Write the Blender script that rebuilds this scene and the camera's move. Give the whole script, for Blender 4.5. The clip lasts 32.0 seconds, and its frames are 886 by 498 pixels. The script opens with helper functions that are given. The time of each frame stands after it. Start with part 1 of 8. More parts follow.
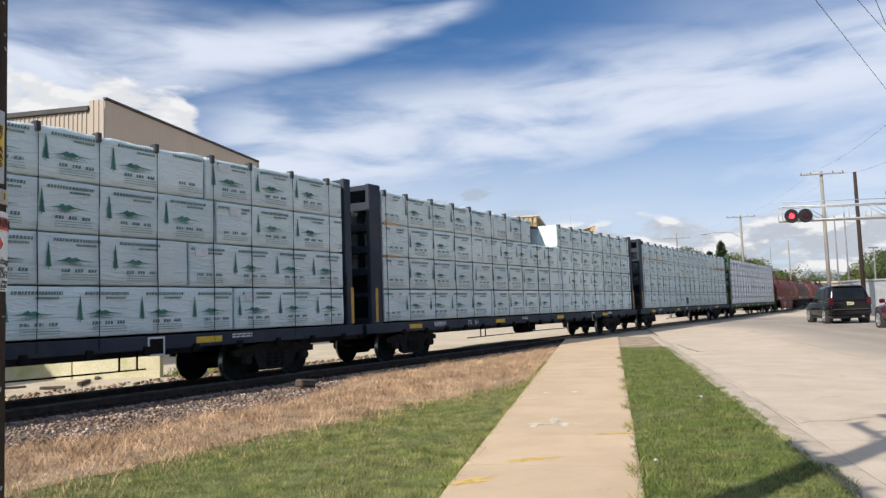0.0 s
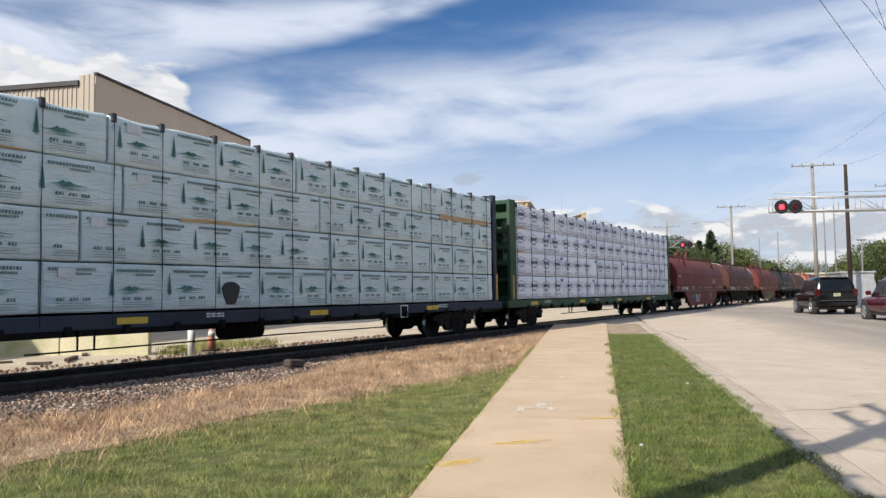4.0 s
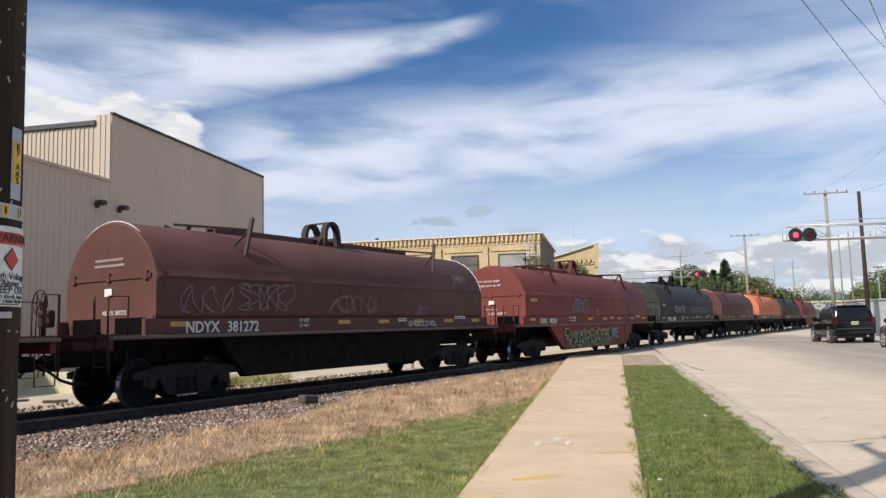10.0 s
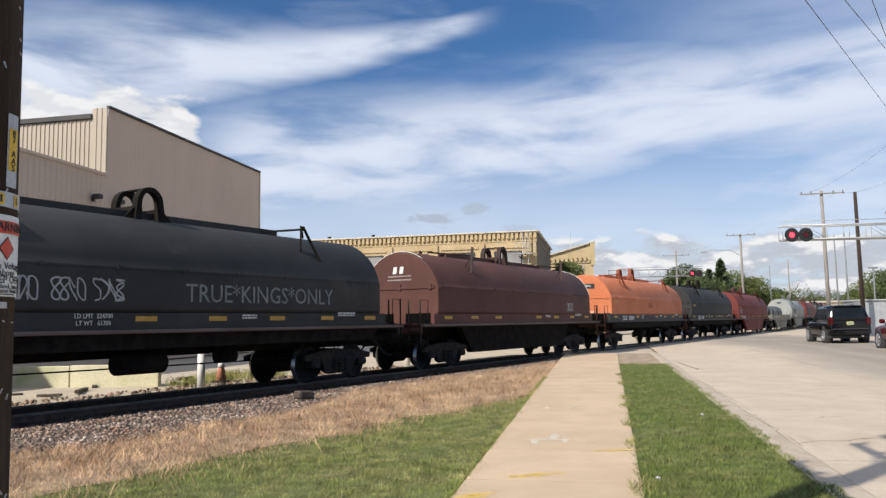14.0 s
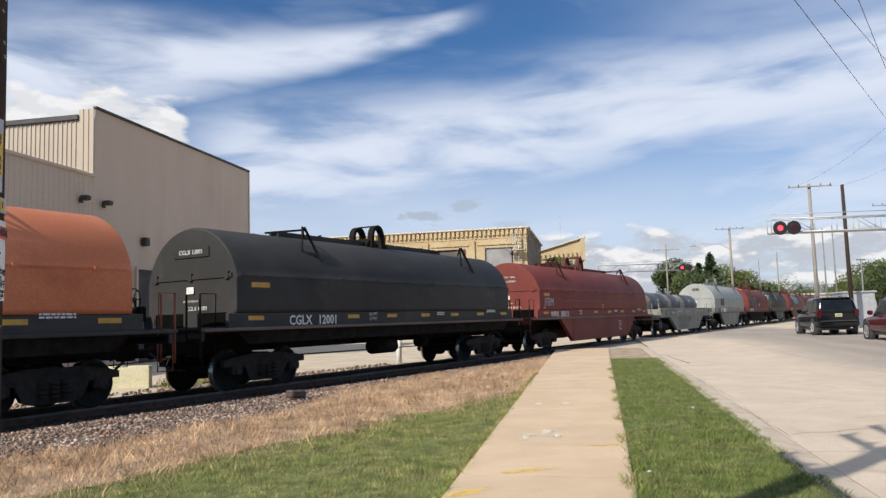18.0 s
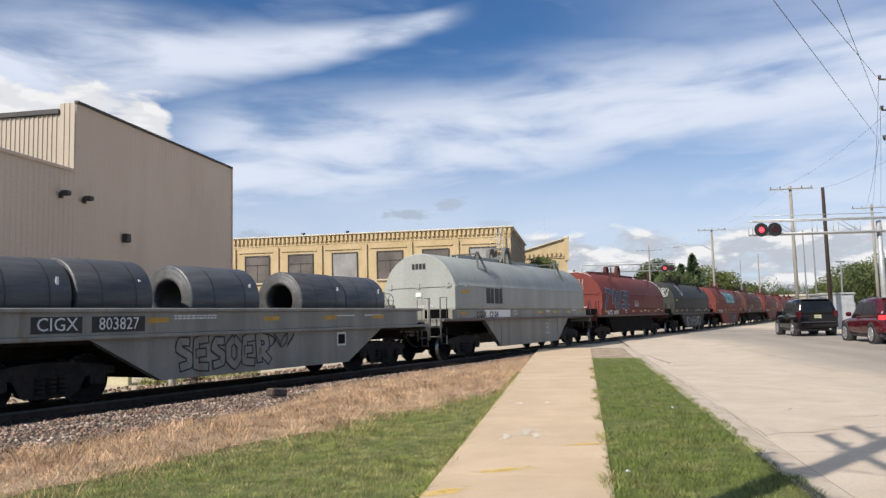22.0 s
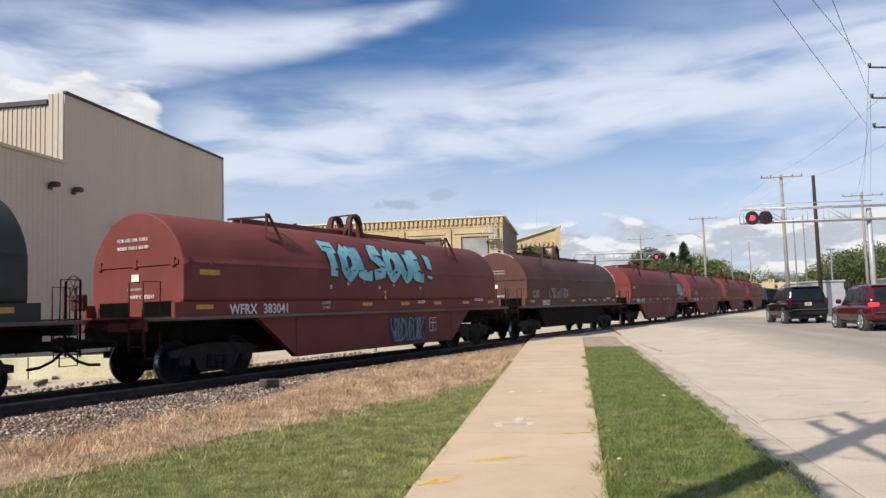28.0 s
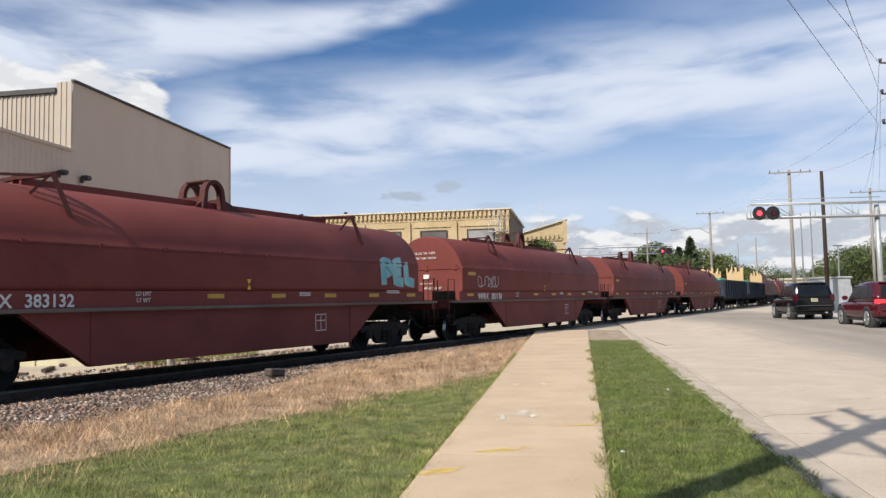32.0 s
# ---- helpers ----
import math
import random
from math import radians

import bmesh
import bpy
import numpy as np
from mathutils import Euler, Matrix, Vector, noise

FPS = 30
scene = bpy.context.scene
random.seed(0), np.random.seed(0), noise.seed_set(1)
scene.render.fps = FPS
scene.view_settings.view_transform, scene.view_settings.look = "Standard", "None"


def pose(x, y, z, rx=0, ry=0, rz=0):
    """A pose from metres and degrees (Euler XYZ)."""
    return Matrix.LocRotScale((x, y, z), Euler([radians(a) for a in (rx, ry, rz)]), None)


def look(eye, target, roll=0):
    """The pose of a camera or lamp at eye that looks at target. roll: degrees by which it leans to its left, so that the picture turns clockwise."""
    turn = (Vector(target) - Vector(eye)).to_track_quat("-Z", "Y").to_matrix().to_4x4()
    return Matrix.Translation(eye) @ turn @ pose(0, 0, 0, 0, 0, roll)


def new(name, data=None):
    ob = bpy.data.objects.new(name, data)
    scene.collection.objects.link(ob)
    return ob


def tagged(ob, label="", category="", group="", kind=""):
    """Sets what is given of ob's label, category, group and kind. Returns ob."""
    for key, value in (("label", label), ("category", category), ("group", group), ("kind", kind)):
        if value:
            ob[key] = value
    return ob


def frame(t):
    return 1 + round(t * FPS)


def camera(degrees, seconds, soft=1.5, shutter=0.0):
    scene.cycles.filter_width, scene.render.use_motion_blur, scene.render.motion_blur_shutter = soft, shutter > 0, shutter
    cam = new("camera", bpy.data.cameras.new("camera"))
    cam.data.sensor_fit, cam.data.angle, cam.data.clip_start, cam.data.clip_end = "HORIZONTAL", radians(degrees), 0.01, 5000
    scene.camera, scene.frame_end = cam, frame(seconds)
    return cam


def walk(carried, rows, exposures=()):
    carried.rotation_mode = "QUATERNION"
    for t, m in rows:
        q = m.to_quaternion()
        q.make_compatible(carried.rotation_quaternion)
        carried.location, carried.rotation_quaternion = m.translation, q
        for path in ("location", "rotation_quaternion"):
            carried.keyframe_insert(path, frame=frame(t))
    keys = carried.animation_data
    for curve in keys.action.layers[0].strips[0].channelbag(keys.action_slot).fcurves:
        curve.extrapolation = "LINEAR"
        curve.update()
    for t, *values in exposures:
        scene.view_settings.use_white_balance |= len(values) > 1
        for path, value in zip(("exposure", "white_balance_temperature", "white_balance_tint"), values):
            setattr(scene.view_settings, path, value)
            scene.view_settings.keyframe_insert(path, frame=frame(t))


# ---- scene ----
cam = camera(60, 32.0, soft=1.4, shutter=0.0)


def held(x, y, z, turn, tilt, roll):
    """A hand-held camera pose: turn to the left, tilt up and roll, in degrees."""
    a, b = radians(turn), radians(tilt)
    ahead = Vector((-math.sin(a) * math.cos(b), math.cos(a) * math.cos(b), math.sin(b)))
    return look((x, y, z), Vector((x, y, z)) + ahead, roll)


walk(cam, [(row[0], held(*row[1:])) for row in (
    (0, 0.014, -0.043, 1.424, 1.68, 4.58, -1.95),
    (0.5, 0.013, -0.045, 1.413, 1.61, 4.82, -1.90),
    (1, 0.011, -0.050, 1.414, 1.74, 4.81, -1.73),
    (1.5, 0.011, -0.047, 1.414, 1.70, 4.69, -1.74),
    (2, 0.012, -0.046, 1.416, 1.37, 4.35, -1.61),
    (2.5, 0.011, -0.032, 1.414, 1.03, 3.92, -1.37),
    (3, 0.007, -0.022, 1.412, 0.82, 3.58, -1.38),
    (3.5, 0.007, -0.039, 1.412, 0.82, 3.35, -1.02),
    (5.5, 0.008, -0.032, 1.417, 1.16, 3.65, -0.66),
    (6, -0.003, -0.044, 1.405, 1.12, 3.93, -1.17),
    (6.5, 0.005, -0.063, 1.421, 1.22, 4.26, -1.61),
    (7, 0.000, -0.056, 1.426, 1.22, 4.60, -1.66),
    (7.5, -0.009, -0.068, 1.425, 1.31, 4.89, -1.45),
    (8, -0.015, -0.049, 1.419, 1.50, 4.94, -1.17),
    (8.5, -0.024, -0.090, 1.434, 1.75, 4.97, -0.90),
    (9, -0.006, -0.064, 1.430, 1.95, 5.22, -0.94),
    (9.5, -0.017, -0.084, 1.427, 1.93, 5.49, -1.03),
    (10, -0.002, -0.075, 1.432, 1.89, 5.79, -1.50),
    (10.5, -0.004, -0.081, 1.431, 1.95, 6.02, -1.83),
    (11, -0.004, -0.097, 1.436, 2.13, 6.10, -1.68),
    (11.5, -0.003, -0.062, 1.432, 2.04, 6.14, -1.38),
    (12, -0.004, -0.065, 1.437, 1.61, 6.20, -0.92),
    (12.5, -0.022, -0.057, 1.430, 1.54, 6.20, -0.35),
    (13, -0.020, -0.062, 1.431, 1.73, 6.11, -0.36),
    (13.5, -0.036, -0.068, 1.433, 1.75, 5.82, -0.64),
    (14, -0.030, -0.031, 1.422, 1.60, 5.58, -1.05),
    (14.5, -0.026, -0.050, 1.430, 1.26, 5.38, -1.34),
    (16.5, -0.029, -0.035, 1.420, 1.03, 5.22, -1.53),
    (17, -0.026, -0.028, 1.429, 1.07, 5.28, -1.63),
    (17.5, -0.027, -0.034, 1.427, 0.96, 5.35, -1.79),
    (18, -0.023, -0.040, 1.425, 0.90, 5.35, -1.82),
    (18.5, -0.010, -0.026, 1.430, 0.75, 5.18, -1.79),
    (19, -0.014, -0.029, 1.422, 0.53, 5.07, -1.70),
    (19.5, -0.015, -0.028, 1.431, 0.45, 5.07, -1.49),
    (20, -0.009, -0.018, 1.427, 0.50, 5.09, -1.46),
    (20.5, -0.002, -0.023, 1.422, 0.42, 4.95, -1.49),
    (21, 0.009, -0.011, 1.430, 0.04, 5.01, -1.47),
    (21.5, 0.013, -0.024, 1.426, -0.27, 5.22, -1.54),
    (22, 0.008, -0.025, 1.424, -0.27, 5.23, -1.45),
    (22.5, -0.002, -0.051, 1.431, -0.18, 5.14, -1.26),
    (23, 0.002, 0.004, 1.419, 0.00, 5.01, -1.25),
    (23.5, -0.002, -0.016, 1.423, -0.04, 4.81, -1.37),
    (24, 0.005, -0.030, 1.424, -0.21, 4.73, -1.60),
    (24.5, 0.017, -0.005, 1.424, -0.43, 4.76, -1.91),
    (25, 0.012, -0.011, 1.419, -0.49, 4.86, -1.91),
    (25.5, 0.013, 0.001, 1.415, -0.56, 4.81, -1.66),
    (27.5, 0.012, -0.028, 1.422, -0.89, 4.26, -1.53),
    (28, 0.016, -0.014, 1.424, -0.83, 4.45, -1.79),
    (28.5, 0.019, -0.024, 1.430, -0.66, 4.40, -1.95),
    (29, 0.010, -0.004, 1.421, -0.86, 4.11, -1.49),
    (29.5, 0.007, 0.003, 1.415, -0.99, 3.69, -1.19),
    (30, 0.016, 0.005, 1.417, -0.93, 3.39, -1.26),
    (30.5, 0.015, -0.019, 1.422, -0.82, 3.23, -1.21),
    (31, 0.023, 0.018, 1.405, -0.94, 3.18, -1.21),
    (31.5, 0.017, -0.025, 1.412, -0.77, 3.36, -1.20),
    (32, 0.011, -0.037, 1.420, -0.38, 3.87, -1.15),
)], exposures=[(0, 0.36), (32, 0.36)])

# ---- world, sun ----
SUN = Vector((-0.5716, -0.5424, 0.6157)).normalized()
sun = new("sun", bpy.data.lights.new("sun", "SUN"))
sun.data.energy, sun.data.angle, sun.data.color = 4.1, radians(0.6), (1.0, 0.93, 0.82)
sun.matrix_world = look((0, 0, 60), Vector((0, 0, 60)) - SUN)


class Nodes:
    """Short-hand for building a node tree."""

    def __init__(self, tree):
        self.tree = tree
        tree.nodes.clear()

    def add(self, kind):
        return self.tree.nodes.new(kind)

    def put(self, socket, value):
        if isinstance(value, bpy.types.NodeSocket):
            self.tree.links.new(value, socket)
        else:
            socket.default_value = value

    def math(self, how, a, b=0.0, c=0.0):
        node = self.add("ShaderNodeMath")
        node.operation = how
        for socket, value in zip(node.inputs, (a, b, c)):
            self.put(socket, value)
        return node.outputs[0]

    def noise(self, vector, scale, detail=5.0, rough=0.55, distort=0.0):
        node = self.add("ShaderNodeTexNoise")
        self.put(node.inputs["Vector"], vector)
        for key, value in (("Scale", scale), ("Detail", detail), ("Roughness", rough), ("Distortion", distort)):
            node.inputs[key].default_value = value
        return node.outputs["Fac"]

    def ramp(self, value, low, high, a=0.0, b=1.0):
        node = self.add("ShaderNodeMapRange")
        node.interpolation_type = "SMOOTHSTEP"
        for socket, v in zip(node.inputs, (value, low, high, a, b)):
            self.put(socket, v)
        return node.outputs[0]

    def mix(self, fac, a, b, how="MIX"):
        node = self.add("ShaderNodeMix")
        node.data_type, node.blend_type = "RGBA", how
        for socket, v in ((node.inputs[0], fac), (node.inputs[6], a), (node.inputs[7], b)):
            self.put(socket, v if isinstance(v, (bpy.types.NodeSocket, float, int)) else (*v, 1.0))
        return node.outputs[2]

    def combine(self, x, y, z):
        node = self.add("ShaderNodeCombineXYZ")
        for socket, v in zip(node.inputs, (x, y, z)):
            self.put(socket, v)
        return node.outputs[0]


def build_sky():
    world = bpy.data.worlds.new("sky")
    scene.world, world.use_nodes = world, True
    n = Nodes(world.node_tree)
    sky = n.add("ShaderNodeTexSky")
    sky.sky_type, sky.sun_disc, sky.sun_elevation, sky.sun_rotation = "NISHITA", False, math.asin(SUN.z), radians(226.5)
    sky.air_density, sky.dust_density, sky.ozone_density = 1.0, 0.6, 1.6
    coords = n.add("ShaderNodeTexCoord").outputs["Generated"]
    split = n.add("ShaderNodeSeparateXYZ")
    n.put(split.inputs[0], coords)
    x, y, z = split.outputs
    az = n.math("MULTIPLY", n.math("ARCTAN2", x, y), 57.29578)
    el = n.math("MULTIPLY", n.math("ARCSINE", z), 57.29578)
    # long cirrus sheets that rise gently across the sky
    lie = n.combine(az, el, 0.0)
    turn = n.add("ShaderNodeMapping")
    n.put(turn.inputs["Vector"], lie)
    turn.inputs["Rotation"].default_value = (0, 0, radians(-9))
    turn.inputs["Scale"].default_value = (0.035, 0.14, 1.0)
    fibre = n.noise(turn.outputs[0], 2.6, 7.0, 0.52, 0.35)
    sheet = n.noise(turn.outputs[0], 1.1, 4.0, 0.5, 0.4)

    def streak(a0, e0, a1, e1, wide, soft):
        """A band of thin cloud along the line from (a0, e0) to (a1, e1), in degrees."""
        slope = (e1 - e0) / (a1 - a0)
        mid = n.math("ADD", n.math("MULTIPLY", n.math("SUBTRACT", az, a0), slope), e0)
        wave = n.math("MULTIPLY", n.math("SUBTRACT", sheet, 0.5), 5.0)
        off = n.math("ABSOLUTE", n.math("SUBTRACT", n.math("ADD", el, wave), mid))
        thin = n.ramp(az, a1 - 30, a1 - 2, 1.0, 0.22)
        across_ = n.ramp(n.math("DIVIDE", off, thin), wide * 0.3, wide + soft, 1.0, 0.0)
        return n.math("MULTIPLY", across_, n.math("MULTIPLY", n.ramp(az, a0 - 5, a0 + 4), n.ramp(az, a1 - 2, a1 + 3, 1.0, 0.0)))

    bands = n.math("MAXIMUM", streak(-60, 12.7, 1.0, 21.6, 1.8, 3.8), streak(-19, 11.2, 70, 19.5, 2.4, 4.6))
    bands = n.math("MAXIMUM", bands, streak(-160, 40, -30, 30, 8.0, 9.0))
    veil = n.math("MULTIPLY", bands, n.ramp(fibre, 0.24, 0.60, 0.25, 0.95))
    haze = n.math("MULTIPLY", n.ramp(el, 4.0, 19.0, 0.95, 0.0), n.ramp(sheet, 0.25, 0.75, 0.6, 0.9))
    haze = n.math("MULTIPLY", haze, n.ramp(n.math("ABSOLUTE", az), 55.0, 85.0, 1.0, 0.25))
    veil = n.math("MAXIMUM", veil, haze)
    veil = n.math("MAXIMUM", veil, n.math("MULTIPLY", n.ramp(fibre, 0.45, 0.8), 0.22))
    right = n.math("MULTIPLY", n.math("MULTIPLY", n.ramp(az, 6.0, 26.0), n.ramp(az, 45.0, 75.0, 1.0, 0.0)), n.math("MULTIPLY", n.ramp(el, 12.0, 24.0, 1.0, 0.35), n.ramp(fibre, 0.2, 0.65, 0.3, 0.82)))
    veil = n.math("MAXIMUM", veil, right)
    # unseen cirrus overhead, added to whiten and lift the fill light
    veil = n.math("MAXIMUM", veil, n.math("MULTIPLY", n.ramp(el, 28.0, 50.0), n.ramp(fibre, 0.3, 0.65, 0.35, 0.8)))
    # heaps of cumulus low over the horizon, lit from above
    def lumps(da, de):
        return n.noise(n.combine(n.math("MULTIPLY", n.math("ADD", az, da), 0.082), n.math("MULTIPLY", n.math("ADD", el, de), 0.20), 2.0), 3.6, 8.0, 0.5, 0.2)

    puff, above = lumps(0.0, 0.0), lumps(-0.5, 0.75)
    low = n.math("MULTIPLY", n.ramp(el, 0.0, 1.0), n.math("MULTIPLY", n.ramp(el, 4.4, 7.4, 1.0, 0.0), n.math("MULTIPLY", n.ramp(az, 1.0, 8.0), n.ramp(az, 60.0, 90.0, 1.0, 0.0))))
    left = n.math("MULTIPLY", n.math("MULTIPLY", n.ramp(az, -21.6, -17.2, 1.0, 0.0), n.ramp(az, -60.0, -45.0)), n.ramp(el, 13.5, 18.0, 1.0, 0.0))
    where = n.math("MAXIMUM", low, n.math("MULTIPLY", left, 1.35))
    heap = n.math("MULTIPLY", n.ramp(n.math("ADD", puff, n.math("MULTIPLY", where, 0.36)), 0.65, 0.84), n.ramp(where, 0.05, 0.3))
    shade = n.ramp(n.math("SUBTRACT", puff, above), -0.02, 0.12, 1.0, 0.0)
    shade = n.math("MULTIPLY", shade, n.ramp(left, 0.0, 0.4, 1.0, 0.35))
    tint = n.mix(1.0, sky.outputs[0], (0.75, 1.23, 1.74), "MULTIPLY")
    hazy = n.mix(veil, tint, (12.8, 13.8, 15.9))
    # a few small torn grey puffs alone
    rag = n.noise(n.combine(n.math("MULTIPLY", az, 0.55), n.math("MULTIPLY", el, 1.5), 7.0), 1.0, 7.0, 0.62, 0.3)
    for a0, e0, wide, tall, thick in ((1.0, 8.55, 1.7, 0.55, 0.75), (-2.3, 7.9, 2.2, 0.72, 0.9), (-13.6, 6.5, 1.4, 0.5, 0.7), (4.2, 6.9, 1.6, 0.5, 0.45)):
        d = n.math("SQRT", n.math("ADD", n.math("POWER", n.math("DIVIDE", n.math("SUBTRACT", az, a0), wide), 2.0), n.math("POWER", n.math("DIVIDE", n.math("SUBTRACT", el, e0), tall), 2.0)))
        lump = n.ramp(n.math("ADD", d, n.math("MULTIPLY", n.math("SUBTRACT", rag, 0.5), -3.6)), 0.25, 1.0, thick, 0.0)
        hazy = n.mix(lump, hazy, (7.4, 8.6, 10.4))
    white = n.mix(shade, (15.0, 15.0, 15.2), (9.0, 9.7, 10.9))
    full = n.mix(heap, hazy, white)
    back = n.add("ShaderNodeBackground")
    n.put(back.inputs[0], full)
    back.inputs[1].default_value = 0.046
    n.put(n.add("ShaderNodeOutputWorld").inputs[0], back.outputs[0])


build_sky()


# ---- materials ----
def surface(name, a, b, scale=4.0, rough=0.7, metal=0.0, bump=0.15, grain=60.0, low=0.35, high=0.65, spot=None, spot_at=(0.62, 0.72), spot_scale=9.0, vary=0.0, stretch=(1, 1, 1), coat=0.0, spec=0.5):
    """A worn surface: two colours mixed by noise, fine grain in colour and relief, and, with spot, stains of a third colour."""
    m = bpy.data.materials.new(name)
    m.use_nodes = True
    n = Nodes(m.node_tree)
    where = n.add("ShaderNodeTexCoord").outputs["Object"]
    if stretch != (1, 1, 1):
        turn = n.add("ShaderNodeMapping")
        n.put(turn.inputs["Vector"], where)
        turn.inputs["Scale"].default_value = stretch
        where = turn.outputs[0]
    big = n.noise(where, scale, 6.0, 0.6)
    fine = n.noise(where, grain, 3.0, 0.6)
    colour = n.mix(n.ramp(big, low, high), a, b)
    colour = n.mix(1.0, colour, n.mix(n.ramp(fine, 0.2, 0.8), (0.82, 0.82, 0.82), (1.12, 1.12, 1.12)), "MULTIPLY")
    if spot:
        colour = n.mix(n.ramp(n.noise(where, spot_scale, 8.0, 0.65), *spot_at), colour, spot)
    if vary:
        info = n.add("ShaderNodeObjectInfo").outputs["Random"]
        shift = n.math("ADD", n.math("MULTIPLY", info, vary), 1.0 - vary / 2)
        colour = n.mix(1.0, colour, n.combine(shift, shift, shift), "MULTIPLY")
    shader = n.add("ShaderNodeBsdfPrincipled")
    n.put(shader.inputs["Base Color"], colour)
    n.put(shader.inputs["Roughness"], n.ramp(fine, 0.2, 0.8, max(rough - 0.1, 0.02), min(rough + 0.1, 1.0)))
    shader.inputs["Metallic"].default_value = metal
    shader.inputs["Specular IOR Level"].default_value = spec
    shader.inputs["Coat Weight"].default_value = coat
    if bump:
        relief = n.add("ShaderNodeBump")
        relief.inputs["Strength"].default_value = bump
        relief.inputs["Distance"].default_value = 0.02
        n.put(relief.inputs["Height"], n.math("ADD", fine, big))
        n.put(shader.inputs["Normal"], relief.outputs[0])
    n.put(n.add("ShaderNodeOutputMaterial").inputs[0], shader.outputs[0])
    return m


def glow(name, colour, strength):
    m = bpy.data.materials.new(name)
    m.use_nodes = True
    n = Nodes(m.node_tree)
    shader = n.add("ShaderNodeBsdfPrincipled")
    shader.inputs["Base Color"].default_value = (*colour, 1)
    shader.inputs["Emission Color"].default_value = (*colour, 1)
    shader.inputs["Emission Strength"].default_value = strength
    n.put(n.add("ShaderNodeOutputMaterial").inputs[0], shader.outputs[0])
    return m


# ---- mesh kit ----
class Mesh:
    """Vertices and faces of one part."""

    def __init__(self):
        self.v, self.f, self.smooth, self.slots = [], [], [], []

    def add(self, verts, faces, smooth=False, slot=0):
        k = len(self.v)
        self.v += [tuple(p) for p in verts]
        self.f += [tuple(k + i for i in face) for face in faces]
        self.smooth += [smooth] * len(faces)
        self.slots += [slot] * len(faces)
        return self

    def box(self, x0, x1, y0, y1, z0, z1, c=0.0, m=None, slot=0):
        """A box; c: the width of its chamfers."""
        if c <= 0:
            p = [(x, y, z) for x in (x0, x1) for y in (y0, y1) for z in (z0, z1)]
            f = [(0, 1, 3, 2), (4, 6, 7, 5), (0, 4, 5, 1), (2, 3, 7, 6), (0, 2, 6, 4), (1, 5, 7, 3)]
        else:
            c = min(c, (x1 - x0) * 0.45, (y1 - y0) * 0.45, (z1 - z0) * 0.45)
            p, at = [], {}
            for i, (x, sx) in enumerate(((x0, 1), (x1, -1))):
                for j, (y, sy) in enumerate(((y0, 1), (y1, -1))):
                    for k, (z, sz) in enumerate(((z0, 1), (z1, -1))):
                        for axis, q in enumerate(((x, y + sy * c, z + sz * c), (x + sx * c, y, z + sz * c), (x + sx * c, y + sy * c, z))):
                            at[i, j, k, axis] = len(p)
                            p.append(q)
            f = []
            for s in (0, 1):
                ring = [(0, 0), (0, 1), (1, 1), (1, 0)]
                f.append([at[s, a, b, 0] for a, b in (ring if s == 0 else ring[::-1])])
                f.append([at[a, s, b, 1] for a, b in (ring[::-1] if s == 0 else ring)])
                f.append([at[a, b, s, 2] for a, b in (ring if s == 0 else ring[::-1])])
            for a in (0, 1):
                for b in (0, 1):
                    f.append([at[0, a, b, 1], at[1, a, b, 1], at[1, a, b, 2], at[0, a, b, 2]])
                    f.append([at[a, 0, b, 0], at[a, 1, b, 0], at[a, 1, b, 2], at[a, 0, b, 2]])
                    f.append([at[a, b, 0, 0], at[a, b, 1, 0], at[a, b, 1, 1], at[a, b, 0, 1]])
            f += [[at[i, j, k, a] for a in range(3)] for i in (0, 1) for j in (0, 1) for k in (0, 1)]
        if m is not None:
            p = [m @ Vector(q) for q in p]
        return self.add(p, f, slot=slot)

    def bar(self, a, b, wide, deep, c=0.0, slot=0):
        """A square bar from a to b."""
        a, b = Vector(a), Vector(b)
        turn = (b - a).to_track_quat("Z", "Y").to_matrix().to_4x4()
        return self.box(-wide / 2, wide / 2, -deep / 2, deep / 2, 0, (b - a).length, c, Matrix.Translation(a) @ turn, slot)

    def rod(self, a, b, r, r1=None, seg=10, caps=True, slot=0):
        """A round bar from a to b."""
        a, b = Vector(a), Vector(b)
        r1 = r if r1 is None else r1
        turn = (b - a).to_track_quat("Z", "Y").to_matrix()
        k, ring = len(self.v), [(math.cos(2 * math.pi * i / seg), math.sin(2 * math.pi * i / seg)) for i in range(seg)]
        self.v += [tuple(a + turn @ Vector((r * u, r * w, 0))) for u, w in ring] + [tuple(b + turn @ Vector((r1 * u, r1 * w, 0))) for u, w in ring]
        self.f += [(k + i, k + (i + 1) % seg, k + seg + (i + 1) % seg, k + seg + i) for i in range(seg)]
        self.smooth += [True] * seg
        if caps:
            self.f += [tuple(k + i for i in reversed(range(seg))), tuple(k + seg + i for i in range(seg))]
            self.smooth += [False] * 2
        self.slots += [slot] * (seg + 2 * caps)
        return self

    def tube(self, points, r, seg=8, slot=0):
        """A bent round bar through the points."""
        points = [Vector(p) for p in points]
        k = len(self.v)
        for i, p in enumerate(points):
            way = points[min(i + 1, len(points) - 1)] - points[max(i - 1, 0)]
            turn = way.to_track_quat("Z", "Y").to_matrix()
            self.v += [tuple(p + turn @ Vector((r * math.cos(2 * math.pi * j / seg), r * math.sin(2 * math.pi * j / seg), 0))) for j in range(seg)]
        count = 0
        for i in range(len(points) - 1):
            for j in range(seg):
                self.f.append((k + i * seg + j, k + i * seg + (j + 1) % seg, k + (i + 1) * seg + (j + 1) % seg, k + (i + 1) * seg + j))
                count += 1
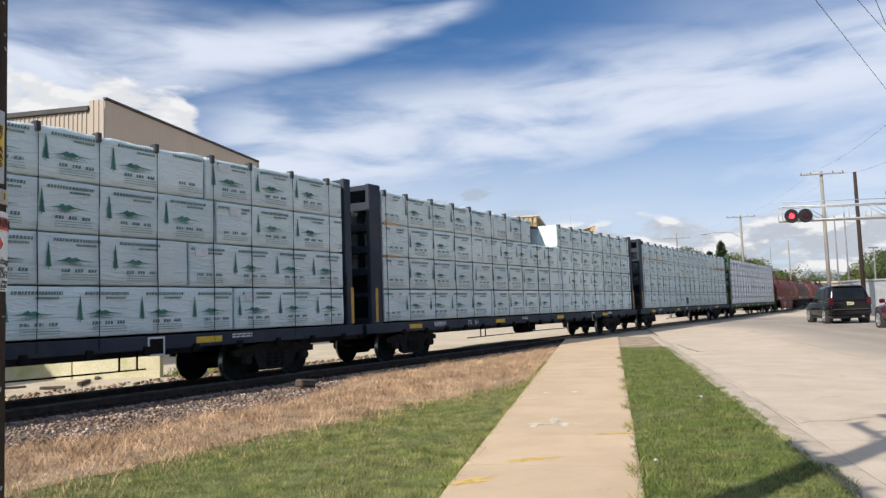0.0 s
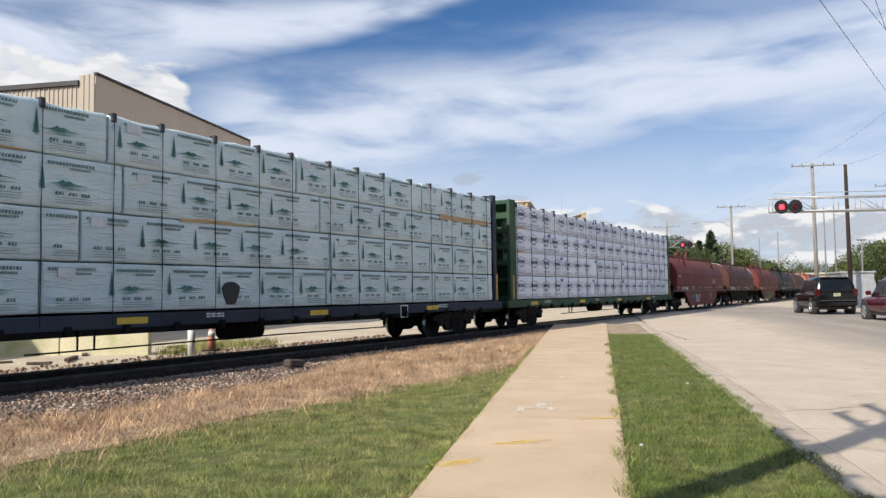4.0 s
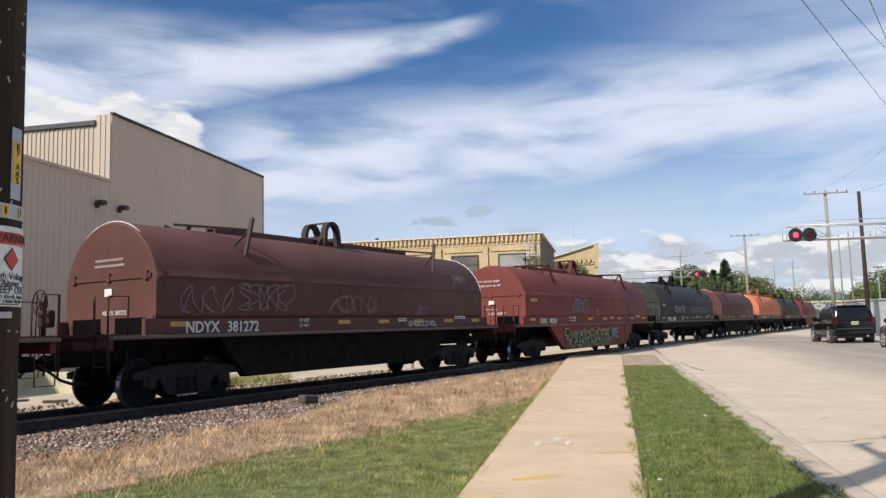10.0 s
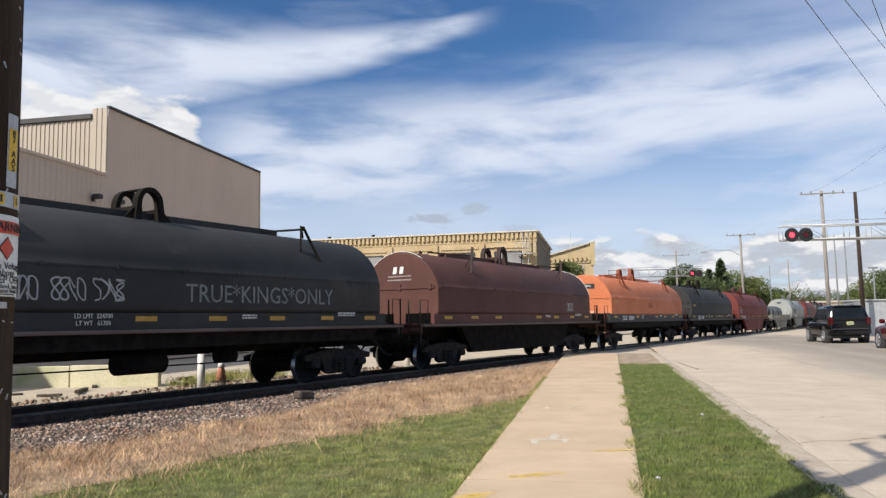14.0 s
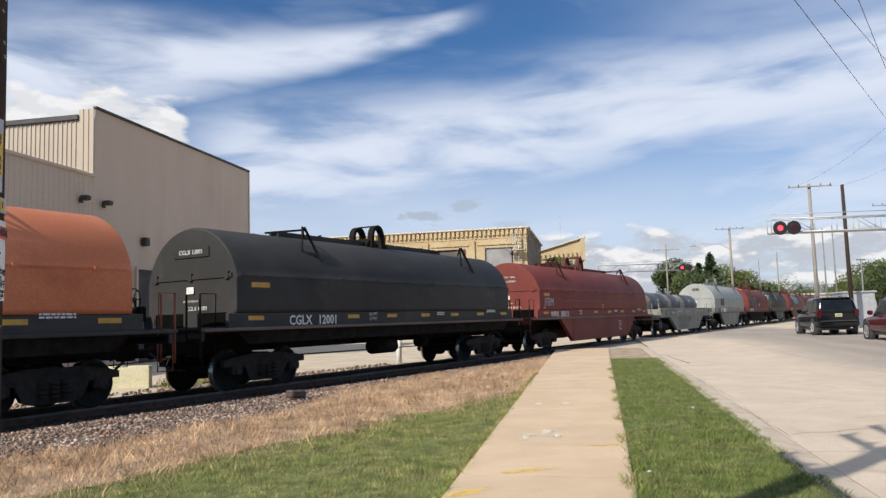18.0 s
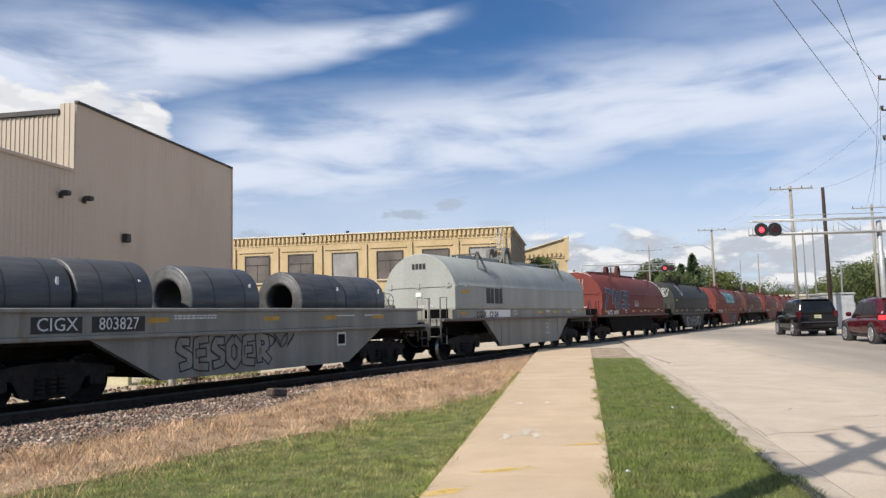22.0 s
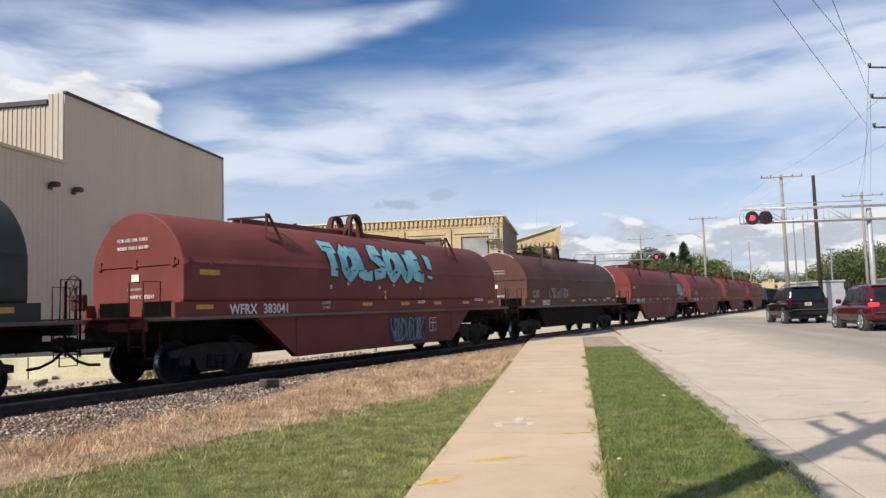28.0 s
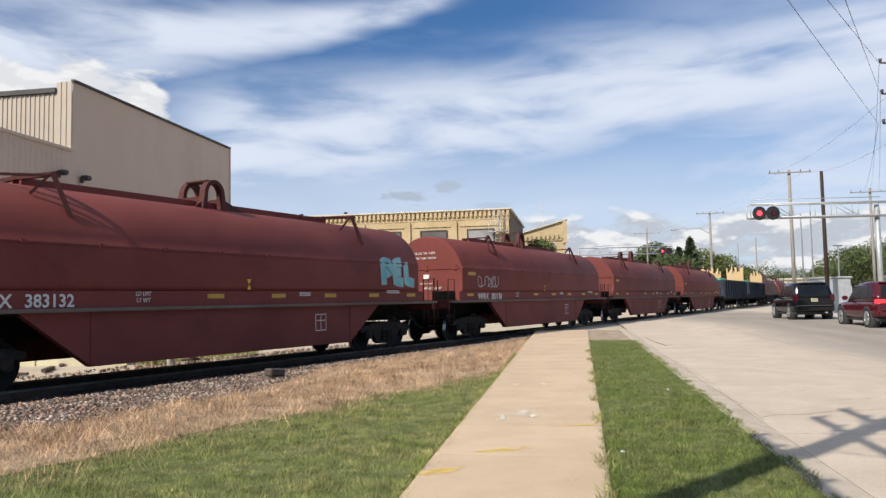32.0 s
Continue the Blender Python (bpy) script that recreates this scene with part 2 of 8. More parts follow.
        self.f += [tuple(k + j for j in reversed(range(seg))), tuple(k + (len(points) - 1) * seg + j for j in range(seg))]
        self.smooth += [True] * count + [False] * 2
        self.slots += [slot] * (count + 2)
        return self

    def loft(self, rings, closed=True, caps=True, smooth=True, slot=0):
        """A skin over rings of equally many points."""
        k, w = len(self.v), len(rings[0])
        for ring in rings:
            self.v += [tuple(p) for p in ring]
        count = 0
        for i in range(len(rings) - 1):
            for j in range(w if closed else w - 1):
                self.f.append((k + i * w + j, k + i * w + (j + 1) % w, k + (i + 1) * w + (j + 1) % w, k + (i + 1) * w + j))
                count += 1
        self.smooth += [smooth] * count
        if caps:
            self.f += [tuple(k + j for j in reversed(range(w))), tuple(k + (len(rings) - 1) * w + j for j in range(w))]
            self.smooth += [False] * 2
            count += 2
        self.slots += [slot] * count
        return self

    def prism(self, outline, y0, y1, slot=0):
        """An outline in x and z, drawn out from y0 to y1."""
        return self.loft([[(x, y0, z) for x, z in outline], [(x, y1, z) for x, z in outline]], smooth=False, slot=slot)

    def made(self, name, materials):
        mesh = bpy.data.meshes.new(name)
        mesh.from_pydata(self.v, [], self.f)
        for m in materials if isinstance(materials, (list, tuple)) else [materials]:
            mesh.materials.append(m)
        mesh.polygons.foreach_set("use_smooth", self.smooth)
        mesh.polygons.foreach_set("material_index", self.slots)
        fixed = bmesh.new()
        fixed.from_mesh(mesh)
        if len(fixed.faces) < 60000:
            bmesh.ops.recalc_face_normals(fixed, faces=fixed.faces)
            fixed.to_mesh(mesh)
        fixed.free()
        return mesh


def part(name, mesh, material, parent, label="", m=None):
    """One mesh object under a thing or a part."""
    data = mesh.made(name, material) if isinstance(mesh, Mesh) else mesh
    ob = new(name, data)
    ob.parent = parent
    if m is not None:
        ob.matrix_basis = m
    return tagged(ob, label)


def thing(name, label, category, m=None, group="", kind="", mesh=None, material=None):
    """A top-level thing: an Empty at its base, or a mesh."""
    ob = new(name, mesh.made(name, material) if mesh else None)
    if m is not None:
        ob.matrix_basis = m
    return tagged(ob, label, category, group, kind)


def lettering(name, text, size, material, parent, m, label="", wide=1.0, shear=0.0, fat=0.0, bend=False):
    """Letters as a thin mesh; they stand in the local x and z plane of m, and face -y."""
    curve = bpy.data.curves.new(name, "FONT")
    curve.body, curve.size, curve.extrude, curve.shear, curve.resolution_u, curve.offset = text, size, 0.003, shear, 2, fat
    curve.align_x, curve.align_y = "CENTER", "CENTER"
    holder = bpy.data.objects.new(name, curve)
    data = bpy.data.meshes.new_from_object(holder)
    bpy.data.objects.remove(holder)
    data.transform(Matrix.Rotation(radians(90), 4, "X") @ Matrix.Diagonal((wide, 1, 1, 1)))
    data.materials.clear()
    data.materials.append(material)
    if bend:
        lay_on_hood(data, m)
        m = None
    ob = part(name, data, material, parent, label, m)
    return tagged(ob, kind="stuff") if size < 0.2 and " " in text else ob


def hood_side(z):
    """How far out the near face of a coil hood stands at the height z."""
    return -math.sqrt(max(1.532 ** 2 - max(z - 2.168, 0.312) ** 2, 0.01)) - 0.003


def lay_on_hood(data, m):
    """Bends flat lettering round the upper curve of a coil hood."""
    for v in data.vertices:
        p = m @ v.co
        v.co = (p.x, hood_side(p.z) - 0.012 + (p.y - m.translation.y) * 0.3, p.z)


def ss(v, a, b):
    v = min(max((v - a) / (b - a), 0.0), 1.0)
    return v * v * (3 - 2 * v)


# ---- the plan: street and track ----
STREET = radians(10.5)  # the street runs this far to the right of +y
KERB = Vector((2.77, 5.72))
ALONG, RIGHT = Vector((math.sin(STREET), math.cos(STREET))), Vector((math.cos(STREET), -math.sin(STREET)))
TRACK = radians(29.5)
RUN, NEAR = Vector((math.sin(TRACK), math.cos(TRACK))), Vector((math.cos(TRACK), -math.sin(TRACK)))
CENTRE, RAIL_TOP = 14.3, 0.12
DROP = 0.15  # how far the wheels stand below the level that the car bodies are drawn from


def street(a, v):
    """A place a metres to the right of the kerb and v along the street."""
    return KERB + RIGHT * a + ALONG * v


def track(u, s):
    """A place u along the track and s from the camera's standpoint towards it."""
    return RUN * u - NEAR * s


def across(x, y):
    p = Vector((x, y)) - KERB
    return p.dot(RIGHT), p.dot(ALONG)


def rise(x, y):
    """The height of the ground: level, with a crown in the street and a shallow dip under the rails."""
    a, v = across(x, y)
    s = -Vector((x, y)).dot(NEAR)
    crown = 0.2 * ss(a, 0.5, 6.0) * ss(v, 12, 28) * (1 - ss(s, 4, 11)) * (1 - ss(a, 12, 20)) if a > 0 else 0.0
    return crown - (0.14 - 0.12 * ss(x * RUN.x + y * RUN.y, 24, 29)) * ss(s, 11.2, 13) * (1 - ss(s, 15.8, 17.5))


def walk_left(v):
    return -3.0 - 0.0245 * (v + 0.23)


def walk_right(v):
    return -1.49 + 0.002 * v


M_DIRT = surface("pale_gravel", (0.44, 0.37, 0.28), (0.54, 0.46, 0.35), 0.6, 0.95, bump=0.5, grain=25, spot=(0.30, 0.30, 0.14), spot_at=(0.58, 0.72), spot_scale=0.25)
M_LAWN = surface("lawn_soil", (0.085, 0.105, 0.026), (0.15, 0.165, 0.05), 4.0, 0.95, bump=0.6, grain=70, spot=(0.23, 0.20, 0.09), spot_at=(0.56, 0.75), spot_scale=1.1)
M_DRY = surface("dry_thatch", (0.25, 0.17, 0.105), (0.43, 0.31, 0.205), 4.0, 0.95, bump=0.7, grain=60, spot=(0.20, 0.14, 0.08), spot_at=(0.58, 0.7), spot_scale=2.0)
M_BALLAST = surface("ballast_fines", (0.11, 0.08, 0.06), (0.21, 0.155, 0.115), 3.0, 0.95, bump=1.0, grain=30)


def road_surface():
    """Pale sandy concrete beside the kerb, darker where tyres have worn and greased the lane."""
    m = bpy.data.materials.new("road_concrete")
    m.use_nodes = True
    n = Nodes(m.node_tree)
    where = n.add("ShaderNodeTexCoord").outputs["Object"]
    split = n.add("ShaderNodeSeparateXYZ")
    n.put(split.inputs[0], where)
    x, y, z = split.outputs
    a = n.math("ADD", n.math("MULTIPLY", x, RIGHT.x), n.math("MULTIPLY", y, RIGHT.y))
    a = n.math("SUBTRACT", a, KERB.dot(RIGHT))
    along = n.math("ADD", n.math("MULTIPLY", x, ALONG.x), n.math("MULTIPLY", y, ALONG.y))
    lie = n.combine(a, n.math("MULTIPLY", along, 0.14), 0.0)
    drift = n.noise(lie, 0.7, 5.0, 0.6, 0.4)
    blotch = n.noise(where, 0.9, 8.0, 0.66, 0.5)
    fine = n.noise(where, 70.0, 3.0, 0.6)
    off = n.math("ADD", a, n.math("MULTIPLY", n.math("SUBTRACT", drift, 0.5), 5.0))
    lane = n.math("MULTIPLY", n.ramp(off, 2.9, 6.2), n.ramp(off, 10.4, 12.6, 1.0, 0.0))
    pale = n.mix(n.ramp(blotch, 0.3, 0.7), (0.485, 0.395, 0.30), (0.575, 0.475, 0.37))
    worn = n.mix(n.ramp(drift, 0.3, 0.7), (0.265, 0.225, 0.185), (0.345, 0.30, 0.25))
    colour = n.mix(lane, pale, worn)
    colour = n.mix(n.math("MULTIPLY", n.ramp(n.noise(lie, 2.4, 7.0, 0.7, 0.6), 0.56, 0.74), 0.45), colour, (0.33, 0.28, 0.225))
    colour = n.mix(1.0, colour, n.mix(n.ramp(fine, 0.2, 0.8), (0.84, 0.84, 0.84), (1.12, 1.12, 1.12)), "MULTIPLY")
    shader = n.add("ShaderNodeBsdfPrincipled")
    n.put(shader.inputs["Base Color"], colour)
    shader.inputs["Roughness"].default_value = 0.88
    relief = n.add("ShaderNodeBump")
    relief.inputs["Strength"].default_value, relief.inputs["Distance"].default_value = 0.3, 0.02
    n.put(relief.inputs["Height"], n.math("ADD", fine, blotch))
    n.put(shader.inputs["Normal"], relief.outputs[0])
    n.put(n.add("ShaderNodeOutputMaterial").inputs[0], shader.outputs[0])
    return m


M_ROAD = road_surface()
# dark track stone, deepened further to hold the train's shade
M_BED_SHADE = surface("bed_shade_fines", (0.018, 0.014, 0.011), (0.040, 0.031, 0.025), 3.0, 0.95, bump=1.0, grain=30)
M_EARTH = surface("bare_earth", (0.29, 0.215, 0.145), (0.43, 0.335, 0.24), 1.8, 0.95, bump=0.8, grain=35, spot=(0.13, 0.12, 0.055), spot_at=(0.56, 0.7), spot_scale=2.2)
M_CRACK = surface("crack_dirt", (0.05, 0.042, 0.034), (0.09, 0.075, 0.06), 12, 0.95, bump=0.3)
M_WALK = surface("walk_concrete", (0.52, 0.385, 0.255), (0.59, 0.445, 0.30), 1.1, 0.9, bump=0.2, grain=110, spot=(0.31, 0.23, 0.15), spot_at=(0.62, 0.78), spot_scale=2.4, vary=0.07)
M_KERB = surface("kerb_concrete", (0.46, 0.375, 0.285), (0.55, 0.46, 0.36), 2.0, 0.9, bump=0.4, grain=70, spot=(0.33, 0.27, 0.19), spot_at=(0.54, 0.72), spot_scale=3.0)
M_CREAM = surface("cream_metal", (0.45, 0.37, 0.285), (0.49, 0.405, 0.315), 0.3, 0.55, bump=0.0, grain=30)
M_TAUPE = surface("taupe_metal", (0.62, 0.475, 0.35), (0.66, 0.51, 0.38), 0.25, 0.6, bump=0.0, grain=30, spot=(0.56, 0.43, 0.315), spot_at=(0.5, 0.75), spot_scale=0.32, stretch=(1, 1, 0.5))
M_BRICK = surface("yellow_brick", (0.46, 0.345, 0.19), (0.53, 0.41, 0.24), 0.5, 0.85, bump=0.3, grain=12, spot=(0.40, 0.29, 0.15), spot_at=(0.6, 0.78), spot_scale=0.7)
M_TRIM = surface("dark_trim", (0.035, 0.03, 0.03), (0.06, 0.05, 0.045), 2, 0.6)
M_STEEL = surface("galvanised_steel", (0.40, 0.41, 0.42), (0.50, 0.51, 0.52), 3, 0.5, 0.4, bump=0.05)
M_RUSTY = surface("rusty_rail", (0.075, 0.042, 0.027), (0.12, 0.068, 0.045), 6, 0.9, bump=0.3)
M_SHINE = surface("worn_rail_head", (0.13, 0.108, 0.09), (0.20, 0.17, 0.145), 4, 0.55, 0.6, bump=0.02)
M_POLE = surface("creosoted_wood", (0.022, 0.013, 0.009), (0.045, 0.026, 0.017), 3, 0.85, bump=0.6, grain=40, stretch=(6, 6, 0.35), spot=(0.02, 0.014, 0.01), spot_at=(0.5, 0.7), spot_scale=4)
M_OLDPOLE = surface("weathered_pole", (0.22, 0.20, 0.175), (0.31, 0.285, 0.255), 3, 0.9, bump=0.4, stretch=(6, 6, 0.3))
M_BLACK = surface("black_paint", (0.012, 0.012, 0.013), (0.022, 0.021, 0.021), 3, 0.55, bump=0.1)
M_WHITE = surface("white_paint", (0.74, 0.74, 0.72), (0.80, 0.80, 0.78), 3, 0.6, bump=0.05)
M_YELLOW = surface("yellow_paint", (0.70, 0.44, 0.03), (0.78, 0.52, 0.06), 6, 0.6, bump=0.05)
M_DULLPANE = surface("dull_window", (0.10, 0.085, 0.075), (0.16, 0.14, 0.125), 0.5, 0.3, bump=0.0)
M_WINDOW = surface("grey_window", (0.24, 0.23, 0.22), (0.33, 0.32, 0.31), 0.5, 0.3, bump=0.0)
M_TIE = surface("old_sleeper", (0.07, 0.05, 0.04), (0.13, 0.10, 0.08), 5, 0.95, bump=0.6, grain=30, stretch=(1, 5, 5))


# ---- ground ----
def steps(near_a, near_b, step, far):
    """Grid lines: evenly spaced between near_a and near_b, then wider and wider to the distance far."""
    some = list(np.arange(near_a, near_b + step / 2, step))
    grow, v = step, some[-1]
    while v < far:
        grow *= 1.35
        v += grow
        some.append(v)
    grow, v = step, some[0]
    while v > -far:
        grow *= 1.35
        v -= grow
        some.insert(0, v)
    return some


def carpet(points, lift):
    """Grid of points, row by row, as a mesh that lies on the ground at that height above it."""
    mesh, w = Mesh(), len(points[0])
    verts = [(p[0], p[1], rise(p[0], p[1]) + lift) for row in points for p in row]
    faces = [(i * w + j, i * w + j + 1, (i + 1) * w + j + 1, (i + 1) * w + j) for i in range(len(points) - 1) for j in range(w - 1)]
    return mesh.add(verts, faces, smooth=True)


grid = [[(x, y) for x in steps(-30, 60, 1.0, 2500)] for y in steps(-12, 90, 1.0, 2500)]
thing("ground", "pale sandy gravel and sparse weeds beside the railway", "ground", kind="structure", mesh=carpet(grid, -0.07), material=M_DIRT)


def wander(v, k, size):
    return size * noise.noise(Vector((v * 0.9, k, 0.3))) + 0.5 * size * noise.noise(Vector((v * 3.1, k + 9, 0.3)))


def green_edge(u):
    return 6.62 + wander(u, 1.0, 0.35)


def stone_edge(u):
    return 8.8 + 1.8 * ss(u, 9.0, 14.5) + wander(u, 5.0, 0.3)


def walk_side(u):
    """Where the row at u, going from the track towards the footway, meets the footway's left edge."""
    low, high = -20.0, 40.0
    for _ in range(40):
        mid = (low + high) / 2
        a, v = across(*track(u, mid))
        low, high = (mid, high) if a > walk_left(v) else (low, mid)
    return low


rows = [[track(u, s) for s in np.linspace(walk_side(u), max(green_edge(u), walk_side(u) + 0.01), 30)] for u in np.arange(-14, 13.4, 0.3)]
lawn = thing("lawn", "short mown green lawn with dull brownish patches", "lawn", kind="stuff", mesh=carpet(rows, 0.0), material=M_LAWN)
rows = [[track(u, s) for s in np.linspace(max(green_edge(u), walk_side(u)) - 0.05, max(stone_edge(u), walk_side(u) + 0.01), 16)] for u in np.arange(-14, 30, 0.3)]
dry = thing("dry_grass", "dry straw-coloured grass along the ballast", "dry grass", kind="stuff", mesh=carpet(rows, 0.006), material=M_DRY)
rows = [[track(u, s) for s in np.linspace(stone_edge(u), 12.6, 14)] for u in np.arange(-40, 33, 0.5)]
thing("ballast", "brownish crushed stone track bed", "ballast", kind="stuff", mesh=carpet(rows, -0.045), material=M_BALLAST)
# this strip's colour carries the shade under the train
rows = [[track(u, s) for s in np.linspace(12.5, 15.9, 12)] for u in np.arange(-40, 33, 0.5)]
thing("track_bed", "dark fine stone between and beside the rails, deepened with shade", "ballast", kind="stuff", mesh=carpet(rows, -0.040), material=M_BED_SHADE)
rows = [[street(a, v) for a in np.linspace(walk_right(v) - 0.02, 0.02, 8)] for v in np.arange(-14, 19.6, 0.5)]
verge = thing("lawn", "narrow green grass verge between footway and kerb", "lawn", kind="stuff", mesh=carpet(rows, 0.01), material=M_LAWN)
rows = [[street(a, v) for a in np.linspace(walk_right(v), -0.05, 6)] for v in np.arange(19.3, 28.8, 0.5)]
thing("bare_earth", "bare sandy earth with dry weeds by the crossing", "earth", kind="stuff", mesh=carpet(rows, 0.0), material=M_EARTH)

# the street of concrete slabs, with joints
road = thing("road", "sunlit pale concrete roadway with joints and faint cracks", "road", kind="structure")
for lane in range(4):
    a0, a1 = 0.32 + lane * 3.75, 0.32 + (lane + 1) * 3.75 - 0.007
    for k in range(30):
        v0 = -16 + k * 4.6
        rows = [[street(a, v) for a in np.linspace(a0, a1, 5)] for v in np.linspace(v0, v0 + 4.592, 6)]
        part("slab", carpet(rows, -0.02), M_ROAD, road)
rows = [[street(a, v) for a in np.linspace(0.3, 15.4, 12)] for v in [*np.arange(-17, 122, 3.0), 160, 220, 320, 500]]
for k, (a0, v0, a1, v1, wide) in enumerate(((0.32, 3.5, 1.96, 4.26, 0.016), (1.13, 5.97, 1.53, 6.12, 0.012), (1.49, 4.98, 2.3, 5.3, 0.014), (0.45, 21.7, 0.75, 17.1, 0.05), (0.5, 18.6, 0.95, 17.0, 0.03), (0.35, 6.3, 0.37, 3.2, 0.010), (0.36, 12.0, 0.40, 7.0, 0.008), (1.0, 11.0, 3.3, 8.4, 0.012), (2.2, 3.3, 3.6, 2.6, 0.014))):
    left_, right_ = [], []
    for i in range(41):
        f = i / 40
        a = a0 + (a1 - a0) * f + 0.06 * noise.noise(Vector((f * 9, k, 0.5))) + 0.03 * noise.noise(Vector((f * 31, k, 0.5)))
        v = v0 + (v1 - v0) * f + 0.10 * noise.noise(Vector((f * 5, k, 7.5)))
        w = wide * (0.3 + 0.7 * abs(noise.noise(Vector((f * 9, k, 3.5)))) * 2)
        o = Vector((v1 - v0, a0 - a1)).normalized() * w / 2
        left_.append(street(a - o.x, v - o.y))
        right_.append(street(a + o.x, v + o.y))
    part("crack", carpet([left_, right_], -0.016), M_CRACK, road, "thin dark crack in the concrete")
part("joint_filler", carpet(rows, -0.034), M_CRACK, road, "grey joint filler under the slabs")

kerb = thing("kerb", "low worn concrete kerb along the verge", "kerb", kind="structure")
for k in range(15):
    v0, v1 = -16 + k * 3.0, -16 + (k + 1) * 3.0 - 0.012
    mesh = Mesh()
    cut = ((-0.06, -0.08), (-0.06, 0.0), (-0.02, 0.014), (0.10, 0.012), (0.24, -0.008), (0.31, -0.016), (0.318, -0.03), (0.318, -0.08))
    rings = []
    for v in np.linspace(v0, v1, 4):
        drop = 0.6 * ss(v, 24, 29)
        ring = []
        for a, z in cut:
            x, y = street(a, v)
            ring.append((x, y, rise(x, y) + z * (1 - drop)))
        rings.append(ring)
    part("kerbstone", mesh.loft(rings, smooth=False), M_KERB, kerb)

footway = thing("footway", "sandy-coloured concrete footway slabs with worn joints", "pavement", kind="structure")
at = -13.0
for k in range(24):
    long = 1.72
    v0, v1 = at, min(at + long - 0.018, 28.4)
    at += long
    rings = []
    for v in np.linspace(v0, v1, 3):
        tilt = 0.002 * ((k * 7) % 5 - 2) / 2
        ring = []
        for a, z in ((walk_left(v), -0.08), (walk_left(v), 0.028), (walk_left(v) + 0.03, 0.035), (walk_right(v) - 0.03, 0.035), (walk_right(v), 0.028), (walk_right(v), -0.08)):
            x, y = street(a, v)
            ring.append((x, y, rise(x, y) + z + tilt * (v - v0 - 0.8) * (z > 0)))
        rings.append(ring)
    part("slab", Mesh().loft(rings, smooth=False), M_WALK, footway)
    if at > 27.5:
        break

rows = [[street(a, v) for a in np.linspace(walk_left(v) + 0.02, walk_right(v) - 0.02, 4)] for v in np.arange(-13, 28.3, 0.5)]
part("joint_soil", carpet(rows, 0.022), M_CRACK, footway, "dark dirt in the joints")

# ---- track ----
rails = thing("railway_track", "single railway track with worn shiny rail heads", "railway track", pose(0, 0, -DROP), kind="structure")
for name, off in (("rail", CENTRE - 0.755), ("rail", CENTRE + 0.755)):
    mesh = Mesh()
    for cut, slot in ((((-0.07, -0.05), (0.07, -0.05), (0.07, -0.035), (0.012, -0.02), (0.012, 0.075), (-0.012, 0.075), (-0.012, -0.02), (-0.07, -0.035)), 0), (((-0.035, 0.076), (0.035, 0.076), (0.036, 0.108), (0.028, RAIL_TOP), (-0.028, RAIL_TOP), (-0.036, 0.108)), 1)):
        mesh.loft([[(*track(u, off + y), z) for y, z in cut] for u in np.linspace(-90, 420, 52)], smooth=False, slot=slot)
    part(name, mesh, [M_RUSTY, M_SHINE], rails)
tie_mesh = Mesh().box(-0.12, 0.12, -1.3, 1.3, -0.2, -0.03, 0.015).made("sleeper", M_TIE)
for k in range(110):
    u = -14 + k * 0.52
    if u > 32:
        break
    part("sleeper", tie_mesh, M_TIE, rails, "", Matrix.Translation((*track(u, CENTRE), -0.01 * ((k * 5) % 3))) @ pose(0, 0, 0, 0, 0, 60.5 + ((k * 7) % 5 - 2) * 0.5))


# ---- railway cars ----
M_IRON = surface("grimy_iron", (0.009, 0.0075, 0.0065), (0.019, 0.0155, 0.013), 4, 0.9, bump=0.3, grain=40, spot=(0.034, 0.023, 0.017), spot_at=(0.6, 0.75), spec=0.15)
M_CAST = surface("dusty_cast_steel", (0.022, 0.018, 0.016), (0.042, 0.034, 0.029), 4, 0.85, bump=0.3, grain=40, spot=(0.06, 0.042, 0.03), spot_at=(0.58, 0.75), spec=0.25)
M_WHEEL = surface("wheel_steel", (0.014, 0.012, 0.010), (0.026, 0.022, 0.019), 6, 0.75, 0.1, bump=0.1, spec=0.25)
M_TREAD = surface("bright_tread", (0.4, 0.39, 0.37), (0.55, 0.54, 0.5), 6, 0.3, 0.9, bump=0.0)
M_STENCIL = surface("stencil_white", (0.62, 0.62, 0.60), (0.74, 0.74, 0.72), 8, 0.7, bump=0.0)
M_REFLECT = surface("yellow_reflector", (0.44, 0.25, 0.03), (0.54, 0.32, 0.045), 5, 0.5, bump=0.0)
# near-black paint for the shade inside the end openings
M_OPENING_SHADE = surface("opening_shade", (0.003, 0.003, 0.003), (0.005, 0.005, 0.005), 3, 0.95, bump=0.0, spec=0.05)
M_ROPE = surface("hose_rubber", (0.02, 0.02, 0.02), (0.03, 0.03, 0.03), 5, 0.8)


def painted(name, a, b, spot, **more):
    return surface(name, a, b, 0.7, 0.66, bump=0.12, grain=45, spot=spot, spot_at=(0.55, 0.78), spot_scale=1.6, stretch=(0.6, 1, 0.7), spec=0.3, **more)


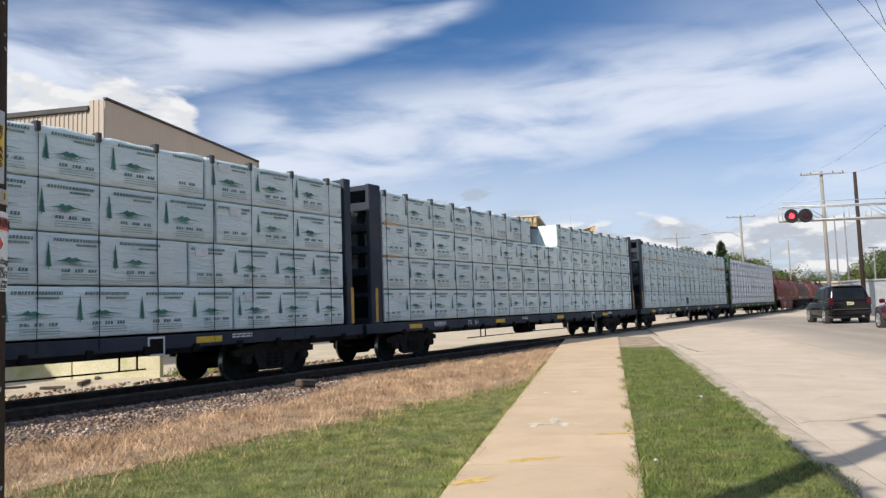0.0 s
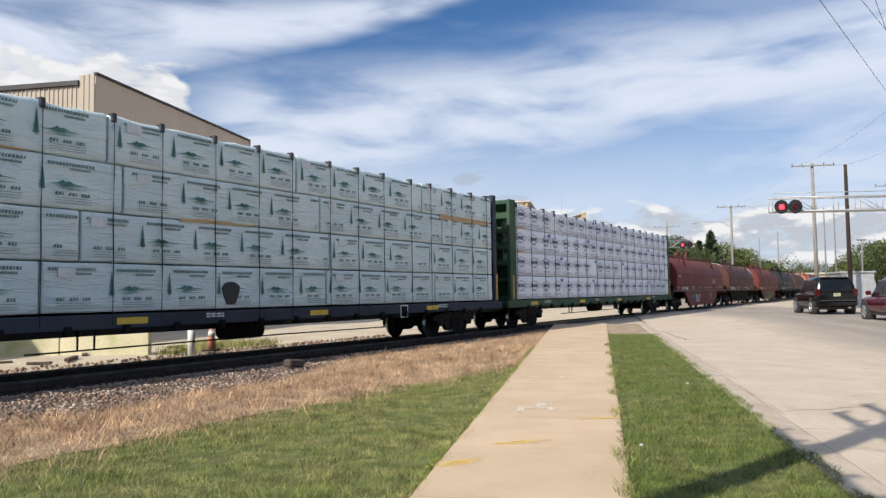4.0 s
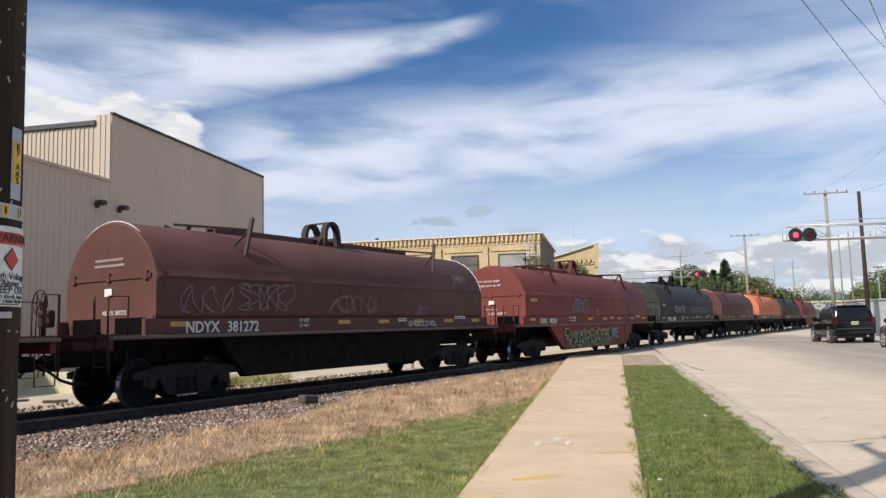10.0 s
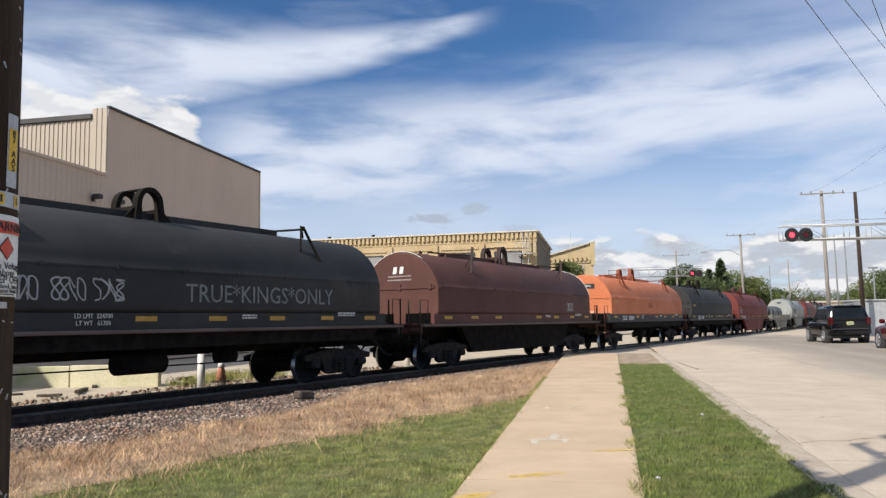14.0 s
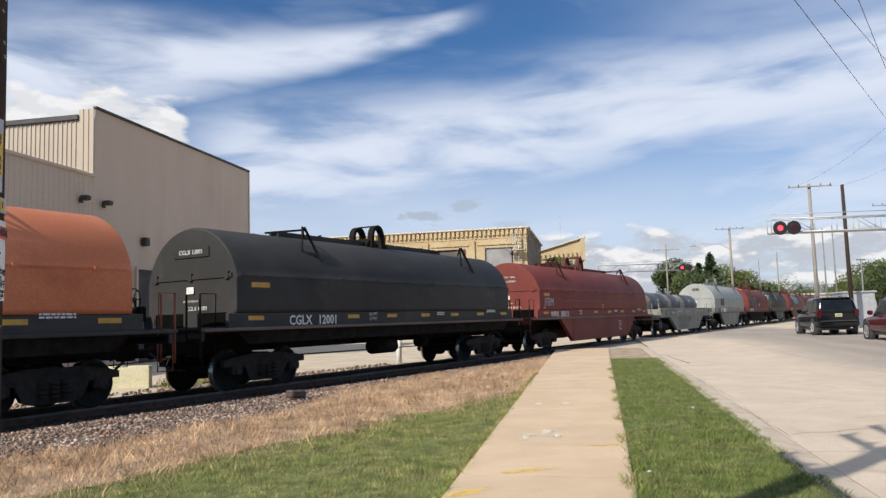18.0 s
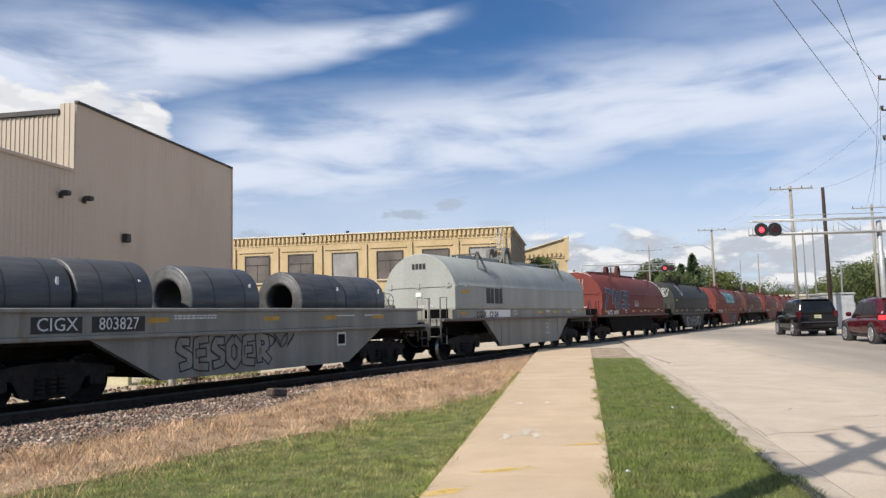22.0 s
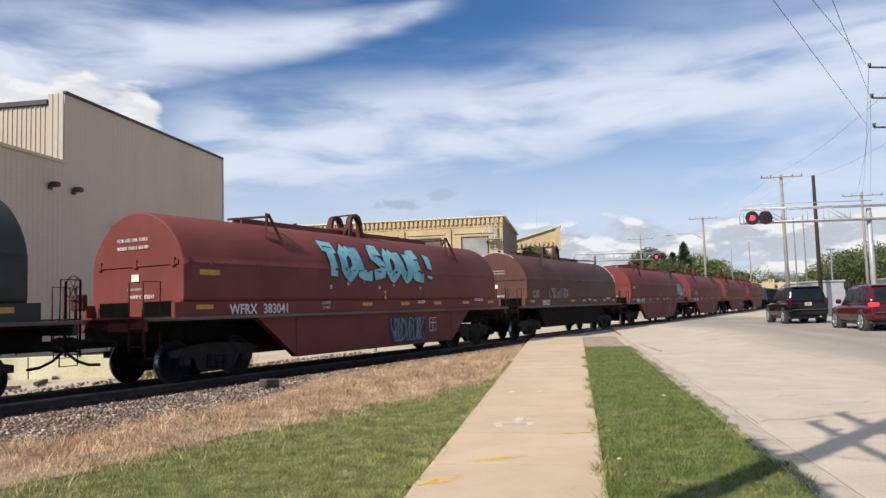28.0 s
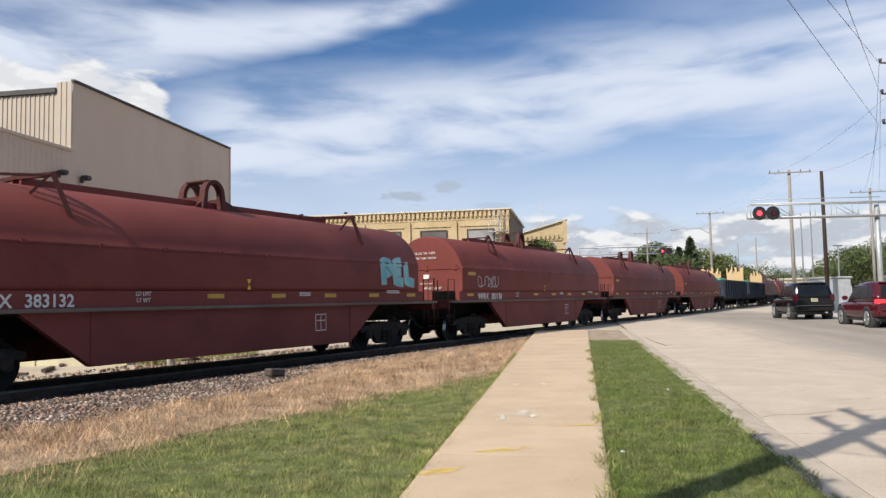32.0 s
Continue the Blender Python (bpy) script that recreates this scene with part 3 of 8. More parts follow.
RED = painted("red_oxide_paint", (0.155, 0.033, 0.026), (0.195, 0.045, 0.036), (0.11, 0.030, 0.024))
RED_2 = painted("faded_red_paint", (0.15, 0.035, 0.028), (0.19, 0.049, 0.040), (0.11, 0.034, 0.028))
BROWN = painted("brown_paint", (0.09, 0.037, 0.029), (0.12, 0.051, 0.041), (0.058, 0.028, 0.023))
DARK = painted("charcoal_paint", (0.027, 0.0265, 0.0255), (0.042, 0.0405, 0.0385), (0.062, 0.057, 0.052))
ORANGE = painted("orange_paint", (0.55, 0.17, 0.075), (0.63, 0.215, 0.10), (0.42, 0.13, 0.06))
PALE = surface("pale_grey_paint", (0.29, 0.302, 0.28), (0.35, 0.362, 0.335), 0.8, 0.6, bump=0.06, grain=45, spot=(0.33, 0.29, 0.24), spot_at=(0.62, 0.8), spot_scale=1.2, stretch=(1.2, 1, 0.2))
GREY = surface("dirty_grey_paint", (0.20, 0.193, 0.165), (0.27, 0.262, 0.23), 0.9, 0.55, bump=0.08, grain=45, spot=(0.20, 0.15, 0.11), spot_at=(0.56, 0.72), spot_scale=1.7, stretch=(1.5, 1, 0.15))
DUN = painted("dun_grey_paint", (0.036, 0.038, 0.034), (0.052, 0.053, 0.047), (0.075, 0.066, 0.056))
NAVY = painted("navy_paint", (0.022, 0.03, 0.046), (0.04, 0.05, 0.07), (0.07, 0.06, 0.055))
FOREST = painted("forest_green_paint", (0.03, 0.07, 0.035), (0.05, 0.10, 0.055), (0.08, 0.07, 0.05))

# greyer and paler than most of the sills
M_LEDGE = painted("pale_ledge", (0.12, 0.085, 0.07), (0.17, 0.13, 0.11), (0.08, 0.05, 0.042))
M_DIM_STENCIL = surface("faded_stencil", (0.32, 0.26, 0.25), (0.42, 0.35, 0.33), 8, 0.7, bump=0.0)

# a darker tone of each hood paint, for rings, stands and ladders
DARKER = {id(RED): painted("darker_red", (0.06, 0.016, 0.013), (0.085, 0.022, 0.018), (0.04, 0.014, 0.012)), id(BROWN): painted("darker_brown", (0.035, 0.018, 0.015), (0.05, 0.026, 0.021), (0.025, 0.015, 0.012)), id(ORANGE): painted("darker_orange", (0.22, 0.06, 0.03), (0.28, 0.085, 0.045), (0.12, 0.04, 0.025)), id(PALE): painted("darker_grey", (0.12, 0.12, 0.11), (0.17, 0.17, 0.155), (0.09, 0.07, 0.055))}
DARKER[id(RED_2)] = DARKER[id(RED)]

# train: name, place of the front of its load along the train, length of the load
SHARED = {}


def shared(name, build, material):
    if name not in SHARED:
        SHARED[name] = build().made(name, material)
    return SHARED[name]


def bogie_frame():
    mesh = Mesh()
    for y in (-1.02, 1.02):
        top = [(-1.25, 0.52), (-1.25, 0.64), (-0.95, 0.70), (-0.45, 0.76), (0.45, 0.76), (0.95, 0.70), (1.25, 0.64), (1.25, 0.52), (0.66, 0.50), (0.52, 0.24), (0.36, 0.18), (-0.36, 0.18), (-0.52, 0.24), (-0.66, 0.50)]
        mesh.prism(top, y - 0.07, y + 0.07)
        for x in (-0.89, 0.89):
            mesh.box(x - 0.15, x + 0.15, y - 0.12, y + 0.12, 0.34, 0.58, 0.03)
            mesh.rod((x, y - 0.16, 0.44), (x, y + 0.16, 0.44), 0.10)
        for x in (-0.20, 0.0, 0.20):
            for k in range(4):
                mesh.rod((x, y - 0.10, 0.27 + 0.075 * k), (x, y - 0.10, 0.315 + 0.075 * k), 0.085, seg=10)
    mesh.box(-0.22, 0.22, -1.0, 1.0, 0.42, 0.78, 0.04)
    for x in (-0.42, 0.42):
        mesh.rod((x, -0.95, 0.36), (x, 0.95, 0.36), 0.05)
        mesh.box(x - 0.05, x + 0.05, -0.80, -0.62, 0.30, 0.56, 0.02)
    return mesh


def wheel_pair():
    mesh = Mesh()
    seg = 32
    half = ((0.08, 0.085), (0.69, 0.09), (0.70, 0.12), (0.70, 0.34), (0.685, 0.36), (0.685, 0.455), (0.715, 0.46), (0.73, 0.43), (0.80, 0.424), (0.815, 0.41), (0.815, 0.36), (0.785, 0.345), (0.77, 0.16), (0.81, 0.13), (0.84, 0.12), (0.95, 0.085), (0.95, 0.02))
    line = [(-y, r) for y, r in reversed(half)] + list(half)
    mesh.loft([[(r * math.cos(2 * math.pi * i / seg), y, r * math.sin(2 * math.pi * i / seg)) for i in range(seg)] for y, r in line])
    for k in range(len(line) - 1):
        if 0.42 < line[k][1] < 0.47 and 0.42 < line[k + 1][1] < 0.47 and abs(line[k][0]) > 0.69:
            for j in range(k * seg, (k + 1) * seg):
                mesh.slots[j] = 1
    return mesh


def coupler_mesh():
    mesh = Mesh()
    mesh.box(0.05, 1.0, -0.09, 0.09, 0.70, 0.90, 0.02)
    mesh.prism([(-0.22, 0.66), (0.08, 0.66), (0.12, 0.74), (0.12, 0.90), (0.06, 0.96), (-0.16, 0.96), (-0.22, 0.90)], -0.14, 0.05)
    mesh.box(-0.20, -0.05, 0.06, 0.16, 0.68, 0.94, 0.03)
    mesh.rod((0.25, -1.25, 0.86), (0.25, 0.10, 0.86), 0.018)
    mesh.rod((0.25, -1.25, 0.86), (0.20, -1.30, 0.62), 0.018)
    return mesh


def hose_mesh():
    points = [(0.35, 0.25, 0.80), (0.15, 0.27, 0.66), (-0.1, 0.25, 0.48), (-0.4, 0.2, 0.38), (-0.7, 0.15, 0.36)]
    return Mesh().tube(points, 0.03)


WHEELS = []


def running_gear(car, places, front, rear):
    """Bogies with their wheelsets at the given places, couplers and brake hoses at the two ends."""
    for x in places:
        bogie = part("bogie", shared("bogie", bogie_frame, M_CAST), M_CAST, car, "cast iron freight bogie", Matrix.Translation((x, 0, -DROP)) @ Matrix.Diagonal((1.09, 1.0, 1.09, 1.0)))
        for dx in (-0.89, 0.89):
            wheel = part("wheelset", shared("wheelset", wheel_pair, [M_WHEEL, M_TREAD]), M_WHEEL, bogie, "steel wheelset", Matrix.Translation((dx, 0, 0.425)))
            WHEELS.append((wheel, car, dx))
    for x, turn in ((front, 0), (rear, 180)):
        part("coupler", shared("coupler", coupler_mesh, M_IRON), M_IRON, car, "knuckle coupler with lift lever", pose(x, 0, 0, 0, 0, turn))
        part("brake_hose", shared("brake_hose", hose_mesh, M_ROPE), M_ROPE, car, "sagging rubber brake hose", pose(x, 0, 0, 0, 0, turn))


def corner_ladder(x, out, low, high, top, y):
    """Grab rails, stirrup and rungs at a corner of a car; out: -1 at the front end, 1 at the rear."""
    mesh = Mesh()
    for y in (y,):
        inner = y - 0.42 * (1 if y > 0 else -1)
        for yy in (y, inner):
            mesh.rod((x, yy, low), (x, yy, top), 0.024, seg=6)
        for z in np.arange(low + 0.1, high, 0.36):
            mesh.rod((x, y, z), (x, inner, z), 0.018, seg=6)
        mesh.tube([(x - out * 0.05, y, low + 0.4), (x - out * 0.05, y, low - 0.15), (x - out * 0.42, y, low - 0.15), (x - out * 0.42, y, low + 0.4)], 0.016, 6)
        mesh.tube([(x - out * 0.42, y, high - 0.1), (x - out * 0.42, y - 0.03, top), (x, y - 0.03, top)], 0.014, 6)
    return mesh


def hood_ring(L, z0, seam, top, half=1.5):
    """The outline of a coil hood: upright sides up to the seam, then an arc of a circle over the crest."""
    ring = [(-half + 0.01, z0), (-half, z0 + 0.1), (-half, seam - 0.05), (-half, seam - 0.005)]
    rise_ = top - seam
    r = (half * half + rise_ * rise_) / (2 * rise_)
    a0 = math.asin((r - rise_) / r)
    for i in range(23):
        a = a0 + (math.pi - 2 * a0) * i / 22
        ring.append((-(r - 0.006) * math.cos(a), top - r + r * math.sin(a)))
    return ring + [(half, seam - 0.005), (half, seam - 0.05), (half, z0 + 0.1), (half - 0.01, z0)]


def stencil(car, rows, y=-1.503):
    """Small unreadable stencilled lines: rows of (x, z, length, lines)."""
    mesh = Mesh()
    for x, z, long, lines in rows:
        for k in range(lines):
            at = x
            while at < x + long:
                w = 0.05 + 0.09 * random.random()
                mesh.box(at, min(at + w, x + long), y, y + 0.004, z - 0.055 * k, z - 0.055 * k + 0.034)
                at += w + 0.025
    tagged(part("stencilling", mesh, M_STENCIL, car), "rows of small white stencilled lines", kind="stuff")


def coil_car(name, label, L, hood_paint, frame_paint, style, marks="", marks_at=2.6, posts="arch", group="coil cars", reflectors=8, seam_paint=None, end_mark="", patch=True):
    """A covered coil car. style: 'belly' with deep trough sides, 'flat' with a slim frame, 'deck' with a deep sill and tanks below."""
    car = thing(name, label, "coil car", group=group)
    z0, seam, top = 1.64, 2.48, 3.70
    ring = hood_ring(L, z0, seam, top)
    rings = []
    for x, k in ((0.0, 0.965), (0.02, 0.985), (0.07, 1.0), (L / 2, 1.0), (L - 0.07, 1.0), (L - 0.02, 0.985), (L, 0.965)):
        rings.append([(x, y * (0.5 + 0.5 * k), z0 + (z - z0) * (0.35 + 0.65 * k)) for y, z in ring])
    hood = part("hood", Mesh().loft(rings), hood_paint, car, "rounded steel hood over the coils")
    if style == "flat":
        edge = [Vector((-0.006, y, z)) for y, z in hood_ring(L, z0, seam, top)[4:-4]]
        edge = [Vector((0.055, p.y * 1.003, z0 + (p.z - z0) * 1.004)) for p in edge]
        part("worn_rim", Mesh().tube(edge[6:], 0.012, 5), M_STENCIL, hood, "worn pale rim of the hood")
        part("worn_rim", Mesh().tube([(L - 0.055, p.y, p.z) for p in edge[:15]], 0.012, 5), M_STENCIL, hood, "worn pale rim of the hood")
    # seams along the sides and round the ends
    mesh = Mesh()
    for y in (-1.5, 1.5):
        mesh.bar((0.1, y, seam), (L - 0.1, y, seam), 0.022, 0.035)
        for x in np.arange(0.8, L - 0.4, 1.55):
            mesh.box(x - 0.05, x + 0.05, y - 0.03, y + 0.03, seam - 0.03, seam + 0.04)
    for x in (-0.015, L + 0.015):
        mesh.bar((x, -1.35, seam + 0.02), (x, 1.35, seam + 0.02), 0.03, 0.09)
        for y in (-1.2, 0.0, 1.2):
            mesh.box(x - 0.03, x + 0.03, y - 0.06, y + 0.06, seam - 0.06, seam + 0.12)
    part("seam_strip", mesh, seam_paint or hood_paint, hood)
    dark_paint = DARKER.get(id(hood_paint), M_IRON)
    # ridge channel with its two lifting rings
    part("ridge_channel", Mesh().box(L * 0.2, L * 0.8, -0.17, -0.11, top - 0.03, top + 0.13).box(L * 0.2, L * 0.8, 0.11, 0.17, top - 0.03, top + 0.13).box(L * 0.2, L * 0.8, -0.11, 0.11, top - 0.03, top + 0.02), hood_paint, hood)
    for y in (-0.36, 0.36):
        mid, mesh = L / 2, Mesh()
        outer, inner = [(mid + 0.40, top - 0.12)], [(mid + 0.24, top - 0.12)]
        for i in range(13):
            c_, s_ = math.cos(math.pi * i / 12), math.sin(math.pi * i / 12)
            outer.append((mid + 0.33 * c_, top + 0.30 + 0.36 * s_))
            inner.append((mid + 0.22 * c_, top + 0.29 + 0.27 * s_))
        outer.append((mid - 0.40, top - 0.12))
        inner.append((mid - 0.24, top - 0.12))
        k = len(outer)
        mesh.loft([[(x_, y + w, z_) for x_, z_ in ring_] for ring_, w in ((outer, -0.09), (outer, 0.09), (inner, 0.09), (inner, -0.09), (outer, -0.09))], closed=False, caps=False, smooth=False)
        reach = 0.62 if posts != "bar" else 1.05
        for way in (-1, 1):
            far_, rise_ = (reach, 0.36) if way > 0 or posts != "bar" else (0.6, 0.2)
            mesh.prism([(mid + way * far_, top - 0.06), (mid + way * 0.34, top - 0.06), (mid + way * 0.34, top + rise_ * 0.6)], y - 0.02, y + 0.02)
        part("lifting_ring", mesh, dark_paint, hood, "steel lifting ring on the hood's ridge")
    part("ring_tie", Mesh().bar((L / 2, -0.36, top + 0.64), (L / 2, 0.36, top + 0.64), 0.36 if posts == "bar" else 0.12, 0.03), dark_paint, hood)
    for x in (L / 2 - 0.33, L / 2 + 0.33):
        part("ring_tie", Mesh().bar((x, -0.36, top + 0.12), (x, 0.36, top + 0.12), 0.03, 0.22), dark_paint, hood)
    # stacking stands
    for x in (L * 0.2, L * 0.8):
        for side in (-1, 1):
            mesh = Mesh()
            if posts == "arch":
                mesh.bar((x - 0.14, side * 1.12, 3.20), (x + 0.02, side * 0.98, 3.88), 0.05, 0.07)
                mesh.bar((x + 0.40, side * 1.30, 2.96), (x + 0.10, side * 0.98, 3.88), 0.05, 0.07)
                mesh.bar((x + 0.05, side * 0.98, 3.86), (x + 0.50, side * 0.62, 3.66), 0.04, 0.06)
                mesh.bar((x + 0.05, side * 1.02, 3.80), (x - 0.55, side * 0.2, 3.74), 0.05, 0.05)
            elif posts == "bar":
                mesh.bar((x + 0.30, side * 1.27, 2.98), (x + 0.02, side * 1.10, 3.84), 0.06, 0.09)
                mesh.bar((x - 0.30, side * 0.92, 3.42), (x + 0.0, side * 1.06, 3.80), 0.04, 0.05)
                mesh.bar((x + 0.10, side * 1.14, 3.82), (x + 0.02, 0.0, 3.84), 0.10, 0.08)
                mesh.bar((x + 0.05, side * 0.95, 3.80), (x - 1.25, side * 0.14, 3.76), 0.05, 0.05)
            else:
                mesh.bar((x - 0.06, side * 1.22, 3.05), (x + 0.30, side * 1.10, 4.0), 0.08, 0.10)
                mesh.bar((x - 0.30, side * 1.12, 3.28), (x + 0.16, side * 1.12, 3.66), 0.03, 0.04)
                mesh.bar((x + 0.16, side * 1.10, 3.70), (x - 1.2, side * 0.14, 3.78), 0.05, 0.05)
            part("stacking_stand", mesh, dark_paint, hood)
    # frame
    ends = 1.02
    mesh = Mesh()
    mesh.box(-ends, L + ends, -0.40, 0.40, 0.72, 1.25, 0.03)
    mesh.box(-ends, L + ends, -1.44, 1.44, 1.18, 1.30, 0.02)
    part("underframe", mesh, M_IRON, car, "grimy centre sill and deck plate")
    for side in (-1, 1):
        sill = Mesh()
        y0, y1 = sorted((side * 1.38, side * 1.492))
        sill.box(-0.25, L + 0.25, y0, y1, 1.28, 1.63, 0.015)
        sill_part = part("side_sill", sill, frame_paint, car)
        y0, y1 = sorted((side * 1.38, side * 1.595))
        part("ledge", Mesh().box(-ends, L + ends, y0, y1, 1.225, 1.30, 0.012), M_LEDGE if frame_paint is not M_BLACK else frame_paint, sill_part, "paler ledge along the sill")
        y0, y1 = sorted((side * 1.30, side * 1.47))
        if style == "belly":
            outline = [(2.3, 1.24), (3.75, 0.20), (L - 3.75, 0.20), (L - 2.3, 1.24)]
            side_plate = part("trough_side", Mesh().prism(outline, y0, y1), frame_paint, car, "deep sloping trough side plate")
            ribs = Mesh()
            for x in (3.75, L - 3.75):
                ribs.bar((x, side * 1.475, 0.21), (x, side * 1.475, 1.22), 0.05, 0.02)
            ribs.bar((3.75, side * 1.475, 0.23), (L - 3.75, side * 1.475, 0.23), 0.02, 0.05)
            part("edge_rib", ribs, frame_paint, side_plate)
        elif style == "flat":
            y0, y1 = sorted((side * 0.95, side * 1.2))
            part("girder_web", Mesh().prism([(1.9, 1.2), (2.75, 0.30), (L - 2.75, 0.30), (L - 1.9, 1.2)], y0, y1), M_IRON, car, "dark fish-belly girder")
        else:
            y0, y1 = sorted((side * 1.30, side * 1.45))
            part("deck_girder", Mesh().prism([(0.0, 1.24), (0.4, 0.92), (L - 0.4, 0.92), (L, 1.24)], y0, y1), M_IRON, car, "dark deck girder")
    if style != "belly":
        tank = Mesh().rod((L * 0.42, -0.9, 0.62), (L * 0.42 + 1.1, -0.9, 0.62), 0.22, seg=14).rod((L * 0.62, -0.7, 0.66), (L * 0.62 + 0.5, -0.7, 0.66), 0.16, seg=12)
        tank.bar((2.6, -0.62, 0.55), (L - 2.6, -0.62, 0.50), 0.03, 0.03)
        part("air_reservoir", tank, M_IRON, car, "air reservoir and brake rigging below the deck")
    for x, out in ((-ends, -1), (L + ends, 1)):
        end = Mesh().box(min(x, x - out * 0.12), max(x, x - out * 0.12), -1.46, 1.46, 1.02, 1.30, 0.02)
        part("end_sill", end, frame_paint, car)
        part("walkway_plate", Mesh().box(min(x, x - out * 0.85), max(x, x - out * 0.85), -1.40, 1.40, 1.303, 1.335), frame_paint, car)
        for y in (-1.46, 1.46):
            part("corner_ladder", corner_ladder(x + out * 0.02, out, 0.62, 1.3, 2.05, y), dark_paint, car, "ladder rungs and grab rails at a corner")
        # solid dark panels on the bulkhead, painted as the openings' inner shade
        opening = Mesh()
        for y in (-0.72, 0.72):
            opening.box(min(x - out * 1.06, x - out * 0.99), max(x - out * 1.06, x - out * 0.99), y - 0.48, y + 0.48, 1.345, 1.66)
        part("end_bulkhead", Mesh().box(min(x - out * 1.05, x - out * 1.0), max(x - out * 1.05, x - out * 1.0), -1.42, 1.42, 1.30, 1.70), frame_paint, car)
        part("end_opening_shade", opening, M_OPENING_SHADE, car)
    wheel = Mesh().tube([(-1.12, 0.62 + 0.26 * math.cos(2 * math.pi * i / 14), 2.0 + 0.26 * math.sin(2 * math.pi * i / 14)) for i in range(15)], 0.016, 6)
    for i in range(3):
        a = math.pi * i / 3
        wheel.rod((-1.12, 0.62 + 0.26 * math.cos(a), 2.0 + 0.26 * math.sin(a)), (-1.12, 0.62 - 0.26 * math.cos(a), 2.0 - 0.26 * math.sin(a)), 0.012, seg=6)
    wheel.rod((-1.06, 0.62, 1.32), (-1.06, 0.62, 2.05), 0.03)
    wheel.box(-1.06, -0.9, 0.42, 0.82, 1.5, 1.85, 0.03)
    part("brake_wheel", wheel, dark_paint, car, "hand brake wheel and its gear box")
    # reflectors and stencilling on the near side
    for k in range(reflectors):
        x = 0.35 + (L - 1.1) * k / (reflectors - 1)
        if marks and marks_at - 1.5 < x < marks_at + 1.0 or marks_at + 1.4 < x < marks_at + 3.2:
            continue
        part("reflector", Mesh().box(x, x + 0.5, -1.498, -1.492, 1.46, 1.56), M_REFLECT, car, "yellow reflective strip")
    if style != "flat":
        part("reflector", Mesh().box(0.45, 1.05, -1.506, -1.499, 2.22, 2.34), M_REFLECT, hood, "faded ochre patch")
    stencil(car, [(L * 0.62, 1.56, 0.45, 2), (L - 1.9, 1.62, 0.7, 2)])
    end_rows = Mesh()
    for k, (w, z) in enumerate(((0.9, 2.86), (0.95, 2.74)) if style == "flat" else ((0.5, 1.92), (0.75, 1.60))):
        at = -w / 2
        while at < w / 2:
            wide = 0.025 + 0.03 * random.random()
            end_rows.box(-0.012, -0.006, at, at + wide, z, z + 0.05)
            at += wide + 0.02
    tagged(part("end_stencilling", end_rows, M_DIM_STENCIL, hood), "white stencilled lines on the hood end", kind="stuff")
    if marks and len(marks) > 8:
        for k, text in enumerate({"FURX 382961": ("LD LMT  225400", "LT WT  60600"), "CGLX 12054": ("LD LMT  224700", "LT WT   61300"), "FURX 382848": ("LD LMT  224700", "LT WT   61300")}.get(marks, ("LD LMT", "LT WT"))):
            lettering("load_limit", text, 0.125, M_STENCIL, car, Matrix.Translation((marks_at + 2.5, -1.5, 1.56 - 0.13 * k)), "small white stencilled letters", 0.9)
    if marks:
        size, words, at = 0.28 if marks.startswith("FURX") else 0.33, marks.split(), 0.0
        for word in words:
            middle = (at + len(word) / 2 - len(marks) / 2) * size * 0.585
            lettering("reporting_mark", word, size, M_STENCIL if hood_paint is not PALE else M_BLACK, car, Matrix.Translation((marks_at + middle, -1.502, 1.43)), "stencilled car number", 0.97, 0.0, 0.006)
            at += len(word) + 1
    if marks:
        lettering("end_number", marks, 0.13, M_STENCIL, car, pose(-0.05, -0.25, 1.765, 0, 0, -90), "white car number on the end")
        if style == "deck":
            part("number_patch", Mesh().box(-0.028, -0.018, -0.62, 0.55, 2.98, 3.22), M_BLACK, hood)
            lettering("end_number", "CGLX 12015" if marks == "CGLX 12054" else marks, 0.15, M_STENCIL, hood, pose(-0.034, -0.03, 3.1, 0, 0, -90), "white car number on a black patch")
        part("sticker", Mesh().box(-0.03, -0.012, -0.12, 0.12, 2.12, 2.28), M_STENCIL, hood, "small pale paper sticker")
    if style == "belly" and patch:
        part("tag_panel", Mesh().box(L - 5.3, L - 4.85, -1.478, -1.472, 0.58, 1.02).box(L - 5.28, L - 4.87, -1.481, -1.476, 0.60, 1.0, slot=1).box(L - 5.09, L - 5.07, -1.484, -1.48, 0.62, 0.98).box(L - 5.26, L - 4.89, -1.484, -1.48, 0.84, 0.86), [M_STENCIL, frame_paint], car, "framed white service panel")
    at = 1.15 if style == "flat" else 1.35
    running_gear(car, (at, L - at), -1.75, L + 1.75)
    return car


# ---- lumber cars ----


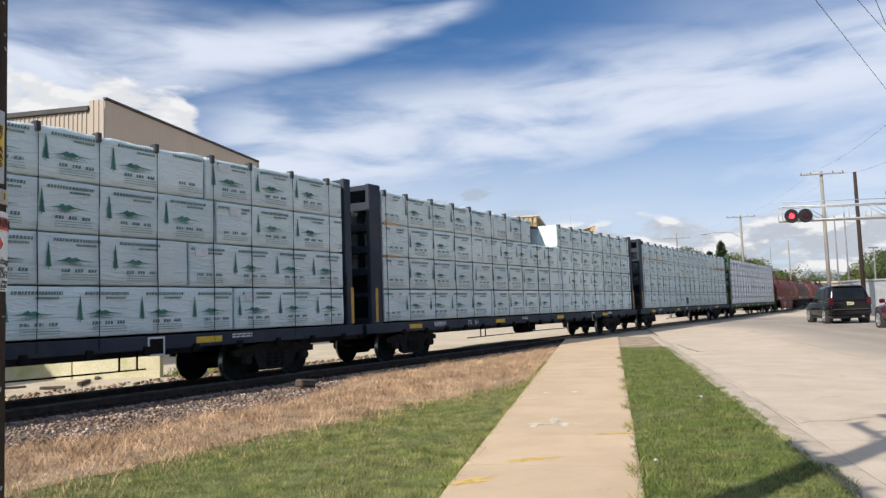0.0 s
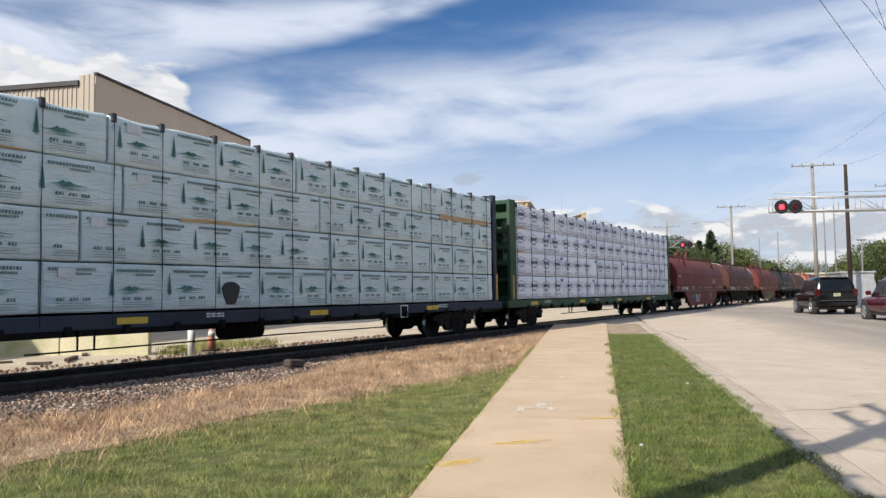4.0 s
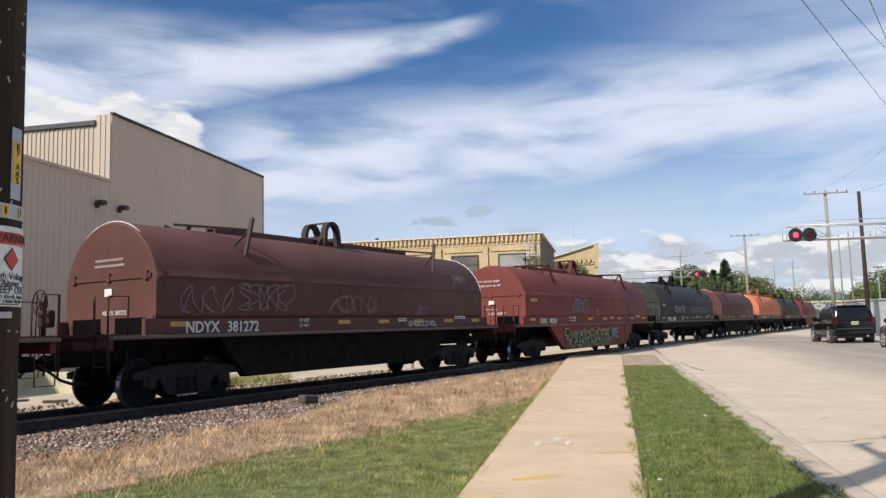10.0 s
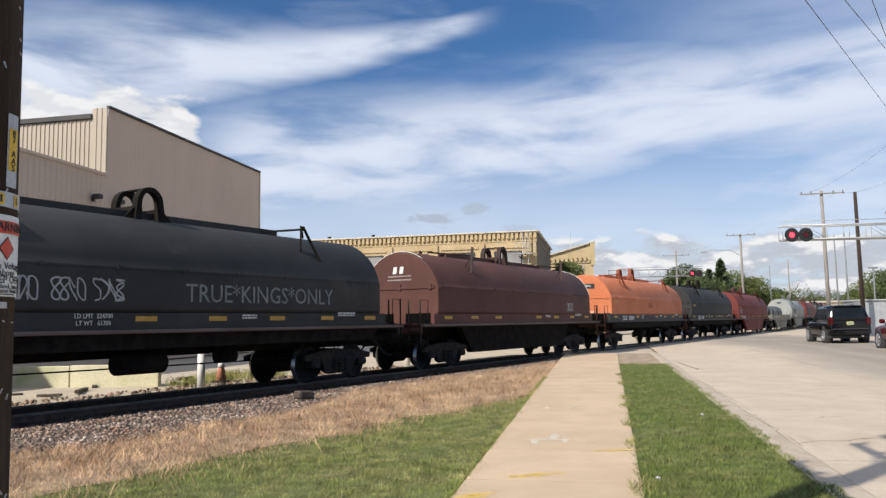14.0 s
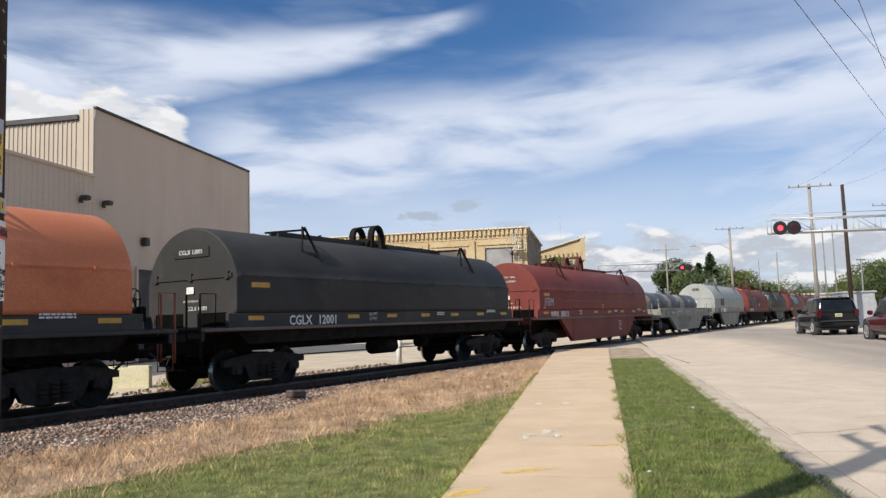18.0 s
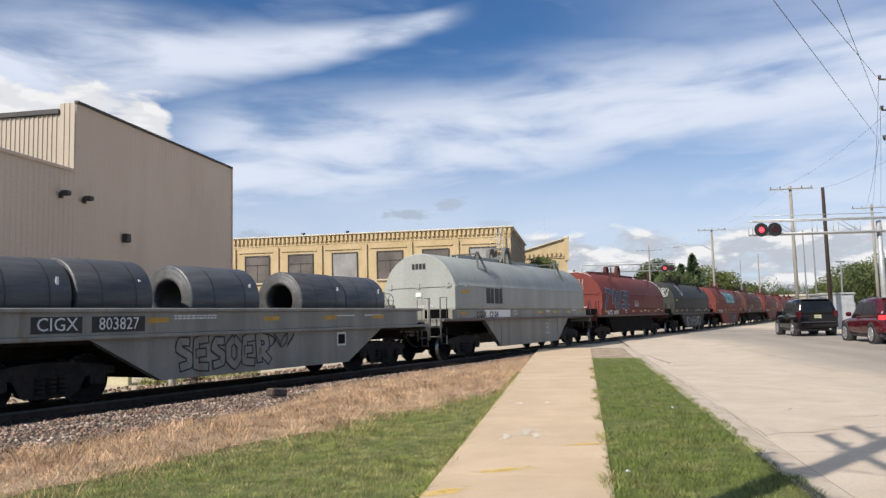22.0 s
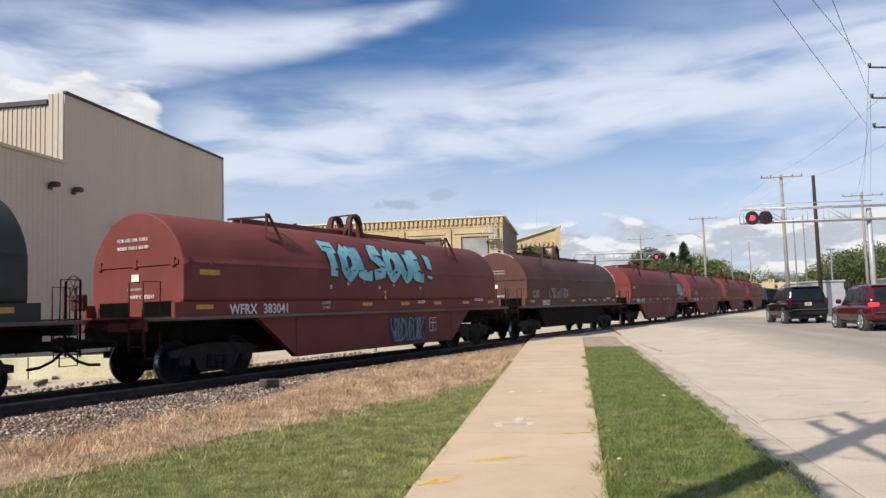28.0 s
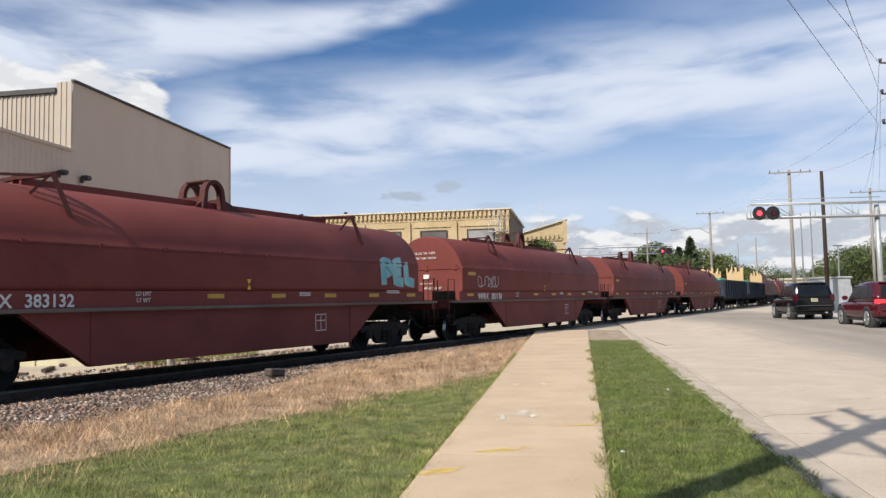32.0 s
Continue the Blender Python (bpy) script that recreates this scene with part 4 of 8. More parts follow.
def wrap_surface(name, a, b, dusty, rough=0.38, crease=1.0):
    """Slack plastic wrap: long creases, small crumples and dusty streaks."""
    m = bpy.data.materials.new(name)
    m.use_nodes = True
    n = Nodes(m.node_tree)
    where = n.add("ShaderNodeTexCoord").outputs["Object"]
    turn = n.add("ShaderNodeMapping")
    n.put(turn.inputs["Vector"], where)
    turn.inputs["Rotation"].default_value = (0, radians(11), 0)
    turn.inputs["Scale"].default_value = (0.36, 1.0, 2.1)
    long_ = n.noise(turn.outputs[0], 3.0, 6.0, 0.6, 0.7)
    fold = n.math("ABSOLUTE", n.math("SUBTRACT", long_, 0.5))
    fold = n.ramp(fold, 0.0, 0.16, 1.0, 0.0)
    crumple = n.noise(where, 9.0, 6.0, 0.65, 0.8)
    slack = n.noise(where, 1.1, 3.0, 0.5)
    colour = n.mix(n.ramp(slack, 0.3, 0.7), a, b)
    colour = n.mix(n.math("MULTIPLY", n.ramp(n.noise(turn.outputs[0], 5.0, 8.0, 0.7, 0.5), 0.5, 0.8), 0.35), colour, dusty)
    info = n.add("ShaderNodeObjectInfo").outputs["Random"]
    shift = n.math("ADD", n.math("MULTIPLY", info, 0.12), 0.93)
    colour = n.mix(1.0, colour, n.combine(shift, shift, shift), "MULTIPLY")
    shader = n.add("ShaderNodeBsdfPrincipled")
    n.put(shader.inputs["Base Color"], colour)
    n.put(shader.inputs["Roughness"], n.ramp(crumple, 0.3, 0.7, rough - 0.1, rough + 0.15))
    height = n.math("ADD", n.math("MULTIPLY", fold, -0.35), n.math("ADD", n.math("MULTIPLY", crumple, 0.35), n.math("MULTIPLY", slack, 1.6)))
    relief = n.add("ShaderNodeBump")
    relief.inputs["Strength"].default_value, relief.inputs["Distance"].default_value = crease, 0.035
    n.put(relief.inputs["Height"], height)
    n.put(shader.inputs["Normal"], relief.outputs[0])
    n.put(n.add("ShaderNodeOutputMaterial").inputs[0], shader.outputs[0])
    return m


M_WRAP = wrap_surface("lumber_wrap", (0.65, 0.755, 0.745), (0.73, 0.82, 0.81), (0.54, 0.62, 0.61), 0.36, 0.9)
M_WRAP_2 = wrap_surface("white_wrap", (0.82, 0.85, 0.90), (0.87, 0.89, 0.93), (0.74, 0.77, 0.82), 0.42, 0.5)
M_PRINT_GREEN = surface("green_print", (0.03, 0.13, 0.10), (0.08, 0.24, 0.19), 3, 0.6, bump=0.0)
M_PRINT_BLUE = surface("navy_print", (0.02, 0.025, 0.09), (0.03, 0.04, 0.13), 3, 0.6, bump=0.0)
M_PRINT_GREY = surface("slate_print", (0.10, 0.17, 0.16), (0.20, 0.28, 0.26), 3, 0.6, bump=0.0)
M_STRAP = surface("black_strap", (0.03, 0.03, 0.035), (0.05, 0.05, 0.055), 5, 0.5)
M_WOOD = surface("raw_lumber", (0.50, 0.33, 0.16), (0.60, 0.42, 0.23), 3, 0.8, bump=0.3, stretch=(0.3, 6, 6))
M_PAPER_LABEL = surface("paper_label", (0.66, 0.69, 0.69), (0.74, 0.76, 0.76), 6, 0.6, bump=0.3, grain=30)
M_TAGBLUE = surface("blue_tag", (0.02, 0.06, 0.35), (0.03, 0.08, 0.45), 5, 0.5, bump=0.0)


def fir_print(mesh, x, z, y, rng):
    """A slim conifer before a long line of hills."""
    h = 0.42
    for k in range(9):
        w, zz = 0.014 + 0.0075 * k, z + h - 0.046 * k
        tip = rng.uniform(-0.006, 0.006)
        mesh.add([(x - w, y, zz - 0.060), (x - w * 0.3, y, zz - 0.045), (x + w * 0.4, y, zz - 0.062), (x + w, y, zz - 0.050), (x + tip, y, zz + 0.02)], [(0, 1, 4), (1, 2, 4), (2, 3, 4)])
    mesh.add([(x - 0.007, y, z - 0.05), (x + 0.007, y, z - 0.05), (x + 0.006, y, z + 0.04), (x - 0.006, y, z + 0.04)], [(0, 1, 2, 3)])
    mesh.add([(x + 0.09, y, z + 0.085), (x + 0.30, y, z + 0.125), (x + 0.39, y, z + 0.18), (x + 0.44, y, z + 0.145), (x + 0.52, y, z + 0.165), (x + 0.62, y, z + 0.12), (x + 0.92, y, z + 0.092), (x + 0.60, y, z + 0.10), (x + 0.46, y, z + 0.075), (x + 0.30, y, z + 0.10)], [(0, 1, 9), (1, 2, 3, 9), (3, 4, 5, 8), (3, 8, 9), (5, 6, 7), (5, 7, 8)])
    for k in range(4):
        a, b = x + rng.uniform(0.08, 0.3), x + rng.uniform(0.55, 0.95)
        zz = z + 0.02 + 0.02 * k
        mesh.add([(a, y, zz), ((a + b) / 2, y, zz - 0.006), (b, y, zz + 0.002), ((a + b) / 2, y, zz + 0.006)], [(0, 1, 2, 3)])


def word_print(mesh, x, z, long, high, y, rng):
    """A slanting row of plain bars in place of a word."""
    at, lean = x, high * 0.25
    while at < x + long:
        w = high * (0.5 + 0.5 * rng.random())
        end, cut = min(at + w, x + long), rng.random()
        mesh.add([(at, y, z), (end, y, z), (end + lean, y, z + high), (at + lean, y, z + high)], [(0, 1, 2, 3)])
        if cut < 0.6:
            mid = (at + end) / 2
            mesh.add([(mid, y, z - high * 0.02), (end + high * 0.22, y, z), (end + high * 0.3, y, z + high * 0.3), (mid, y, z + high * 0.2)], [(0, 1, 2, 3)])
        at += w + high * 0.3


def diamond_print(mesh, x, z, y, rng):
    """A long hexagon outline round a bar of blocky shapes."""
    outer, inner = [], []
    for px, pz in ((-0.54, 0.055), (0.0, 0.20), (0.54, 0.055), (0.54, -0.055), (0.0, -0.20), (-0.54, -0.055)):
        outer.append((x + px, y, z + pz))
        inner.append((x + px * 0.95, y, z + pz * 0.885))
    mesh.add(outer + inner, [(i, (i + 1) % 6, 6 + (i + 1) % 6, 6 + i) for i in range(6)])
    for k in range(6):
        px, s = x - 0.315 + k * 0.107, 0.012
        for x0, x1, z0, z1 in ((0.0, 0.032, -0.065, 0.065), (0.058, 0.09, -0.065, 0.065), (0.0, 0.09, (0.025, -0.02, -0.065)[k % 3], (0.065, 0.015, -0.03)[k % 3]), (-0.006, 0.098, -0.068, -0.052)):
            mesh.add([(px + x0, y - 0.0005, z + z0), (px + x1, y - 0.0005, z + z0), (px + x1 + s * (z1 > 0), y - 0.0005, z + z1), (px + x0 + s * (z1 > 0), y - 0.0005, z + z1)], [(0, 1, 2, 3)])


def bundle_mesh(x0, x1, z0, z1, rng, crest=False):
    """A wrapped pack of boards with slack, uneven faces and rounded edges; crest: the topmost tier, more ragged."""
    rings = []
    inner = [x0 + 0.05 + (x1 - x0 - 0.1) * i / max(4, int((x1 - x0) / 0.2)) for i in range(max(4, int((x1 - x0) / 0.2)) + 1)]
    r = 0.085 if crest else 0.035
    seed_ = rng.uniform(0, 50)
    for x in [x0, x0 + 0.015, *inner, x1 - 0.015, x1]:
        inset = 0.035 if x in (x0, x1) else 0.012 if x in (x0 + 0.015, x1 - 0.015) else 0.0
        low = z0 + 0.012 * noise.noise(Vector((x * 0.8, z0, 4.0)))
        high = z1 + (0.012 if not crest else 0.045) * noise.noise(Vector((x * 1.3, z1, 4.0))) + (0.03 * noise.noise(Vector((x * 4.0, seed_, 1.0))) if crest else 0.0)
        ring = [(x, -1.465 + inset, low), (x, -1.484 + inset, low + 0.03)]
        for k in range(1, 7):
            z = low + 0.03 + (high - low - 0.03 - r) * k / 6
            slack = 0.011 * (noise.noise(Vector((x * 1.7, z * 2.3, seed_))) + 0.6 * noise.noise(Vector((x * 4.5 + z * 2, z * 6.0, seed_))))
            ring.append((x, -1.488 + inset + slack, z))
        for a in (30, 60, 90):
            ring.append((x, -1.488 + inset + r * (1 - math.cos(radians(a))), high - r + r * math.sin(radians(a))))
        ring += [(x, -0.06, high), (x, -0.06, low)]
        rings.append(ring)
    return Mesh().loft(rings, smooth=True)


def lumber_car(name, label, L, paint, printing, seed, gap=None, torn=None, marks="", wrap=None, hole=False):
    """A centre-beam car with four tiers of wrapped lumber; its load runs from x = 0 to L."""
    rng = random.Random(seed)
    car = thing(name, label, "lumber car", group="lumber cars")
    base, top = 1.03, 4.83
    deck = Mesh().box(-0.9, L + 0.72, -1.45, 1.45, 0.82, 0.98, 0.02).box(-1.1, L + 1.1, -0.4, 0.4, 0.55, 0.85, 0.02)
    for x in np.arange(0.7, L, 1.5):
        deck.prism([(x - 0.05, 0.99), (x + 0.05, 0.99), (x + 0.05, 0.72), (x - 0.05, 0.72)], -1.50, 1.50)
    part("deck", deck, paint, car, "dark steel deck frame")
    for side in (-1, 1):
        y0, y1 = sorted((side * 1.40, side * 1.52))
        sill = part("side_sill", Mesh().box(-0.9, L + 0.72, y0, y1, 0.72, 1.0, 0.015), paint, car)
        for x in np.arange(0.9, L, 1.22):
            y0, y1 = sorted((side * 1.46, side * 1.58))
            part("strap_winch", Mesh().box(x - 0.07, x + 0.07, y0, y1, 0.62, 0.80, 0.015), M_IRON, sill)
    beam = Mesh().box(-0.5, L + 0.5, -0.16, 0.16, top - 0.42, top - 0.08, 0.02).box(0, L, -0.12, 0.12, 1.0, 1.25, 0.02).box(-0.4, L + 0.4, -0.62, 0.62, top - 0.09, top - 0.03, 0.01)
    for x in np.arange(0.4, L, 2.4):
        beam.prism([(x - 0.12, 1.2), (x + 0.12, 1.2), (x + 0.14, top - 0.85), (x + 0.34, top - 0.4), (x - 0.34, top - 0.4), (x - 0.14, top - 0.85)], -0.09, 0.09).bar((x + 0.1, 0, top - 0.42), (x + 1.2, 0, top - 1.25), 0.08, 0.12)
    part("centre_beam", beam, paint, car, "open steel centre beam")
    for k in range(4):
        for a, b in ((0.0, 6.1), (6.1, 10.3), (11.7, L)) if gap else ((0.0, 7.3), (7.3, 14.6), (14.6, L)):
            z_ = base + k * (top - base) / 4
            part("far_pack", Mesh().box(a + 0.03, b - 0.03, 0.14, 1.48, z_ + 0.015, z_ + (top - base) / 4 - 0.02, 0.02), wrap or M_WRAP, car, "pack of boards on the far side")
    rigging = Mesh()
    for x in (6.2, 6.55, 10.4, 10.8, L - 6.6, L - 6.2):
        rigging.rod((x, -1.2, 0.35), (x, -1.2, 0.75), 0.022, seg=6)
    rigging.rod((5.2, -1.2, 0.33), (11.8, -1.2, 0.36), 0.018, seg=6).rod((11.8, -1.2, 0.36), (L - 6.0, -1.2, 0.34), 0.018, seg=6)
    rigging.rod((L * 0.45, -0.7, 0.5), (L * 0.45 + 1.2, -0.7, 0.5), 0.21, seg=12)
    part("brake_rigging", rigging, M_IRON, car, "brake rods and air tank below the deck")
    for x, out in ((-0.62, -1), (L + 0.62, 1)):
        x0, x1 = sorted((x if out < 0 else x - 0.27, x - out * 0.55))
        bulk = part("bulkhead", Mesh().box(x1 - 0.1 if out < 0 else x0, x1 if out < 0 else x0 + 0.1, -1.5, 1.5, 0.95, 2.42, 0.02), paint, car, "steel end bulkhead, solid below and open between its ribs")
        frame_ = Mesh()
        for y in (-1.5, -0.12, 1.38):
            frame_.box(x0, x1, y, y + (0.14 if abs(y) > 1 else 0.24), 0.95, top + 0.12, 0.02)
        for z, tall in ((1.0, 0.16), (1.75, 0.12), (2.36, 0.22), (3.0, 0.2), (3.62, 0.2), (4.2, 0.24), (top - 0.06, 0.16)):
            frame_.box(x0 + 0.02, x1 - 0.02, -1.45, 1.45, z, z + tall, 0.015)
        for y in (-0.95, 0.72):
            frame_.box(x1 - 0.16 if out < 0 else x0 + 0.06, x1 - 0.06 if out < 0 else x0 + 0.16, y, y + 0.2, 2.4, top, 0.01)
        frame_.prism([(x0 + 0.04, top - 0.02), (x1 - 0.04, top - 0.02), (x1 - 0.04, top - 0.3)] if out < 0 else [(x1 - 0.04, top - 0.02), (x0 + 0.04, top - 0.02), (x0 + 0.04, top - 0.3)], -1.44, 1.44)
        part("bulkhead_frame", frame_, paint, bulk)
        part("reflector", Mesh().box(x0 + 0.18, x0 + 0.30, -1.512, -1.502, 1.05, 2.0), M_REFLECT, bulk, "upright yellow reflective strip")
    tier = (top - base) / 4
    for k in range(4):
        z0, z1 = base + k * tier + 0.014, base + (k + 1) * tier - 0.02
        if printing == "fir":
            cuts = [0.0, 6.6 + (-0.55, 0.35, 0.0, -1.3)[(k + seed) % 4], 12.85 if gap else 12.85 + (0.4, 0.0, -0.9, 0.25)[(k + seed) % 4], 18.3 + (0.0, 0.8, -0.45, 0.3)[(k + seed) % 4], L]
        else:
            cuts = [0.0, (4.85, 4.85, 3.5, 4.15)[k], 9.0 + (0.0, 0.35, -0.6, 0.2)[k], 13.8, 18.5 + (0.4, 0.0, 0.4, -0.5)[k], L]
        for a, b in zip(cuts, cuts[1:]):
            if gap and k == 3 and a < gap[1] and b > gap[0]:
                if gap[0] - a > 1:
                    b = gap[0]
                elif b - gap[1] > 1:
                    a = gap[1]
                else:
                    continue
            pack = part("lumber_pack", bundle_mesh(a + 0.02, b - 0.03, z0, z1, rng, k == 3 or bool(gap and k == 2 and b > gap[0] and a < gap[1])), wrap or M_WRAP, car, "pack of boards in printed plastic wrap")
            one, two = Mesh(), Mesh()
            y = -1.508
            if printing == "fir":
                lx = a + rng.uniform(0.15, 0.4)
                part("paper_label", Mesh().box(lx, lx + 0.34, -1.512, -1.507, z1 - 0.27, z1 - 0.10), M_PAPER_LABEL, pack)
            pitch = 1.27 if printing != "fir" else 1.33
            x = a + (rng.uniform(-0.2, 0.25) if printing == "fir" else rng.uniform(0.3, 0.75))
            while x < b - (0.45 if printing == "fir" else 0.58):
                zm, shown = (z0 + z1) / 2, x > a + 0.1
                if printing == "fir":
                    if shown:
                        fir_print(one if x < b - 0.98 else Mesh(), x, z0 + 0.31 + 0.03 * rng.random(), y, rng)
                    room = b - 0.08 - x
                    word_print(two, x + 0.09, z0 + 0.76 + 0.01 * rng.random(), min(0.92, room - 0.1), 0.056, y, rng)
                    if room > 0.95:
                        word_print(two, x + 0.52, z0 + 0.69, 0.42, 0.040, y, rng)
                    for j in range(3):
                        if room > 0.45 + 0.26 * j:
                            word_print(two, x + 0.24 + 0.26 * j, z0 + 0.22, 0.16, 0.058, y, rng)
                    for j in range(3):
                        word_print(two, x + 0.24, z0 + 0.08 + 0.045 * j, min(0.72, room - 0.25), 0.012, y, rng)
                else:
                    diamond_print(two, x, zm + 0.09, y, rng)
                    word_print(two, x - 0.25, zm - 0.145, 0.48, 0.026, y, rng)
                    word_print(two, x - 0.45, zm - 0.27, 0.9, 0.016, y, rng)
                    word_print(two, x - 0.42, zm - 0.305, 0.84, 0.010, y, rng)
                x += pitch * rng.uniform(0.97, 1.03)
            if printing != "fir":
                one.box(b - 0.34, b - 0.12, y - 0.002, y, z1 - 0.20, z1 - 0.07)
            if printing != "fir":
                for z_ in (0.045, 0.075, 0.105):
                    two.bar((a + 0.05, y + 0.002, z0 + z_), (b - 0.05, y + 0.002, z0 + z_), 0.002, 0.006)
            if one.v:
                tagged(part("print", one, M_PRINT_GREEN if printing == "fir" else M_TAGBLUE, pack), "printed picture on the wrap", kind="stuff")
            if two.v:
                tagged(part("print", two, M_PRINT_GREY if printing == "fir" else M_PRINT_BLUE, pack), "printed marks on the wrap", kind="stuff")
    torn_bits = ((0.1, 0.8, 3), (1.2, 5.0, 3), (8.3, 10.4, 2)) if seed % 2 else ((0.05, 0.75, 2), (0.05, 0.9, 3))
    for x0, x1, k in torn_bits:
        part("torn_wrap", Mesh().prism([(x0, base + k * tier - 0.05), (x1, base + k * tier - 0.015), (x1, base + k * tier + 0.01), (x0 + 0.3 * (x1 - x0), base + k * tier + 0.05), (x0, base + k * tier + 0.01)], -1.506, -1.46), M_WOOD, car, "bare boards where the wrap is torn")
    # no hole is cut: a black patch gives its inner shade
    if hole:
        rim = [(9.73 + 0.24 * math.cos(q) * (1 + 0.2 * math.sin(3 * q)), 1.38 + 0.30 * math.sin(q) * (1 + 0.15 * math.cos(2 * q))) for q in np.linspace(0, 6.0, 14)]
        part("torn_hole", Mesh().prism(rim, -1.512, -1.46), M_BLACK, car, "black patch painted as the shade in a torn hole")
    if torn:
        part("torn_wrap", Mesh().box(torn[0], torn[1], -1.506, -1.49, base + 3 * tier - 0.13, base + 3 * tier + 0.03), M_WOOD, car, "bare boards where the wrap is torn")
    for x in [0.06 + 1.31 * q + 0.10 * math.sin(q * 2.3 + seed) for q in range(int(L / 1.31) + 1)]:
        if not gap or not gap[0] < x < gap[1]:
            part("corner_guard", Mesh().box(x - 0.05, x + 0.05, -1.53, -1.36, top - 0.15, top + 0.03, 0.012), M_STRAP, car, "black strap guard on the top edge")
        high_ = base + 3 * tier if gap and gap[0] < x < gap[1] else top
        part("tie_down_cable", Mesh().tube([(x, -1.522, 0.8), (x + 0.012, -1.520, 1.9), (x - 0.01, -1.522, 2.9), (x + 0.006, -1.520, 3.7), (x, -1.52, high_)] if high_ > 4 else [(x, -1.522, 0.8), (x, -1.52, 2.2), (x, -1.52, high_)], 0.011, 6), M_STRAP, car, "black tie-down cable over the load")
    for x in np.arange(1.2, L - 1, 5.6):
        part("reflector", Mesh().box(x, x + 0.7, -1.528, -1.521, 0.80, 0.93), M_YELLOW, car, "yellow reflective strip")
    tag_x = L - (6.0 if printing == "fir" else 3.75)
    part("tag_panel", Mesh().box(tag_x - 0.2, tag_x + 0.2, -1.532, -1.524, 0.60, 0.98).box(tag_x - 0.16, tag_x + 0.16, -1.536, -1.53, 0.64, 0.94, slot=1), [M_STENCIL, M_IRON], car, "framed white service panel")
    stencil(car, [(2.6, 0.92, 0.7, 2), (9.0, 0.92, 0.5, 2), (L - 4, 0.92, 0.6, 2)], -1.526)
    if marks:
        lettering("reporting_mark", marks, 0.16, M_STENCIL, car, pose(-0.65, -0.75, 4.12, 0, 0, -90), "white stencilled car number")
    running_gear(car, (2.0, L - 2.2), -1.2, L + 1.2)
    return car


CARS = []


def consist():
    CARS.append((lumber_car("lumber_car", "navy lumber car with wrapped packs printed with green firs", 23.0, NAVY, "fir", 1), -172.0))
    CARS.append((lumber_car("lumber_car", "navy lumber car with wrapped packs and a gap on top", 22.75, NAVY, "fir", 2, gap=(10.2, 12.85), marks="NOKL 733"), -147.2))
    CARS.append((lumber_car("lumber_car", "navy lumber car with wrapped packs, one torn open", 22.7, NAVY, "fir", 3, torn=(18.9, 22.4), hole=True), -122.05))
    CARS.append((lumber_car("lumber_car", "green lumber car with white packs printed with navy diamonds", 23.25, FOREST, "diamond", 4, wrap=M_WRAP_2), -97.2))
    for L, s, hood, frame_, style, posts, marks, at, label in (
        (15.9, -71.6, RED, RED, "belly", "bar", "FURX 382848", 2.26, "red coil car with a rounded hood and deep trough sides"),
        (13.5, -52.65, BROWN, BROWN, "flat", "post", "NDYX 381272", 1.85, "dark brown coil car with faded chalk-like graffiti"),
        (15.6, -35.6, RED_2, RED, "belly", "bar", "FURX 382961", 2.2, "red coil car with yellow-green graffiti on its trough"),
        (13.9, -17.1, DARK, DARK, "deck", "arch", "CGLX 12054", 2.44, "charcoal coil car with white scrawls on its hood"),
        (13.6, -0.05, BROWN, BROWN, "flat", "post", "", 2.6, "brown coil car with a paler hood end"),
        (14.0, 16.65, ORANGE, M_BLACK, "deck", "arch", "CIGX 803841", 2.7, "orange hooded coil car on a black frame"),
        (14.1, 33.4, DARK, DARK, "deck", "arch", "CGLX 12001", 2.72, "charcoal coil car with a plain hood"),
        (15.75, 50.5, RED, RED, "belly", "arch", "WFRX 383112", 2.24, "red coil car with a wavy scuff along its hood"),
        (13.65, 86.25, PALE, GREY, "belly", "arch", "CGLX 12104", 2.59, "light grey coil car streaked with rust"),
        (13.7, 102.9, RED, RED, "flat", "post", "NDYX 380919", 1.96, "red coil car with large outlined graffiti"),
        (13.4, 120.0, DUN, DUN, "belly", "arch", "", 2.6, "dun grey coil car with white scrawls on its end"),
        (15.9, 136.9, RED_2, RED, "belly", "arch", "WFRX 383041", 2.48, "red coil car with turquoise graffiti on its hood"),
        (13.45, 156.05, BROWN, BROWN, "flat", "post", "380627", 2.22, "brown coil car with a dented hood end"),
        (15.7, 172.9, RED, RED, "belly", "bar", "WFRX 383132", 2.4, "red coil car with pale blue graffiti near its end"),
        (15.8, 191.65, RED, RED, "belly", "arch", "WFRX 383138", 2.33, "red coil car with a small white tag"),
        (15.7, 210.2, RED_2, RED, "belly", "arch", "", 2.6, "faded red coil car with a rounded hood"),
        (15.7, 228.8, RED, RED, "belly", "bar", "", 2.6, "red coil car far back in the train"),
    ):
        car = coil_car("coil_car", label, L, hood, frame_, style, marks, at, posts)
        CARS.append((car, s))


consist()


def shift(t):
    """How far the train has still to go at time t, along the track."""
    q = (t - 16) / 16
    return -167.0277 * q + 0.5338 * q**2 + 0.877 * q**3 - 1.6208 * q**4


def car_pose(s, t):
    return pose(*track(s + shift(t), CENTRE), RAIL_TOP, 0, 0, 60.5)


